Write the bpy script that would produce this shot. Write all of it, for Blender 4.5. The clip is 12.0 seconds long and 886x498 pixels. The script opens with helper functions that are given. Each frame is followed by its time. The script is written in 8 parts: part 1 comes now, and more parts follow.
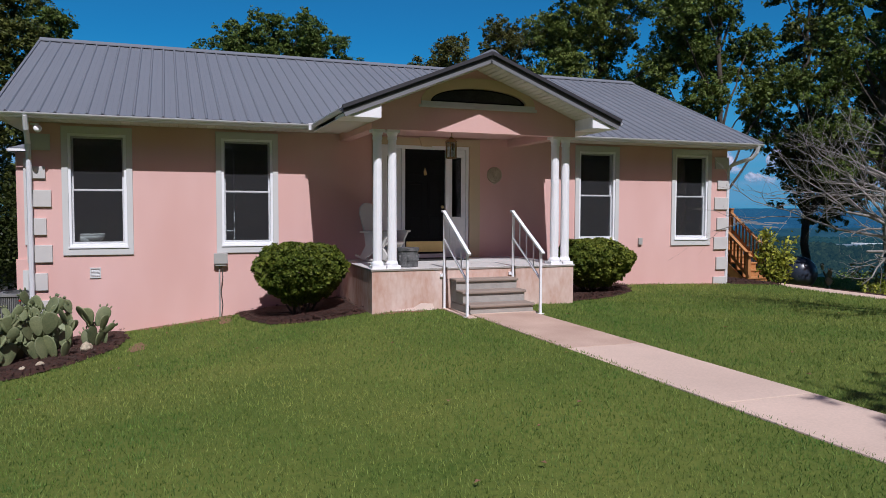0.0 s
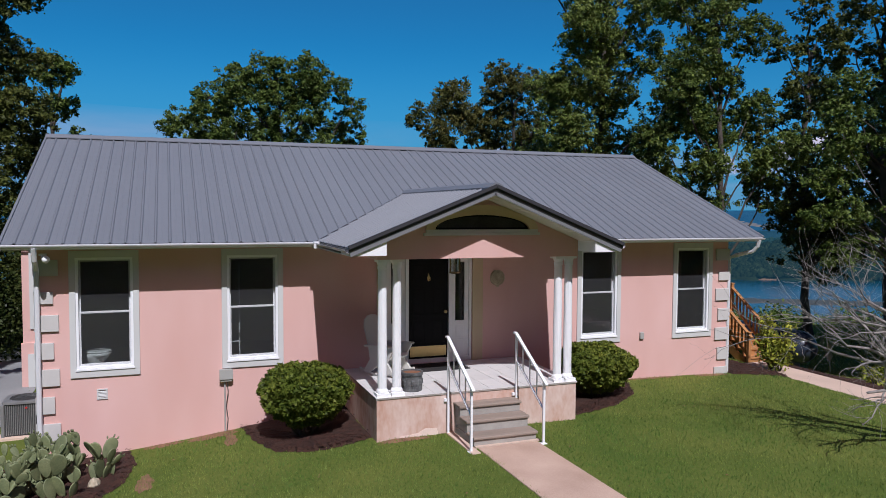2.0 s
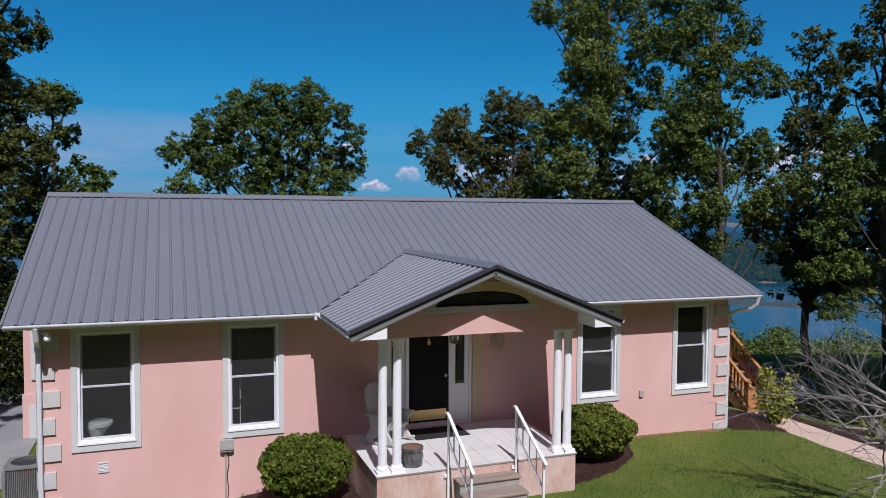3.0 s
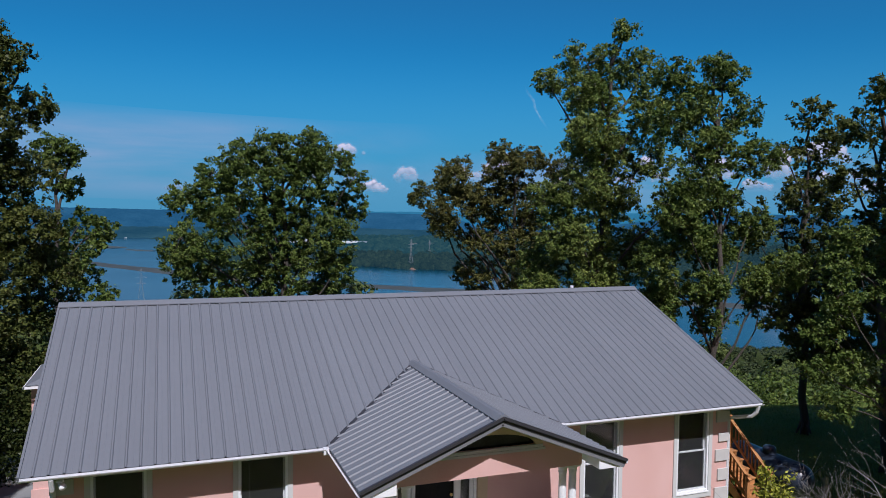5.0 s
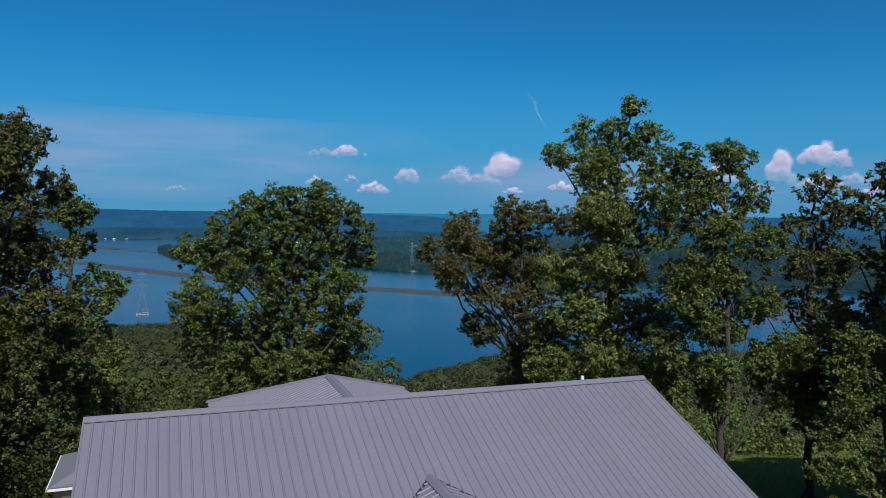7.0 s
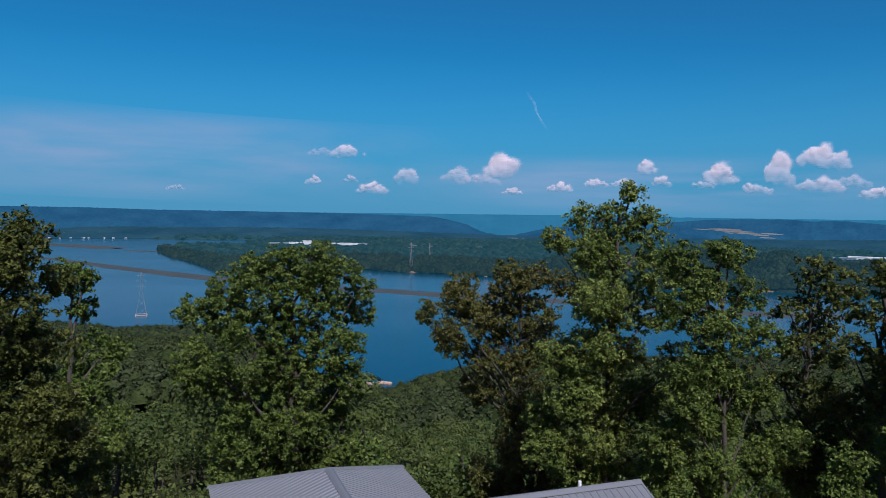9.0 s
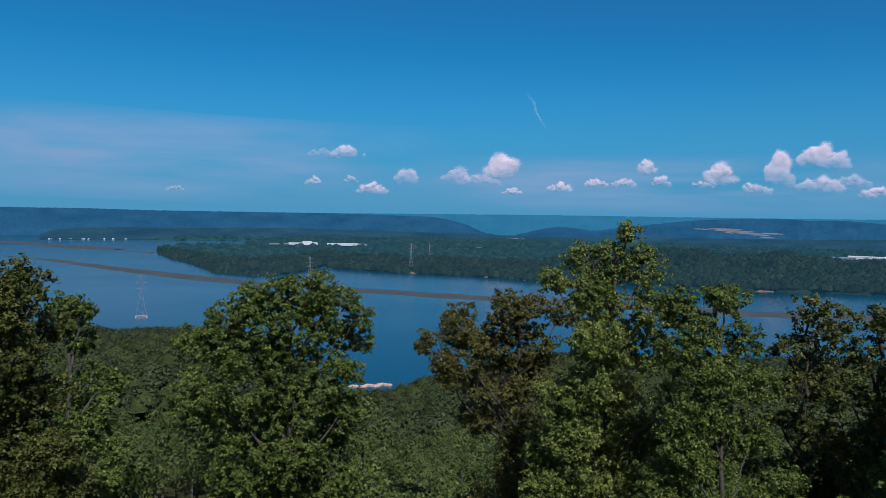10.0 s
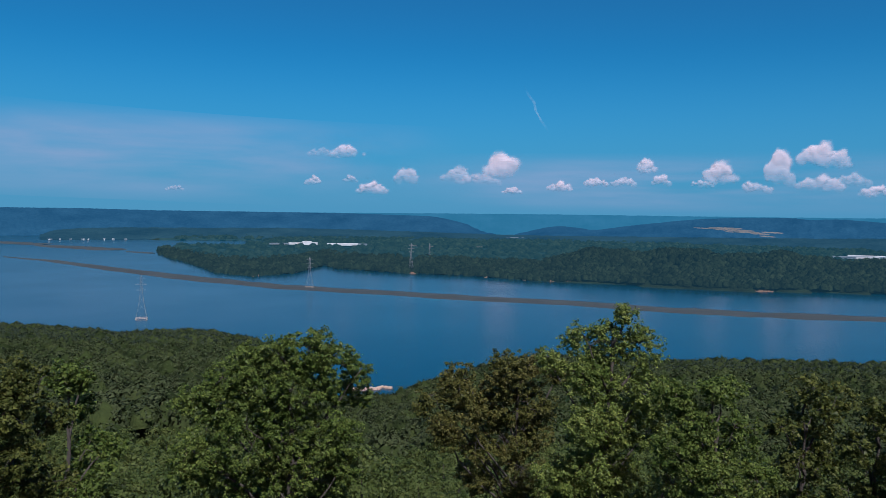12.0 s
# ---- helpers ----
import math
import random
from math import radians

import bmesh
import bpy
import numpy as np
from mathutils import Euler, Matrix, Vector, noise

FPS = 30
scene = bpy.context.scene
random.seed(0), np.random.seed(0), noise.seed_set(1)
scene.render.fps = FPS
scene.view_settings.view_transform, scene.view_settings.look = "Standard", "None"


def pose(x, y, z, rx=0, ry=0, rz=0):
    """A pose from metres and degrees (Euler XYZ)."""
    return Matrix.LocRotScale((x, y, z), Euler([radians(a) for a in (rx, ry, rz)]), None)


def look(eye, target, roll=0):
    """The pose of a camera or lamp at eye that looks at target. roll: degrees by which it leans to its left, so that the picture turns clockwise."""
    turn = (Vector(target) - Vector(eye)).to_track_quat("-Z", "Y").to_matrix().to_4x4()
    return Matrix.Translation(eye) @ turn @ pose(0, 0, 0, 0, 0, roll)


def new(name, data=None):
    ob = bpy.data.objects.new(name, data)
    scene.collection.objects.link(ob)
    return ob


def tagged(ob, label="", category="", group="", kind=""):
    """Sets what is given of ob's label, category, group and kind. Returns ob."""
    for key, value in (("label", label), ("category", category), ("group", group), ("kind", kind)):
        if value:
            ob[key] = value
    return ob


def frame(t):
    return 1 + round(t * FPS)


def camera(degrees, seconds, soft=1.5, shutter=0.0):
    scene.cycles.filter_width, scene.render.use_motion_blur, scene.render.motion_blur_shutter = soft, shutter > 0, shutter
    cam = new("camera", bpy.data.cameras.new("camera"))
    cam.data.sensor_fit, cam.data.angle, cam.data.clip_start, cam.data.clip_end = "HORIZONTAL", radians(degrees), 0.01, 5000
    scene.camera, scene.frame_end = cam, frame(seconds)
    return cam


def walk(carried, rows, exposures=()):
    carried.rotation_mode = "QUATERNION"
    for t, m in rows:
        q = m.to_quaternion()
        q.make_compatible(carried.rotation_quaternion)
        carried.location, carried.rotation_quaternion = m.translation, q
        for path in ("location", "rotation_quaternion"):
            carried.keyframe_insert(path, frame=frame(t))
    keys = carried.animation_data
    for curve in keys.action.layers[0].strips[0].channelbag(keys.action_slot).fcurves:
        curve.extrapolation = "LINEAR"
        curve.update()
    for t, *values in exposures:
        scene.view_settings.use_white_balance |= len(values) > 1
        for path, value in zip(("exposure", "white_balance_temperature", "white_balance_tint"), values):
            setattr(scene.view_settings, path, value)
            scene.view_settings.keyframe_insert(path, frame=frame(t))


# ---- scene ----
cam = camera(62.2, 12.0, soft=0.65)
METRES, EYE, TILT, LEAN, TURN = 8.0, 1.5, 0.0, 0.0, 0.0
PATH = [
    (0, (-7.515, -13.843, 1.673), (-6.818, -11.972, 1.565), 0.2),
    (0.5, (-7.538, -13.84, 2.143), (-6.841, -11.969, 2.038), 0.2),
    (1, (-7.555, -13.845, 2.658), (-6.859, -11.973, 2.553), 0.2),
    (1.5, (-7.585, -13.843, 3.213), (-6.888, -11.972, 3.107), 0.3),
    (2, (-7.594, -13.814, 3.764), (-6.896, -11.943, 3.659), 0.3),
    (2.5, (-7.599, -13.788, 4.393), (-6.901, -11.917, 4.29), 0.4),
    (3, (-7.599, -13.795, 5.033), (-6.901, -11.923, 4.932), 0.4),
    (5, (-7.836, -13.837, 7.55), (-7.132, -11.968, 7.449), 0.7),
    (5.5, (-7.963, -13.851, 8.177), (-7.26, -11.982, 8.078), 0.7),
    (6, (-8.098, -13.884, 8.821), (-7.396, -12.014, 8.724), 0.8),
    (6.5, (-8.212, -13.899, 9.511), (-7.509, -12.029, 9.414), 0.9),
    (7, (-8.292, -13.916, 10.212), (-7.59, -12.046, 10.115), 0.9),
    (9, (-8.378, -13.949, 13.418), (-7.674, -12.08, 13.32), 1.1),
    (9.5, (-8.351, -14.002, 14.119), (-7.647, -12.132, 14.021), 1.0),
    (10, (-8.299, -13.934, 14.951), (-7.595, -12.065, 14.853), 1.0),
    (10.5, (-8.263, -13.904, 15.8), (-7.558, -12.035, 15.701), 1.0),
    (11, (-8.189, -13.892, 16.616), (-7.485, -12.023, 16.517), 1.1),
    (11.5, (-8.185, -13.872, 17.388), (-7.481, -12.003, 17.288), 1.0),
    (12, (-8.208, -13.844, 18.138), (-7.504, -11.975, 18.037), 0.9),
]
walk(cam, [(t, look(eye, target, roll)) for t, eye, target, roll in PATH], [(0.0, 0.0, 6250, 10), (12.0, 0.0, 6250, 10)])

# ---- world, sun ----
SUN_TO = Vector((-0.085, -1.0, 1.2)).normalized()
sun_data = bpy.data.lights.new("sun", "SUN")
sun_data.energy, sun_data.angle, sun_data.color = 4.35, radians(0.53), (1.0, 0.972, 1.02)
sun = new("sun", sun_data)
sun.matrix_world = look((-8, -40, 45), Vector((-8, -40, 45)) - SUN_TO)
world = bpy.data.worlds.new("sky")
scene.world = world
world.use_nodes = True
wn, wl = world.node_tree.nodes, world.node_tree.links
sky = wn.new("ShaderNodeTexSky")
sky.sky_type, sky.sun_disc = "NISHITA", False
sky.sun_elevation = math.asin(SUN_TO.z)
sky.sun_rotation = math.atan2(SUN_TO.x, SUN_TO.y)
sky.altitude, sky.air_density, sky.dust_density, sky.ozone_density = 900, 1.0, 0.0, 1.0
tint = wn.new("ShaderNodeMix")
tint.data_type, tint.blend_type = "RGBA", "MULTIPLY"
tint.inputs["Factor"].default_value = 1.0
tint.inputs["B"].default_value = (0.0, 0.845, 1.35, 1)
wl.new(sky.outputs[0], tint.inputs["A"])
# second, dusty sky tinted red and added to warm the shade, strongest towards the sun
glow = wn.new("ShaderNodeTexSky")
glow.sky_type, glow.sun_disc = "NISHITA", False
glow.sun_elevation, glow.sun_rotation = sky.sun_elevation, sky.sun_rotation
glow.altitude, glow.air_density, glow.dust_density, glow.ozone_density = 0, 0.4, 8.0, 1.0
warm = wn.new("ShaderNodeMix")
warm.data_type, warm.blend_type = "RGBA", "MULTIPLY"
warm.inputs["Factor"].default_value = 1.0
warm.inputs["B"].default_value = (0.33, 0.105, 0.0, 1)
wl.new(glow.outputs[0], warm.inputs["A"])
both = wn.new("ShaderNodeMix")
both.data_type, both.blend_type = "RGBA", "ADD"
both.inputs["Factor"].default_value = 1.0
wl.new(tint.outputs["Result"], both.inputs["A"])
wl.new(warm.outputs["Result"], both.inputs["B"])
wl.new(both.outputs["Result"], wn["Background"].inputs[0])
wn["Background"].inputs[1].default_value = 0.0595

# ---- mesh helpers ----


class Shape:
    """A bag of vertices and faces that grows by simple solids."""

    def __init__(self):
        self.v, self.f = [], []

    def add(self, verts, faces):
        n = len(self.v)
        self.v += [tuple(p) for p in verts]
        self.f += [tuple(i + n for i in f) for f in faces]
        return self

    def box(self, x0, x1, y0, y1, z0, z1):
        return self.add([(x, y, z) for z in (z0, z1) for y in (y0, y1) for x in (x0, x1)],
                        [(0, 2, 3, 1), (4, 5, 7, 6), (0, 1, 5, 4), (2, 6, 7, 3), (0, 4, 6, 2), (1, 3, 7, 5)])

    def prism(self, poly, axis, a, b):
        """poly: points in the two axes other than axis, in their order; pushed from a to b along axis."""
        def at(p, t):
            q = list(p)
            q.insert("xyz".index(axis), t)
            return q
        n = len(poly)
        faces = [tuple(range(n))[::-1], tuple(range(n, 2 * n))] + [(i, (i + 1) % n, n + (i + 1) % n, n + i) for i in range(n)]
        return self.add([at(p, a) for p in poly] + [at(p, b) for p in poly], faces)

    def tube(self, points, radii, n=6, cap=True):
        pts = [Vector(p) for p in points]
        rings, faces = [], []
        for i, p in enumerate(pts):
            d = (pts[min(i + 1, len(pts) - 1)] - pts[max(i - 1, 0)]).normalized()
            side = d.cross(Vector((0, 0, 1)) if abs(d.z) < 0.9 else Vector((0, 1, 0))).normalized()
            up = side.cross(d)
            r = radii[i] if hasattr(radii, "__len__") else radii
            rings += [p + r * (math.cos(6.28319 * k / n) * side + math.sin(6.28319 * k / n) * up) for k in range(n)]
        for i in range(len(pts) - 1):
            faces += [(i * n + k, i * n + (k + 1) % n, (i + 1) * n + (k + 1) % n, (i + 1) * n + k) for k in range(n)]
        if cap:
            faces += [tuple(range(n))[::-1], tuple(range((len(pts) - 1) * n, len(pts) * n))]
        return self.add(rings, faces)

    def lathe(self, profile, n, cx=0.0, cy=0.0, wave=None):
        """profile: (radius, z) from the bottom up."""
        verts, faces = [], []
        for r, z in profile:
            for k in range(n):
                a = 6.283185 * k / n
                q = r * (wave(a) if wave else 1)
                verts.append((cx + q * math.cos(a), cy + q * math.sin(a), z))
        for i in range(len(profile) - 1):
            faces += [(i * n + k, i * n + (k + 1) % n, (i + 1) * n + (k + 1) % n, (i + 1) * n + k) for k in range(n)]
        faces += [tuple(range(n))[::-1], tuple(range((len(profile) - 1) * n, len(profile) * n))]
        return self.add(verts, faces)

    def beam(self, p, q, w, h):
        """A bar of section w x h from p to q, its height kept upright."""
        p, q = Vector(p), Vector(q)
        d = (q - p).normalized()
        s = d.cross(Vector((0, 0, 1)))
        s = s.normalized() if s.length > 1e-4 else Vector((1, 0, 0))
        u = s.cross(d)
        c = [(-1, -1), (1, -1), (1, 1), (-1, 1)]
        vs = [e + s * (a * w / 2) + u * (b * h / 2) for e in (p, q) for a, b in c]
        return self.add(vs, [(3, 2, 1, 0), (4, 5, 6, 7), (0, 1, 5, 4), (1, 2, 6, 5), (2, 3, 7, 6), (3, 0, 4, 7)])


def mesh_of(name, shape, mat, bevel=0.0, smooth=False):
    me = bpy.data.meshes.new(name)
    me.from_pydata([tuple(p) for p in shape.v], [], shape.f)
    me.materials.append(mat)
    if bevel:
        bm = bmesh.new()
        bm.from_mesh(me)
        edges = [e for e in bm.edges if len(e.link_faces) == 2 and e.calc_face_angle(0) > 0.6]
        bmesh.ops.bevel(bm, geom=edges, offset=bevel, segments=2, affect="EDGES", profile=0.6, clamp_overlap=True)
        bm.to_mesh(me)
        bm.free()
    if smooth:
        me.shade_smooth()
    return me


def part(name, shape, mat, parent=None, label="", bevel=0.0, smooth=False):
    ob = new(name, mesh_of(name, shape, mat, bevel, smooth))
    if parent is not None:
        ob.parent = parent
        ob.matrix_parent_inverse = parent.matrix_basis.inverted()
    if label:
        ob["label"] = label
    return ob


def thing(name, place, label, category, group="", kind=""):
    ob = new(name)
    ob.empty_display_size = 0.1
    ob.location = place
    ob.matrix_basis = Matrix.Translation(place)
    return tagged(ob, label, category, group, kind)


def array_mesh(name, verts, size, mat):
    """Many separate faces of size corners each; verts: (n * size, 3)."""
    me = bpy.data.meshes.new(name)
    nv = len(verts)
    me.vertices.add(nv)
    me.vertices.foreach_set("co", np.asarray(verts, dtype=np.float32).ravel())
    me.loops.add(nv)
    me.loops.foreach_set("vertex_index", np.arange(nv, dtype=np.int32))
    me.polygons.add(nv // size)
    me.polygons.foreach_set("loop_start", np.arange(0, nv, size, dtype=np.int32))
    me.update(calc_edges=True)
    me.materials.append(mat)
    return me


def grid_mesh(name, verts, faces, mats):
    me = bpy.data.meshes.new(name)
    me.vertices.add(len(verts))
    me.vertices.foreach_set("co", np.asarray(verts, dtype=np.float32).ravel())
    me.loops.add(faces.size)
    me.loops.foreach_set("vertex_index", faces.astype(np.int32).ravel())
    me.polygons.add(len(faces))
    me.polygons.foreach_set("loop_start", np.arange(0, faces.size, faces.shape[1], dtype=np.int32))
    me.update(calc_edges=True)
    for m in mats:
        me.materials.append(m)
    return me


# ---- materials ----


def material(name, color, rough=0.6, metal=0.0, vary=0.15, scale=3.0, fine=40.0, bump=0.1, depth=0.01, spec=0.5, hue_to=None, island=0.0, trans=0.0, coords="Object", stretch=(1, 1, 1), random_tone=0.0):
    """A principled surface whose colour shifts at two scales, with fine relief."""
    m = bpy.data.materials.new(name)
    m.use_nodes = True
    n, l = m.node_tree.nodes, m.node_tree.links
    p = n["Principled BSDF"]
    p.inputs["Metallic"].default_value = metal
    p.inputs["Specular IOR Level"].default_value = spec
    tc = n.new("ShaderNodeTexCoord")
    mp = n.new("ShaderNodeMapping")
    mp.inputs["Scale"].default_value = stretch
    l.new(tc.outputs[coords], mp.inputs["Vector"])
    big = n.new("ShaderNodeTexNoise")
    big.inputs["Scale"].default_value, big.inputs["Detail"].default_value = scale, 4
    small = n.new("ShaderNodeTexNoise")
    small.inputs["Scale"].default_value, small.inputs["Detail"].default_value = fine, 3
    l.new(mp.outputs[0], big.inputs["Vector"])
    l.new(mp.outputs[0], small.inputs["Vector"])
    dark = [c * (1 - vary) for c in color[:3]]
    light = hue_to or [min(1, c * (1 + vary)) for c in color[:3]]
    mix = n.new("ShaderNodeMix")
    mix.data_type = "RGBA"
    mix.inputs["A"].default_value, mix.inputs["B"].default_value = (*dark, 1), (*light, 1)
    ramp = n.new("ShaderNodeMapRange")
    ramp.inputs["From Min"].default_value, ramp.inputs["From Max"].default_value = 0.3, 0.7
    add = n.new("ShaderNodeMath")
    add.operation = "MULTIPLY_ADD"
    add.inputs[1].default_value = 0.35
    l.new(small.outputs["Fac"], add.inputs[0])
    sc = n.new("ShaderNodeMath")
    sc.operation = "MULTIPLY"
    sc.inputs[1].default_value = 0.65
    l.new(big.outputs["Fac"], sc.inputs[0])
    l.new(sc.outputs[0], add.inputs[2])
    l.new(add.outputs[0], ramp.inputs["Value"])
    l.new(ramp.outputs[0], mix.inputs["Factor"])
    out = mix.outputs["Result"]
    if island or random_tone:
        if island:
            src = n.new("ShaderNodeNewGeometry").outputs["Random Per Island"]
        else:
            src = n.new("ShaderNodeObjectInfo").outputs["Random"]
        amount = island or random_tone
        mr = n.new("ShaderNodeMapRange")
        mr.inputs["To Min"].default_value, mr.inputs["To Max"].default_value = 1 - amount, 1 + amount
        l.new(src, mr.inputs["Value"])
        hs = n.new("ShaderNodeHueSaturation")
        l.new(mr.outputs[0], hs.inputs["Value"])
        l.new(out, hs.inputs["Color"])
        if island:
            mh = n.new("ShaderNodeMapRange")
            mh.inputs["To Min"].default_value, mh.inputs["To Max"].default_value = 0.5 + 0.03 * island, 0.5 - 0.04 * island
            l.new(src, mh.inputs["Value"])
            l.new(mh.outputs[0], hs.inputs["Hue"])
        out = hs.outputs["Color"]
    l.new(out, p.inputs["Base Color"])
    rr = n.new("ShaderNodeMapRange")
    rr.inputs["To Min"].default_value, rr.inputs["To Max"].default_value = max(0.02, rough - 0.08), min(1, rough + 0.08)
    l.new(big.outputs["Fac"], rr.inputs["Value"])
    l.new(rr.outputs[0], p.inputs["Roughness"])
    if bump:
        b = n.new("ShaderNodeBump")
        b.inputs["Strength"].default_value, b.inputs["Distance"].default_value = bump, depth
        l.new(small.outputs["Fac"], b.inputs["Height"])
        l.new(b.outputs[0], p.inputs["Normal"])
    if trans:
        t = n.new("ShaderNodeBsdfTranslucent")
        l.new(out, t.inputs["Color"])
        ms = n.new("ShaderNodeMixShader")
        ms.inputs[0].default_value = trans
        l.new(p.outputs[0], ms.inputs[1])
        l.new(t.outputs[0], ms.inputs[2])
        l.new(ms.outputs[0], n["Material Output"].inputs[0])
    return m


def haze_glow_material(name, color, glow, vary=0.25, scale=0.004, fine=0.02, strength=1.0, bump=0.0, depth=1.0, island=0.0):
    """A far backdrop surface; glow adds its haze as even emission."""
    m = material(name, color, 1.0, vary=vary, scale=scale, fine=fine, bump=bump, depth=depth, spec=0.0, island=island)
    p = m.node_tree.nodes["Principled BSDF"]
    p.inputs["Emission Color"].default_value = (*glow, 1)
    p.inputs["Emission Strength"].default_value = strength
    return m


def glass_material(name, tint=(0.75, 0.8, 0.8), rough=0.01):
    m = bpy.data.materials.new(name)
    m.use_nodes = True
    n, l = m.node_tree.nodes, m.node_tree.links
    n.remove(n["Principled BSDF"])
    t, g = n.new("ShaderNodeBsdfTransparent"), n.new("ShaderNodeBsdfGlossy")
    t.inputs[0].default_value = (*tint, 1)
    g.inputs["Roughness"].default_value = rough
    f, x = n.new("ShaderNodeFresnel"), n.new("ShaderNodeMixShader")
    f.inputs[0].default_value = 1.6
    bn, bt = n.new("ShaderNodeBump"), n.new("ShaderNodeTexNoise")
    bt.inputs["Scale"].default_value = 1.3
    bn.inputs["Strength"].default_value, bn.inputs["Distance"].default_value = 0.05, 0.02
    l.new(bt.outputs[0], bn.inputs["Height"])
    l.new(bn.outputs[0], g.inputs["Normal"])
    l.new(f.outputs[0], x.inputs[0])
    l.new(t.outputs[0], x.inputs[1])
    l.new(g.outputs[0], x.inputs[2])
    l.new(x.outputs[0], n["Material Output"].inputs[0])
    return m


M_STUCCO = material("pink_stucco", (0.665, 0.395, 0.345), 0.9, vary=0.09, scale=1.1, fine=160, bump=0.25, depth=0.004, spec=0.2, hue_to=(0.70, 0.465, 0.430), stretch=(1, 1, 0.35))
M_STUCCO_OLD = material("weathered_pink_stucco", (0.60, 0.33, 0.23), 0.9, vary=0.25, scale=2.6, fine=14, bump=0.25, depth=0.004, spec=0.2, hue_to=(0.67, 0.55, 0.49), stretch=(1, 1, 0.45))
M_TRIM = material("grey_white_stucco", (0.55, 0.56, 0.55), 0.85, vary=0.05, scale=1.5, fine=150, bump=0.2, depth=0.003, spec=0.2)
M_CREAM = material("cream_stucco", (0.56, 0.45, 0.30), 0.85, vary=0.07, scale=1.5, fine=150, bump=0.2, depth=0.003, spec=0.2)
M_QUOIN = material("quoin_stucco", (0.52, 0.51, 0.49), 0.9, vary=0.08, scale=4, fine=150, bump=0.25, depth=0.003, spec=0.2)
M_VINYL = material("white_vinyl", (0.80, 0.82, 0.84), 0.4, vary=0.03, scale=4, fine=60, bump=0.03, depth=0.002)
M_PAINT = material("white_paint", (0.80, 0.81, 0.82), 0.45, vary=0.04, scale=5, fine=60, bump=0.05, depth=0.002)
M_SOFFIT = material("soffit_vinyl", (0.60, 0.58, 0.52), 0.6, vary=0.05, scale=3, fine=50, bump=0.05, depth=0.002)
M_ROOF = material("grey_metal_roof", (0.158, 0.172, 0.194), 0.5, metal=0.0, spec=0.25, vary=0.05, scale=0.5, fine=6, bump=0.03, depth=0.004, random_tone=0.03)
M_ROOFTRIM = material("dark_grey_roof_trim", (0.035, 0.035, 0.04), 0.5, vary=0.06, scale=2, fine=20, bump=0.03)
M_RAKE = material("grey_rake_metal", (0.17, 0.175, 0.185), 0.5, vary=0.06, scale=2, fine=20, bump=0.03)
M_GUTTER = material("white_gutter", (0.66, 0.67, 0.69), 0.35, vary=0.04, scale=2, fine=30, bump=0.02)
M_GLASS = glass_material("window_glass")
def screen_material():
    m = material("insect_screen", (0.055, 0.056, 0.06), 0.8, vary=0.1, bump=0)
    m.node_tree.nodes["Principled BSDF"].inputs["Alpha"].default_value = 0.20
    return m


M_SCREEN = screen_material()
M_DUSTY = material("dusty_glass", (0.045, 0.043, 0.047), 0.35, vary=0.45, scale=5, fine=30, bump=0.05, depth=0.003, spec=0.3)
M_ROOM = material("room_paint", (0.42, 0.40, 0.37), 0.9, vary=0.05, scale=1, fine=20, bump=0.02)
M_BLACK = material("black_door_paint", (0.008, 0.008, 0.009), 0.55, vary=0.2, scale=3, fine=30, bump=0.03, depth=0.002, spec=0.15)
M_BRASS = material("polished_brass", (0.80, 0.60, 0.28), 0.42, metal=1.0, vary=0.08, scale=6, fine=40, bump=0.02, depth=0.002)
M_BRONZE = material("aged_brass", (0.28, 0.19, 0.09), 0.4, metal=0.9, vary=0.25, scale=12, fine=60, bump=0.05, depth=0.002)
M_TILE = material("white_floor_tile", (0.68, 0.67, 0.65), 0.35, vary=0.05, scale=3, fine=30, bump=0.03, depth=0.002, random_tone=0.04)
M_GROUT = material("grout", (0.30, 0.28, 0.25), 0.9, vary=0.15, scale=5, fine=60)
M_STEP = material("brown_step_boards", (0.27, 0.215, 0.175), 0.75, vary=0.18, scale=3, fine=40, bump=0.2, depth=0.004, stretch=(0.4, 3, 3))
M_RISER = material("grey_concrete", (0.33, 0.31, 0.28), 0.9, vary=0.2, scale=4, fine=60, bump=0.3, depth=0.004)
M_PATCH = material("bare_render", (0.72, 0.58, 0.51), 0.9, vary=0.12, scale=4, fine=60, bump=0.2, depth=0.003)
M_WALK_OLD = material("stained_concrete", (0.47, 0.315, 0.235), 0.9, vary=0.2, scale=1.3, fine=45, bump=0.3, depth=0.004, hue_to=(0.55, 0.40, 0.315))
M_WALK = material("pale_concrete", (0.57, 0.43, 0.345), 0.9, vary=0.16, scale=0.7, fine=45, bump=0.25, depth=0.004)
M_DRIVE = material("grey_concrete_drive", (0.25, 0.25, 0.25), 0.9, vary=0.2, scale=0.6, fine=30, bump=0.2)
M_MULCH = material("dark_mulch", (0.034, 0.012, 0.007), 0.95, vary=0.5, scale=6, fine=45, bump=1.0, depth=0.03, hue_to=(0.066, 0.025, 0.014))
M_CHIP = material("mulch_chips", (0.046, 0.018, 0.010), 0.95, vary=0.4, scale=8, fine=40, bump=0.2, island=0.5)
M_LAWN = material("lawn_soil", (0.085, 0.150, 0.025), 0.95, vary=0.35, scale=0.5, fine=18, bump=0.6, depth=0.03, hue_to=(0.150, 0.165, 0.038), spec=0.1)
M_GRASS = material("grass_blades", (0.090, 0.248, 0.042), 0.65, vary=0.32, scale=0.42, fine=3.4, bump=0, hue_to=(0.250, 0.285, 0.074), island=0.42, trans=0.3, spec=0.25)
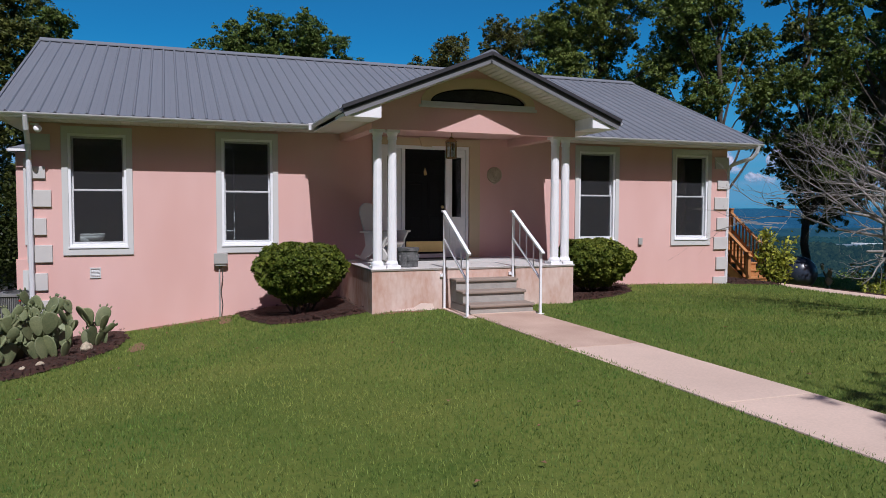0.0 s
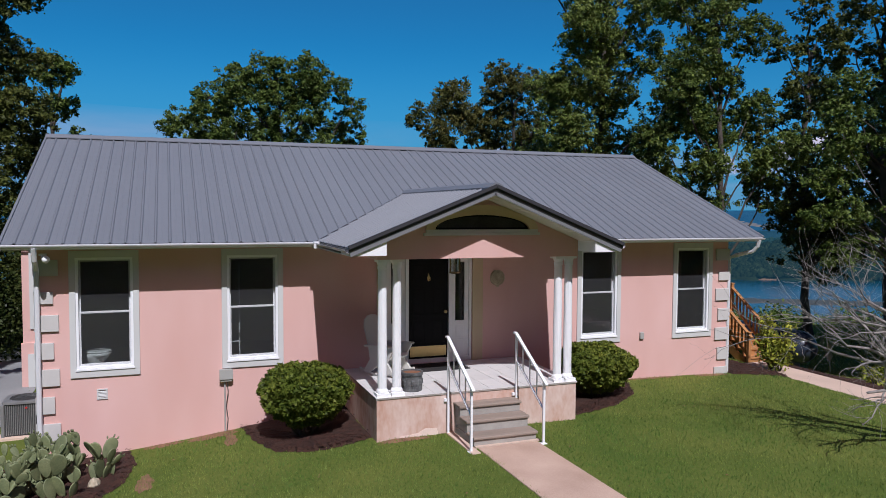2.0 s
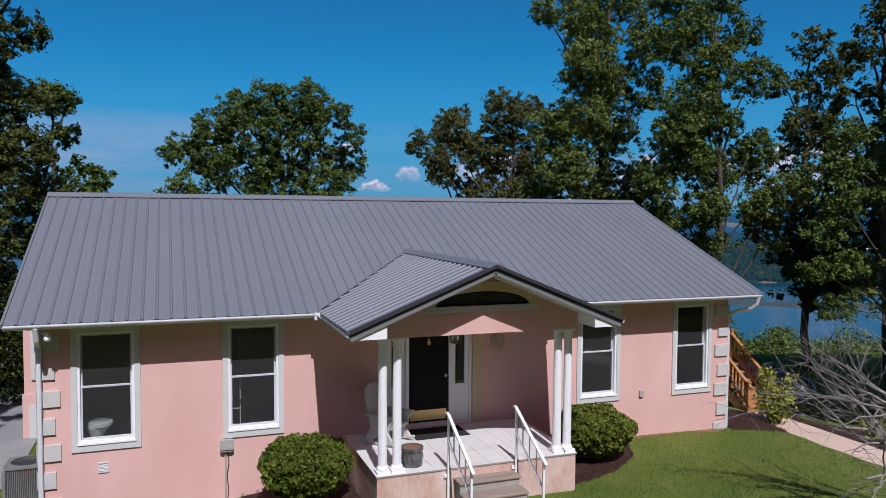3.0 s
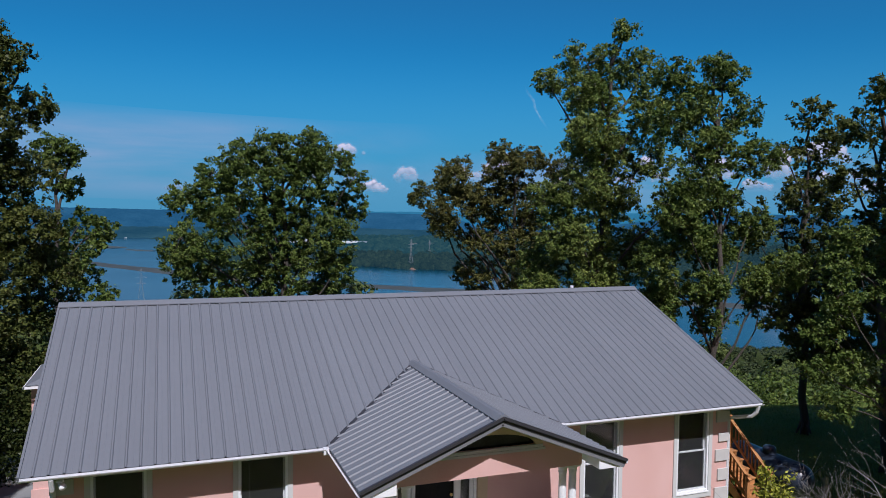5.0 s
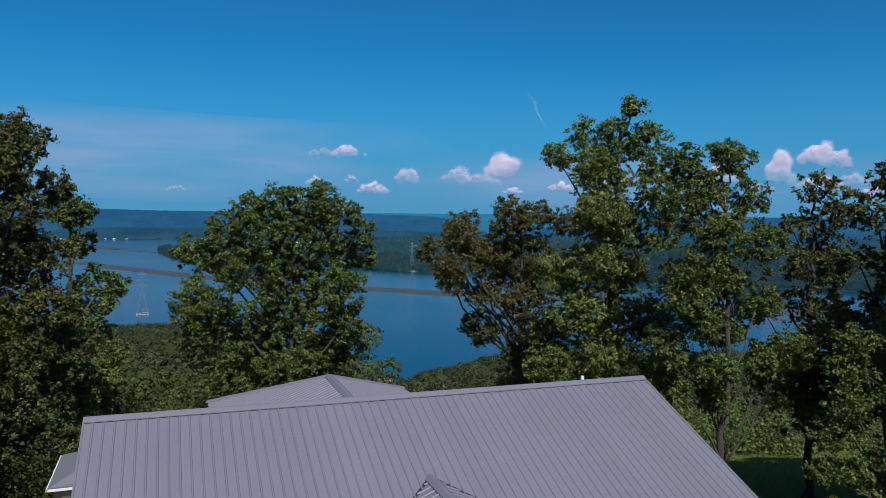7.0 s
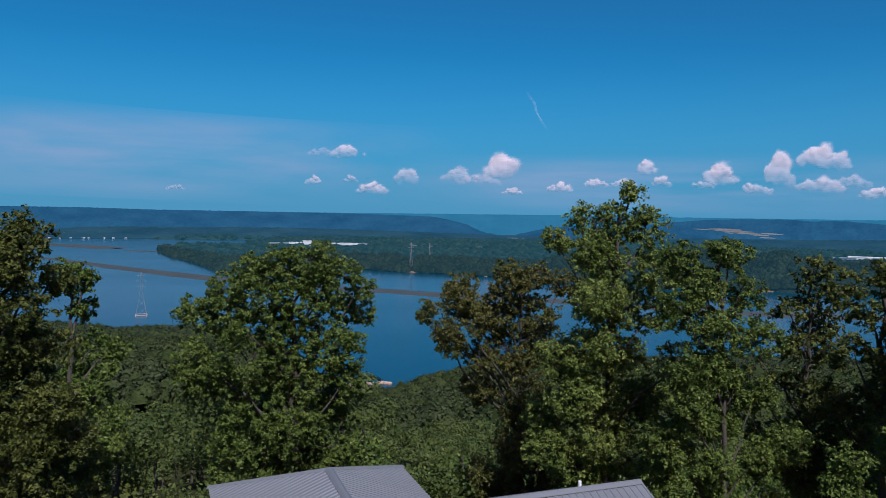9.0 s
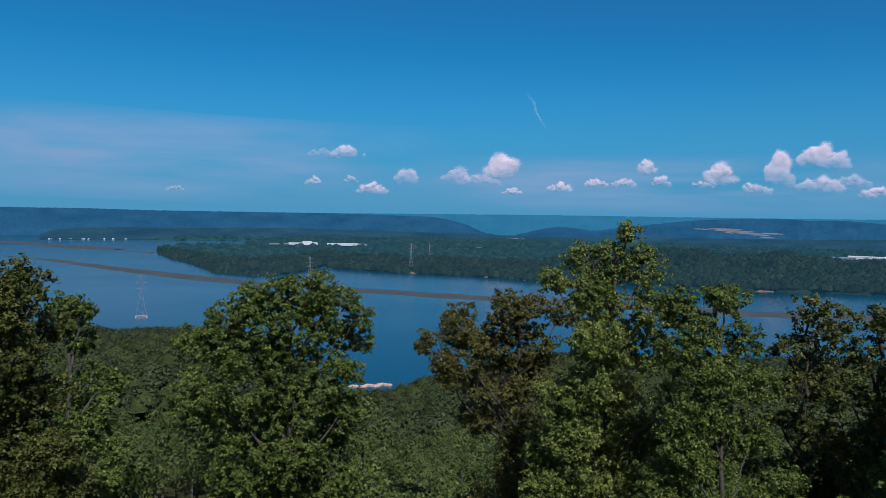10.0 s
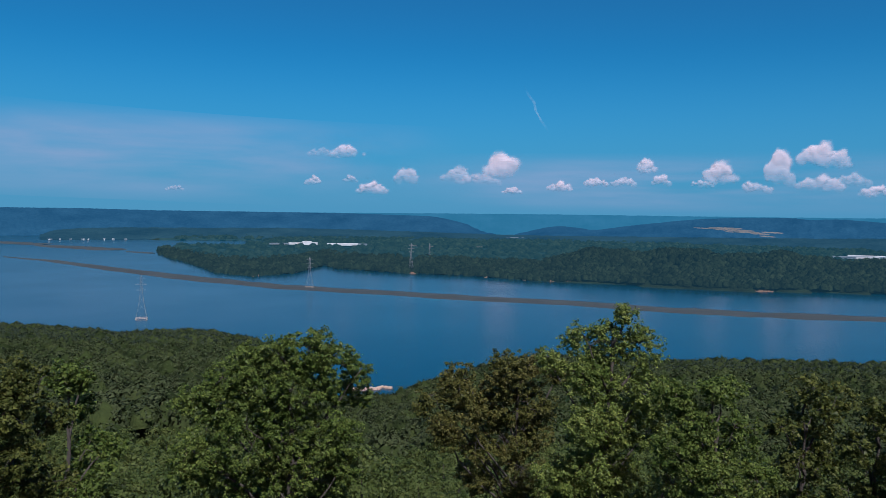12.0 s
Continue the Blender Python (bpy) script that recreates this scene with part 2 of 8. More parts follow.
M_WOODFLOOR = material("woodland_floor", (0.045, 0.05, 0.022), 1.0, vary=0.5, scale=0.05, fine=1.0, bump=0.5, depth=0.2, spec=0.0)
M_WOOD = material("orange_stained_timber", (0.40, 0.185, 0.065), 0.65, vary=0.22, scale=2.0, fine=30, bump=0.15, depth=0.003, stretch=(3, 3, 0.6))
M_TANK = material("dark_tank_paint", (0.03, 0.04, 0.06), 0.3, vary=0.25, scale=2, fine=30, bump=0.03, depth=0.003)
M_ACMETAL = material("grey_unit_metal", (0.22, 0.22, 0.22), 0.5, metal=0.2, vary=0.12, scale=3, fine=40, bump=0.03)
M_BOX = material("grey_enamel_box", (0.36, 0.36, 0.34), 0.55, vary=0.1, scale=5, fine=40, bump=0.03)
M_CABLE = material("dark_cable", (0.05, 0.05, 0.05), 0.7, vary=0.2)
M_POT = material("dark_glazed_pot", (0.06, 0.065, 0.07), 0.55, vary=0.6, scale=7, fine=40, bump=0.5, depth=0.01, hue_to=(0.17, 0.175, 0.175))
M_CLAY = material("dry_soil", (0.22, 0.10, 0.055), 0.95, vary=0.4, scale=20, fine=90, bump=0.6)
M_MAT = material("black_doormat", (0.018, 0.017, 0.017), 1.0, vary=0.4, scale=10, fine=120, bump=0.8)
M_PLAQUE = material("carved_plaque", (0.42, 0.36, 0.26), 0.85, vary=0.25, scale=14, fine=60, bump=0.4, depth=0.01)
M_CERAMIC = material("white_ceramic", (0.75, 0.75, 0.74), 0.15, vary=0.02, bump=0.0)
M_BARK = material("grey_brown_bark", (0.080, 0.068, 0.056), 0.95, vary=0.4, scale=4, fine=30, bump=1.0, depth=0.03, stretch=(3, 3, 0.6))
M_DEAD = material("bare_grey_bark", (0.25, 0.23, 0.21), 0.9, vary=0.35, scale=6, fine=40, bump=0.6, depth=0.01, stretch=(2, 2, 0.7))


def leaf_material(name, color, warm, island=0.45, trans=0.24, rough=0.42):
    return material(name, color, rough, vary=0.3, scale=0.5, fine=3.0, bump=0, hue_to=warm, island=island, trans=trans, spec=0.12)


M_LEAF = leaf_material("oak_leaves", (0.076, 0.136, 0.027), (0.138, 0.186, 0.044))
M_LEAF_SLOPE = material("slope_leaves", (0.052, 0.096, 0.021), 0.6, vary=0.4, scale=0.17, fine=1.2, bump=0, hue_to=(0.110, 0.140, 0.036), island=0.25, trans=0.2, spec=0.2)
M_LEAF_DARK = leaf_material("dark_leaves", (0.060, 0.088, 0.020), (0.12, 0.135, 0.035))
M_LEAF_BROWN = leaf_material("browning_leaves", (0.085, 0.108, 0.026), (0.142, 0.135, 0.040))
M_LEAF_LIGHT = leaf_material("light_leaves", (0.112, 0.184, 0.038), (0.192, 0.236, 0.060))
M_BOXWOOD = leaf_material("boxwood_leaves", (0.070, 0.128, 0.018), (0.17, 0.195, 0.032), rough=0.5)
M_SHRUB = leaf_material("yellow_green_leaves", (0.21, 0.29, 0.035), (0.36, 0.37, 0.06))
M_LEAF_DEEP = leaf_material("deep_green_leaves", (0.036, 0.056, 0.015), (0.075, 0.09, 0.024))
M_CHAIR = material("off_white_moulded_plastic", (0.52, 0.51, 0.47), 0.5, vary=0.06, scale=4, fine=50, bump=0.03, depth=0.002)
M_CACTUS = material("cactus_pads", (0.122, 0.165, 0.075), 0.6, vary=0.3, scale=5, fine=45, bump=0.3, depth=0.006, hue_to=(0.235, 0.255, 0.125), random_tone=0.28)
# thin haze over the far hillside put in as faint blue emission
M_CANOPY_HAZED = haze_glow_material("hazed_canopy_leaves", (0.036, 0.045, 0.023), (0.004, 0.010, 0.014), vary=0.4, scale=0.09, fine=0.5, island=0.2)
M_CANOPY = material("near_canopy", (0.040, 0.058, 0.023), 0.95, vary=0.5, scale=0.03, fine=0.45, bump=1.0, depth=1.2, spec=0.05, hue_to=(0.040, 0.060, 0.018), island=0.35)
M_CANOPY_LEAF = material("canopy_leaves", (0.042, 0.065, 0.026), 0.85, vary=0.4, scale=0.11, fine=0.6, bump=0, hue_to=(0.074, 0.094, 0.038), island=0.22, trans=0.12, spec=0.15)
M_WATER = material("lake_water", (0.002, 0.046, 0.080), 0.2, vary=0.15, scale=0.004, fine=0.05, bump=0.04, depth=1.0, spec=0.33)
M_SAND = material("brown_sand_bar", (0.040, 0.053, 0.054), 0.95, vary=0.25, scale=0.02, fine=0.2, bump=0.2)
# far woods, banks, ridges: blue haze as emission, in ridges also as base colour
M_FARWOOD = haze_glow_material("far_woods", (0.014, 0.022, 0.011), (0.006, 0.026, 0.044), vary=0.6, scale=0.02, fine=0.22, bump=1.0, depth=4.0, island=0.35)
M_PLAINWOOD = haze_glow_material("plain_woods", (0.014, 0.023, 0.012), (0.006, 0.042, 0.072), vary=0.6, scale=0.015, fine=0.12, bump=1.0, depth=5.0, island=0.35)
M_FARPLAIN = haze_glow_material("far_plain", (0.018, 0.030, 0.018), (0.006, 0.048, 0.086), vary=0.6, scale=0.006, fine=0.03)
M_FARBANK = haze_glow_material("far_clay_bank", (0.17, 0.10, 0.065), (0.01, 0.03, 0.045), vary=0.3, scale=0.05, fine=0.2)
M_RIDGE_A = haze_glow_material("ridge_far", (0.010, 0.022, 0.032), (0.017, 0.145, 0.270), vary=0.5, scale=0.006, fine=0.03)
M_RIDGE_B = haze_glow_material("ridge_mid", (0.010, 0.028, 0.038), (0.008, 0.062, 0.150), vary=0.6, scale=0.006, fine=0.05, bump=1.0, depth=10.0)
M_RIDGE_C = haze_glow_material("ridge_near", (0.012, 0.024, 0.022), (0.008, 0.050, 0.100), vary=0.7, scale=0.006, fine=0.05, bump=1.0, depth=8.0)
# quarry and sheds do not shine themselves: emission paints the hazy air before them
M_QUARRY = haze_glow_material("quarry_earth", (0.15, 0.115, 0.09), (0.02, 0.062, 0.10), vary=0.35, scale=0.02, fine=0.1)
M_ROOFWHITE = haze_glow_material("white_shed_roofs", (0.55, 0.56, 0.57), (0.02, 0.04, 0.05), vary=0.1)
M_SHEDGREY = haze_glow_material("grey_shed_roofs", (0.16, 0.18, 0.20), (0.015, 0.05, 0.08), vary=0.1)
M_STEEL = material("galvanised_steel", (0.21, 0.235, 0.25), 0.7, metal=0.0, vary=0.1, bump=0)

# ---- the lie of the land ----
EYE0 = np.array((-8.2, -13.9))
FWD, RIGHT = np.array((0.3525, 0.9358)), np.array((0.9358, -0.3525))
LAKE = -135.0


def smooth(a, b, x):
    t = np.clip((np.asarray(x, dtype=float) - a) / (b - a), 0, 1)
    return t * t * (3 - 2 * t)


def bearing(x, y):
    """Degrees to the right of the line of sight, and the distance."""
    dx, dy = np.asarray(x) - EYE0[0], np.asarray(y) - EYE0[1]
    d, r = dx * FWD[0] + dy * FWD[1], dx * RIGHT[0] + dy * RIGHT[1]
    return np.degrees(np.arctan2(r, d)), np.hypot(d, r)


def ring_place(a, d):
    """The place at a degrees to the right and d metres off."""
    a = np.radians(a)
    v = np.outer(np.cos(a) * d, FWD) + np.outer(np.sin(a) * d, RIGHT)
    return v + EYE0


NEAR_A = [-40, -32.1, -26.1, -24.3, -22.0, -19.3, -17.9, -14.5, -12.8, -11.0, -8.5, -6.3, -4.15, -1.1, 0.7, 4, 6, 8.6, 12, 17, 21.6, 27, 31, 40]
NEAR_D = [1090, 1040, 950, 912, 906, 908, 897, 830, 770, 660, 556, 556, 560, 600, 630, 685, 715, 740, 742, 745, 780, 810, 835, 880]
FAR_A = [-40, -31.1, -27.8, -24.2, -21.31, -21.29, -21.15, -20.4, -19.2, -17.1, -14.5, -11.6, -10.1, -8.9, -8.75, -8.2, -3, 1.4, 7.1, 12.6, 17.5, 23.3, 30.9, 40]
FAR_D = [4900, 4800, 4600, 4143, 3650, 2700, 2557, 2354, 2156, 1811, 1713, 1786, 1942, 2065, 2000, 1927, 1806, 1766, 1663, 1652, 1612, 1630, 1726, 1800]


def bumps(x, y, s, seed=0.0):
    """A cheap smooth roll of the ground."""
    return (np.sin(x * s + seed) * np.cos(y * s * 1.3 + 1.7 * seed) + 0.6 * np.sin(x * s * 2.3 + y * s * 1.9 + seed * 3) + 0.4 * np.cos(x * s * 4.1 - y * s * 3.7 + seed)) / 2


def inlet(a, d):
    """The narrow water behind the peninsula."""
    return (a > -21.5) & (a < -13.6) & (d > 2860 + 40 * (a + 21.5)) & (d < 3660)


def yard(x, y):
    x, y = np.asarray(x, dtype=float), np.asarray(y, dtype=float)
    left = -0.118 * np.clip(-x - 4.2, 0, 6.2) * (0.35 + 0.65 * smooth(-10, -1.5, y))
    right = -0.018 * np.clip(x - 2, 0, 4) - 0.05 * np.clip(x - 6, 0, 40) - 0.13 * smooth(5.5, 6.4, x) - 0.38 * smooth(7.5, 9.0, x) * smooth(-4, 1, y)
    back = -0.02 * np.clip(y - 9, 0, 60) - 0.13 * np.clip(y - 13, 0, 60) - 0.18 * np.clip(y - 32, 0, 200)
    right = right - 0.11 * np.clip(y - 10.5, 0, 30) * smooth(7, 12, x)
    return left + right + back + 0.02 * bumps(x, y, 0.5)


def height(x, y):
    a, d = bearing(x, y)
    near = np.interp(a, NEAR_A, NEAR_D)
    far = np.interp(a, FAR_A, FAR_D)
    y0 = yard(x, y)
    t = np.clip((d - 75) / (near - 75), 0, 1.15)
    hill = -17 - (-LAKE - 16) * t ** 0.85 + 5 * bumps(x, y, 0.011) * smooth(100, 300, d) * (1 - smooth(0.8, 1.0, t))
    z = y0 + (hill - y0) * smooth(50, 85, d) * (np.abs(a) < 70)
    lake_bed = ((d > near) & (d < far)) | inlet(a, d)
    z = np.where(lake_bed & (np.abs(a) < 70), LAKE - 4, z)
    inland = np.clip((d - far) / 500, 0, 1)
    rise = 6 * inland + (46 + 6 * np.sin(a * 0.9 - 2) + 3 * np.sin(a * 2.3 + 1)) * smooth(6, 13, a) * (1 - 0.35 * smooth(22, 34, a)) * np.exp(-((d - far - 380) / 250) ** 2) + 4 * bumps(x, y, 0.006, 2) * inland
    z = np.where((d >= far) & (np.abs(a) < 70) & ~inlet(a, d), LAKE + 1 + rise, z)
    back = y0 * (1 - smooth(40, 120, d)) - 3 * smooth(60, 200, d)
    return np.where(np.abs(a) >= 70, back, z)


def ground_sheet():
    ang = np.concatenate([np.arange(-36, 36.01, 0.45), np.arange(38, 322, 4.0)])
    rad = np.concatenate([[0.0005, 1, 2], np.geomspace(3, 60, 90), np.geomspace(63, 4950, 170)])
    xy = np.concatenate([ring_place(ang, np.full(len(ang), r)) for r in rad])
    z = height(xy[:, 0], xy[:, 1])
    na, nr = len(ang), len(rad)
    i, j = np.meshgrid(np.arange(nr - 1), np.arange(na), indexing="ij")
    k = (j + 1) % na
    faces = np.stack([i * na + j, i * na + k, (i + 1) * na + k, (i + 1) * na + j], -1).reshape(-1, 4)[:, ::-1]
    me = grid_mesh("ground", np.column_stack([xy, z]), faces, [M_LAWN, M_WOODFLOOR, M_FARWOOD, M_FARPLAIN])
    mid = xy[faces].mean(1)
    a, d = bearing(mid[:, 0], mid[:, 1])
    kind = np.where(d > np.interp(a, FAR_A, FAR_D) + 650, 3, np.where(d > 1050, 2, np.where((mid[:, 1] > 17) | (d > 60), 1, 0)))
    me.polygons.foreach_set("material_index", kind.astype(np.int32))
    me.shade_smooth()
    return tagged(new("ground", me), "grassy hilltop ground falling away to wooded slopes", "ground", kind="structure")


ground_sheet()


def flat_fan(name, a0, a1, inner, outer, z, mat, steps=60, rows=8):
    ang = np.linspace(a0, a1, steps)
    verts, faces = [], []
    for r in range(rows + 1):
        for a in ang:
            d = inner(a) + (outer(a) - inner(a)) * r / rows
            p = ring_place(np.array([a]), np.array([d]))[0]
            verts.append((p[0], p[1], z))
    faces = [(r * steps + c, r * steps + c + 1, (r + 1) * steps + c + 1, (r + 1) * steps + c) for r in range(rows) for c in range(steps - 1)]
    s = Shape()
    s.add(verts, [f[::-1] for f in faces])
    return part(name, s, mat)


tagged(flat_fan("water", -60, 60, lambda a: 450, lambda a: 4940, LAKE, M_WATER), "wide calm blue lake far below the hill", "lake", kind="structure")


def band(name, points, half, z, mat, label):
    """A low bar of sand along a line of points, thick at the middle and ragged at its edges."""
    s = Shape()
    n = 90
    ts = np.linspace(0, len(points) - 1, n)
    px = np.interp(ts, range(len(points)), [p[0] for p in points])
    py = np.interp(ts, range(len(points)), [p[1] for p in points])
    px, py = EYE0[0] + (px - EYE0[0]) + 0.005 * (py - EYE0[1]), EYE0[1] + (py - EYE0[1]) - 0.005 * (px - EYE0[0])
    verts, faces = [], []
    for i in range(n):
        j, k = max(i - 1, 0), min(i + 1, n - 1)
        d = Vector((px[k] - px[j], py[k] - py[j], 0)).normalized()
        side = Vector((-d.y, d.x, 0))
        w = half * (0.25 + 0.75 * min(1, 12 * min(i, n - 1 - i) / n + 0.1)) * (0.85 + 0.3 * noise.noise((i * 0.31, half, 0))) * (0.3 + 0.7 * min(1, i / (0.3 * n)))
        c = Vector((px[i], py[i], 0))
        wob = side * 9 * (noise.noise((i * 0.2, 7.7, half)) + 0.5 * noise.noise((i * 0.7, 3.1, half)))
        verts += [c + wob - side * w + Vector((0, 0, z - 0.15)), c + wob + Vector((0, 0, z + 1.6)), c + wob + side * w + Vector((0, 0, z - 0.15))]
    for i in range(n - 1):
        faces += [(3 * i, 3 * i + 3, 3 * i + 4, 3 * i + 1), (3 * i + 1, 3 * i + 4, 3 * i + 5, 3 * i + 2)]
    s.add(verts, faces)
    return tagged(part(name, s, mat), label, "sand bar", kind="structure")


band("sand_bar", [(-470, 2475), (-390, 2370), (-336, 2298), (-201, 2066), (-86, 1870), (24, 1686), (120, 1552), (198, 1456), (293, 1373), (400, 1282), (506, 1187), (613, 1105), (748, 969), (821, 911), (887, 863), (1005, 797), (1180, 690)], 46, LAKE, M_SAND, "long low brown sand bar across the lake")
band("sand_bar", [(-900, 3690), (-662, 3443), (-520, 3290), (-470, 3246)], 80, LAKE, M_SAND, "brown mud flat in the far arm of the lake")
band("sand_bar", [(-500, 3200), (-420, 3110), (-327, 3010), (-240, 2900), (-190, 2815)], 85, LAKE, M_SAND, "brown mud flat in the far arm of the lake")
band("sand_bar", [(-150, 2720), (-100, 2660), (-60, 2610)], 26, LAKE, M_SAND, "small mud flat off the wooded point")


def ridge(name, profile, dist, mat, label, foot=LAKE - 5):
    """A far hill line: (bearing, top height) points at one distance, with a slope towards the lake."""
    a0, a1 = profile[0][0], profile[-1][0]
    n = int((a1 - a0) * 9) + 2
    ang = np.linspace(a0, a1, n)
    top = np.interp(ang, [p[0] for p in profile], [p[1] for p in profile])
    top = np.convolve(np.pad(top, 4, mode="edge"), np.ones(9) / 9, mode="valid")
    rough = np.array([2.2 * noise.noise((a * 2.1, dist * 0.01, 0)) + 1.5 * noise.noise((a * 9, dist, 3)) + 0.5 * noise.noise((a * 31, dist, 5)) for a in ang])
    rows = []
    steps = 8
    for k in range(steps + 1):
        f = k / steps
        fold = np.array([noise.noise((a * 1.4 + 0.6 * f, f * 1.6, dist * 0.1)) + 0.5 * noise.noise((a * 4.0, f * 4.0, dist)) for a in ang])
        xy = ring_place(ang, dist - 420 * (1 - f) + 36 * fold * (k < steps))
        rows.append(np.column_stack([xy, foot + (top + rough * f - foot) * f ** 0.8]))
    v = np.concatenate(rows)
    i, j = np.meshgrid(np.arange(steps), np.arange(n - 1), indexing="ij")
    faces = np.stack([i * n + j, i * n + j + 1, (i + 1) * n + j + 1, (i + 1) * n + j], -1).reshape(-1, 4)[:, ::-1]
    me = grid_mesh(name, v, faces, [mat])
    me.shade_smooth()
    return tagged(new(name, me), label, "hills", kind="structure")


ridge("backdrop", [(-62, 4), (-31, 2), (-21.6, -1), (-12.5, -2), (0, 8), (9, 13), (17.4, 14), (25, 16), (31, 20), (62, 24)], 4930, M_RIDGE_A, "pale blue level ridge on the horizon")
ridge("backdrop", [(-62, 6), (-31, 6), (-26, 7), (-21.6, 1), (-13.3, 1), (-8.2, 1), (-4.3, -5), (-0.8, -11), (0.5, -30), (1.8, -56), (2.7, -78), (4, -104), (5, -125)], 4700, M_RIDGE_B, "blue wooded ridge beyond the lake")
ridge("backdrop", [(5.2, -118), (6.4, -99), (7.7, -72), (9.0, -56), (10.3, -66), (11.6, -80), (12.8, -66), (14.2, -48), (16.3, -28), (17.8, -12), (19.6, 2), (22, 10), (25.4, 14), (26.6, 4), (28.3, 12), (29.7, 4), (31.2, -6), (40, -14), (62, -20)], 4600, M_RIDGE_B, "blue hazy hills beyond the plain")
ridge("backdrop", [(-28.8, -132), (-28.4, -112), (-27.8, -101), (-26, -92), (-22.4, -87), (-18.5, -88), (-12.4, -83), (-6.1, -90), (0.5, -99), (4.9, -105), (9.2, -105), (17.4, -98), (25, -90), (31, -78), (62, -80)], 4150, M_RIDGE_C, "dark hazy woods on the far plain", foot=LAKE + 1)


def quarry():
    """Bare cut earth: ragged benches one above another on the far hill."""
    s = Shape()
    rq = random.Random(14)
    for a0, a1, z0, z1 in ((18.4, 20.4, -50, -44), (19.4, 21.8, -50, -39), (19.9, 22.6, -58, -49), (21.2, 23.0, -68, -57), (22.3, 23.6, -74, -66), (23.0, 24.5, -66, -58), (22.9, 24.0, -86, -78), (20.6, 21.6, -66, -60)):
        n = 22
        lo, hi = [], []
        for i in range(n):
            f = i / (n - 1)
            a = 0.4 + a0 + (a1 - a0) * f
            p = ring_place(np.array([a]), np.array([4300.0 + 1.5 * z0]))[0]
            w = math.sin(math.pi * f) ** 0.4
            mid = (z0 + z1) / 2 - 3 * f
            lo.append((p[0], p[1], mid - (z1 - z0) / 2 * w * rq.uniform(0.4, 1.1)))
            hi.append((p[0], p[1] + 6, mid + (z1 - z0) / 2 * w * rq.uniform(0.5, 1.1)))
        s.add(lo + hi, [(i, i + 1, n + i + 1, n + i) for i in range(n - 1)])
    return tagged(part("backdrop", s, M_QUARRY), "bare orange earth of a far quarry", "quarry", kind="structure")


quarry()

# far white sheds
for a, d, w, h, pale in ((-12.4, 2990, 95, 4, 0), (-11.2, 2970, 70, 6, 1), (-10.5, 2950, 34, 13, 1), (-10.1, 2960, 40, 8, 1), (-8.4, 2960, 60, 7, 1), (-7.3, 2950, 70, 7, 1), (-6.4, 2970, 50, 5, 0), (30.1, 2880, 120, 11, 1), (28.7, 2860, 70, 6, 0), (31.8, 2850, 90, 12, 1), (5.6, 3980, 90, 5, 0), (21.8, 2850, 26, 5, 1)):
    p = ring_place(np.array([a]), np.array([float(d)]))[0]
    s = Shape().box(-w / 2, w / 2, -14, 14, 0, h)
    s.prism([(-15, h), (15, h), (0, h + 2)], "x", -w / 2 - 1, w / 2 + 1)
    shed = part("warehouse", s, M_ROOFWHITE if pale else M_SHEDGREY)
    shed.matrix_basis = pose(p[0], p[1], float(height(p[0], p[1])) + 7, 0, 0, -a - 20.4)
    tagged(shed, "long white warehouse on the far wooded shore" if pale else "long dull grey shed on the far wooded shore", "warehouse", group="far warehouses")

# open clearings on the far plain
for a, d, w, l in ((-2.3, 2900, 14, 26), (-1.2, 2880, 22, 20), (-0.5, 2900, 14, 10), (2.6, 2900, 26, 22), (-12.6, 2960, 30, 12), (-6.0, 2990, 24, 14)):
    p = ring_place(np.array([a]), np.array([float(d)]))[0]
    s = Shape()
    n = 18
    s.add([(p[0] + w * math.cos(6.283 * k / n) * (1 + 0.3 * math.sin(3 * k)), p[1] + l * math.sin(6.283 * k / n), float(height(p[0], p[1])) + 9) for k in range(n)], [tuple(range(n))])
    tagged(part("clearing", s, M_QUARRY), "pale bare clearing among far woods", "clearing", kind="structure")


# ---- woods as crowns of foliage ----
def blob(seed, rows=4, cols=7):
    """A lumpy crown of unit size: its vertices and quads."""
    rnd = np.random.RandomState(seed)
    v, f = [], []
    for r in range(rows + 1):
        t = math.pi * (0.02 + 0.60 * r / rows)
        for c in range(cols):
            a = 6.2832 * (c + 0.5 * (r % 2)) / cols
            q = 1 + rnd.uniform(-0.22, 0.22)
            v.append((q * math.sin(t) * math.cos(a), q * math.sin(t) * math.sin(a), q * math.cos(t)))
    for r in range(rows):
        for c in range(cols):
            f.append((r * cols + c, (r + 1) * cols + c, (r + 1) * cols + (c + 1) % cols, r * cols + (c + 1) % cols))
    return np.array(v), np.array(f)


BLOBS = [blob(i, 3, 6) for i in range(6)]
LOW_BLOBS = [blob(20 + i, 2, 6) for i in range(6)]


def crowns(name, xy, z, size, tall, mat, label, seed=1, blobs=BLOBS):
    rnd = np.random.RandomState(seed)
    vs, fs, off = [], [], 0
    which = rnd.randint(0, len(BLOBS), len(xy))
    for i in range(len(xy)):
        bv, bf = blobs[which[i]]
        a = rnd.uniform(0, 6.28)
        ca, sa = math.cos(a), math.sin(a)
        s = size[i]
        x = (bv[:, 0] * ca - bv[:, 1] * sa) * s + xy[i, 0]
        y = (bv[:, 0] * sa + bv[:, 1] * ca) * s + xy[i, 1]
        vs.append(np.column_stack([x, y, bv[:, 2] * s * tall + z[i]]))
        fs.append(bf + off)
        off += len(bv)
    me = grid_mesh(name, np.concatenate(vs), np.concatenate(fs), [mat])
    me.shade_smooth()
    return tagged(new(name, me), label, "woodland", kind="stuff")


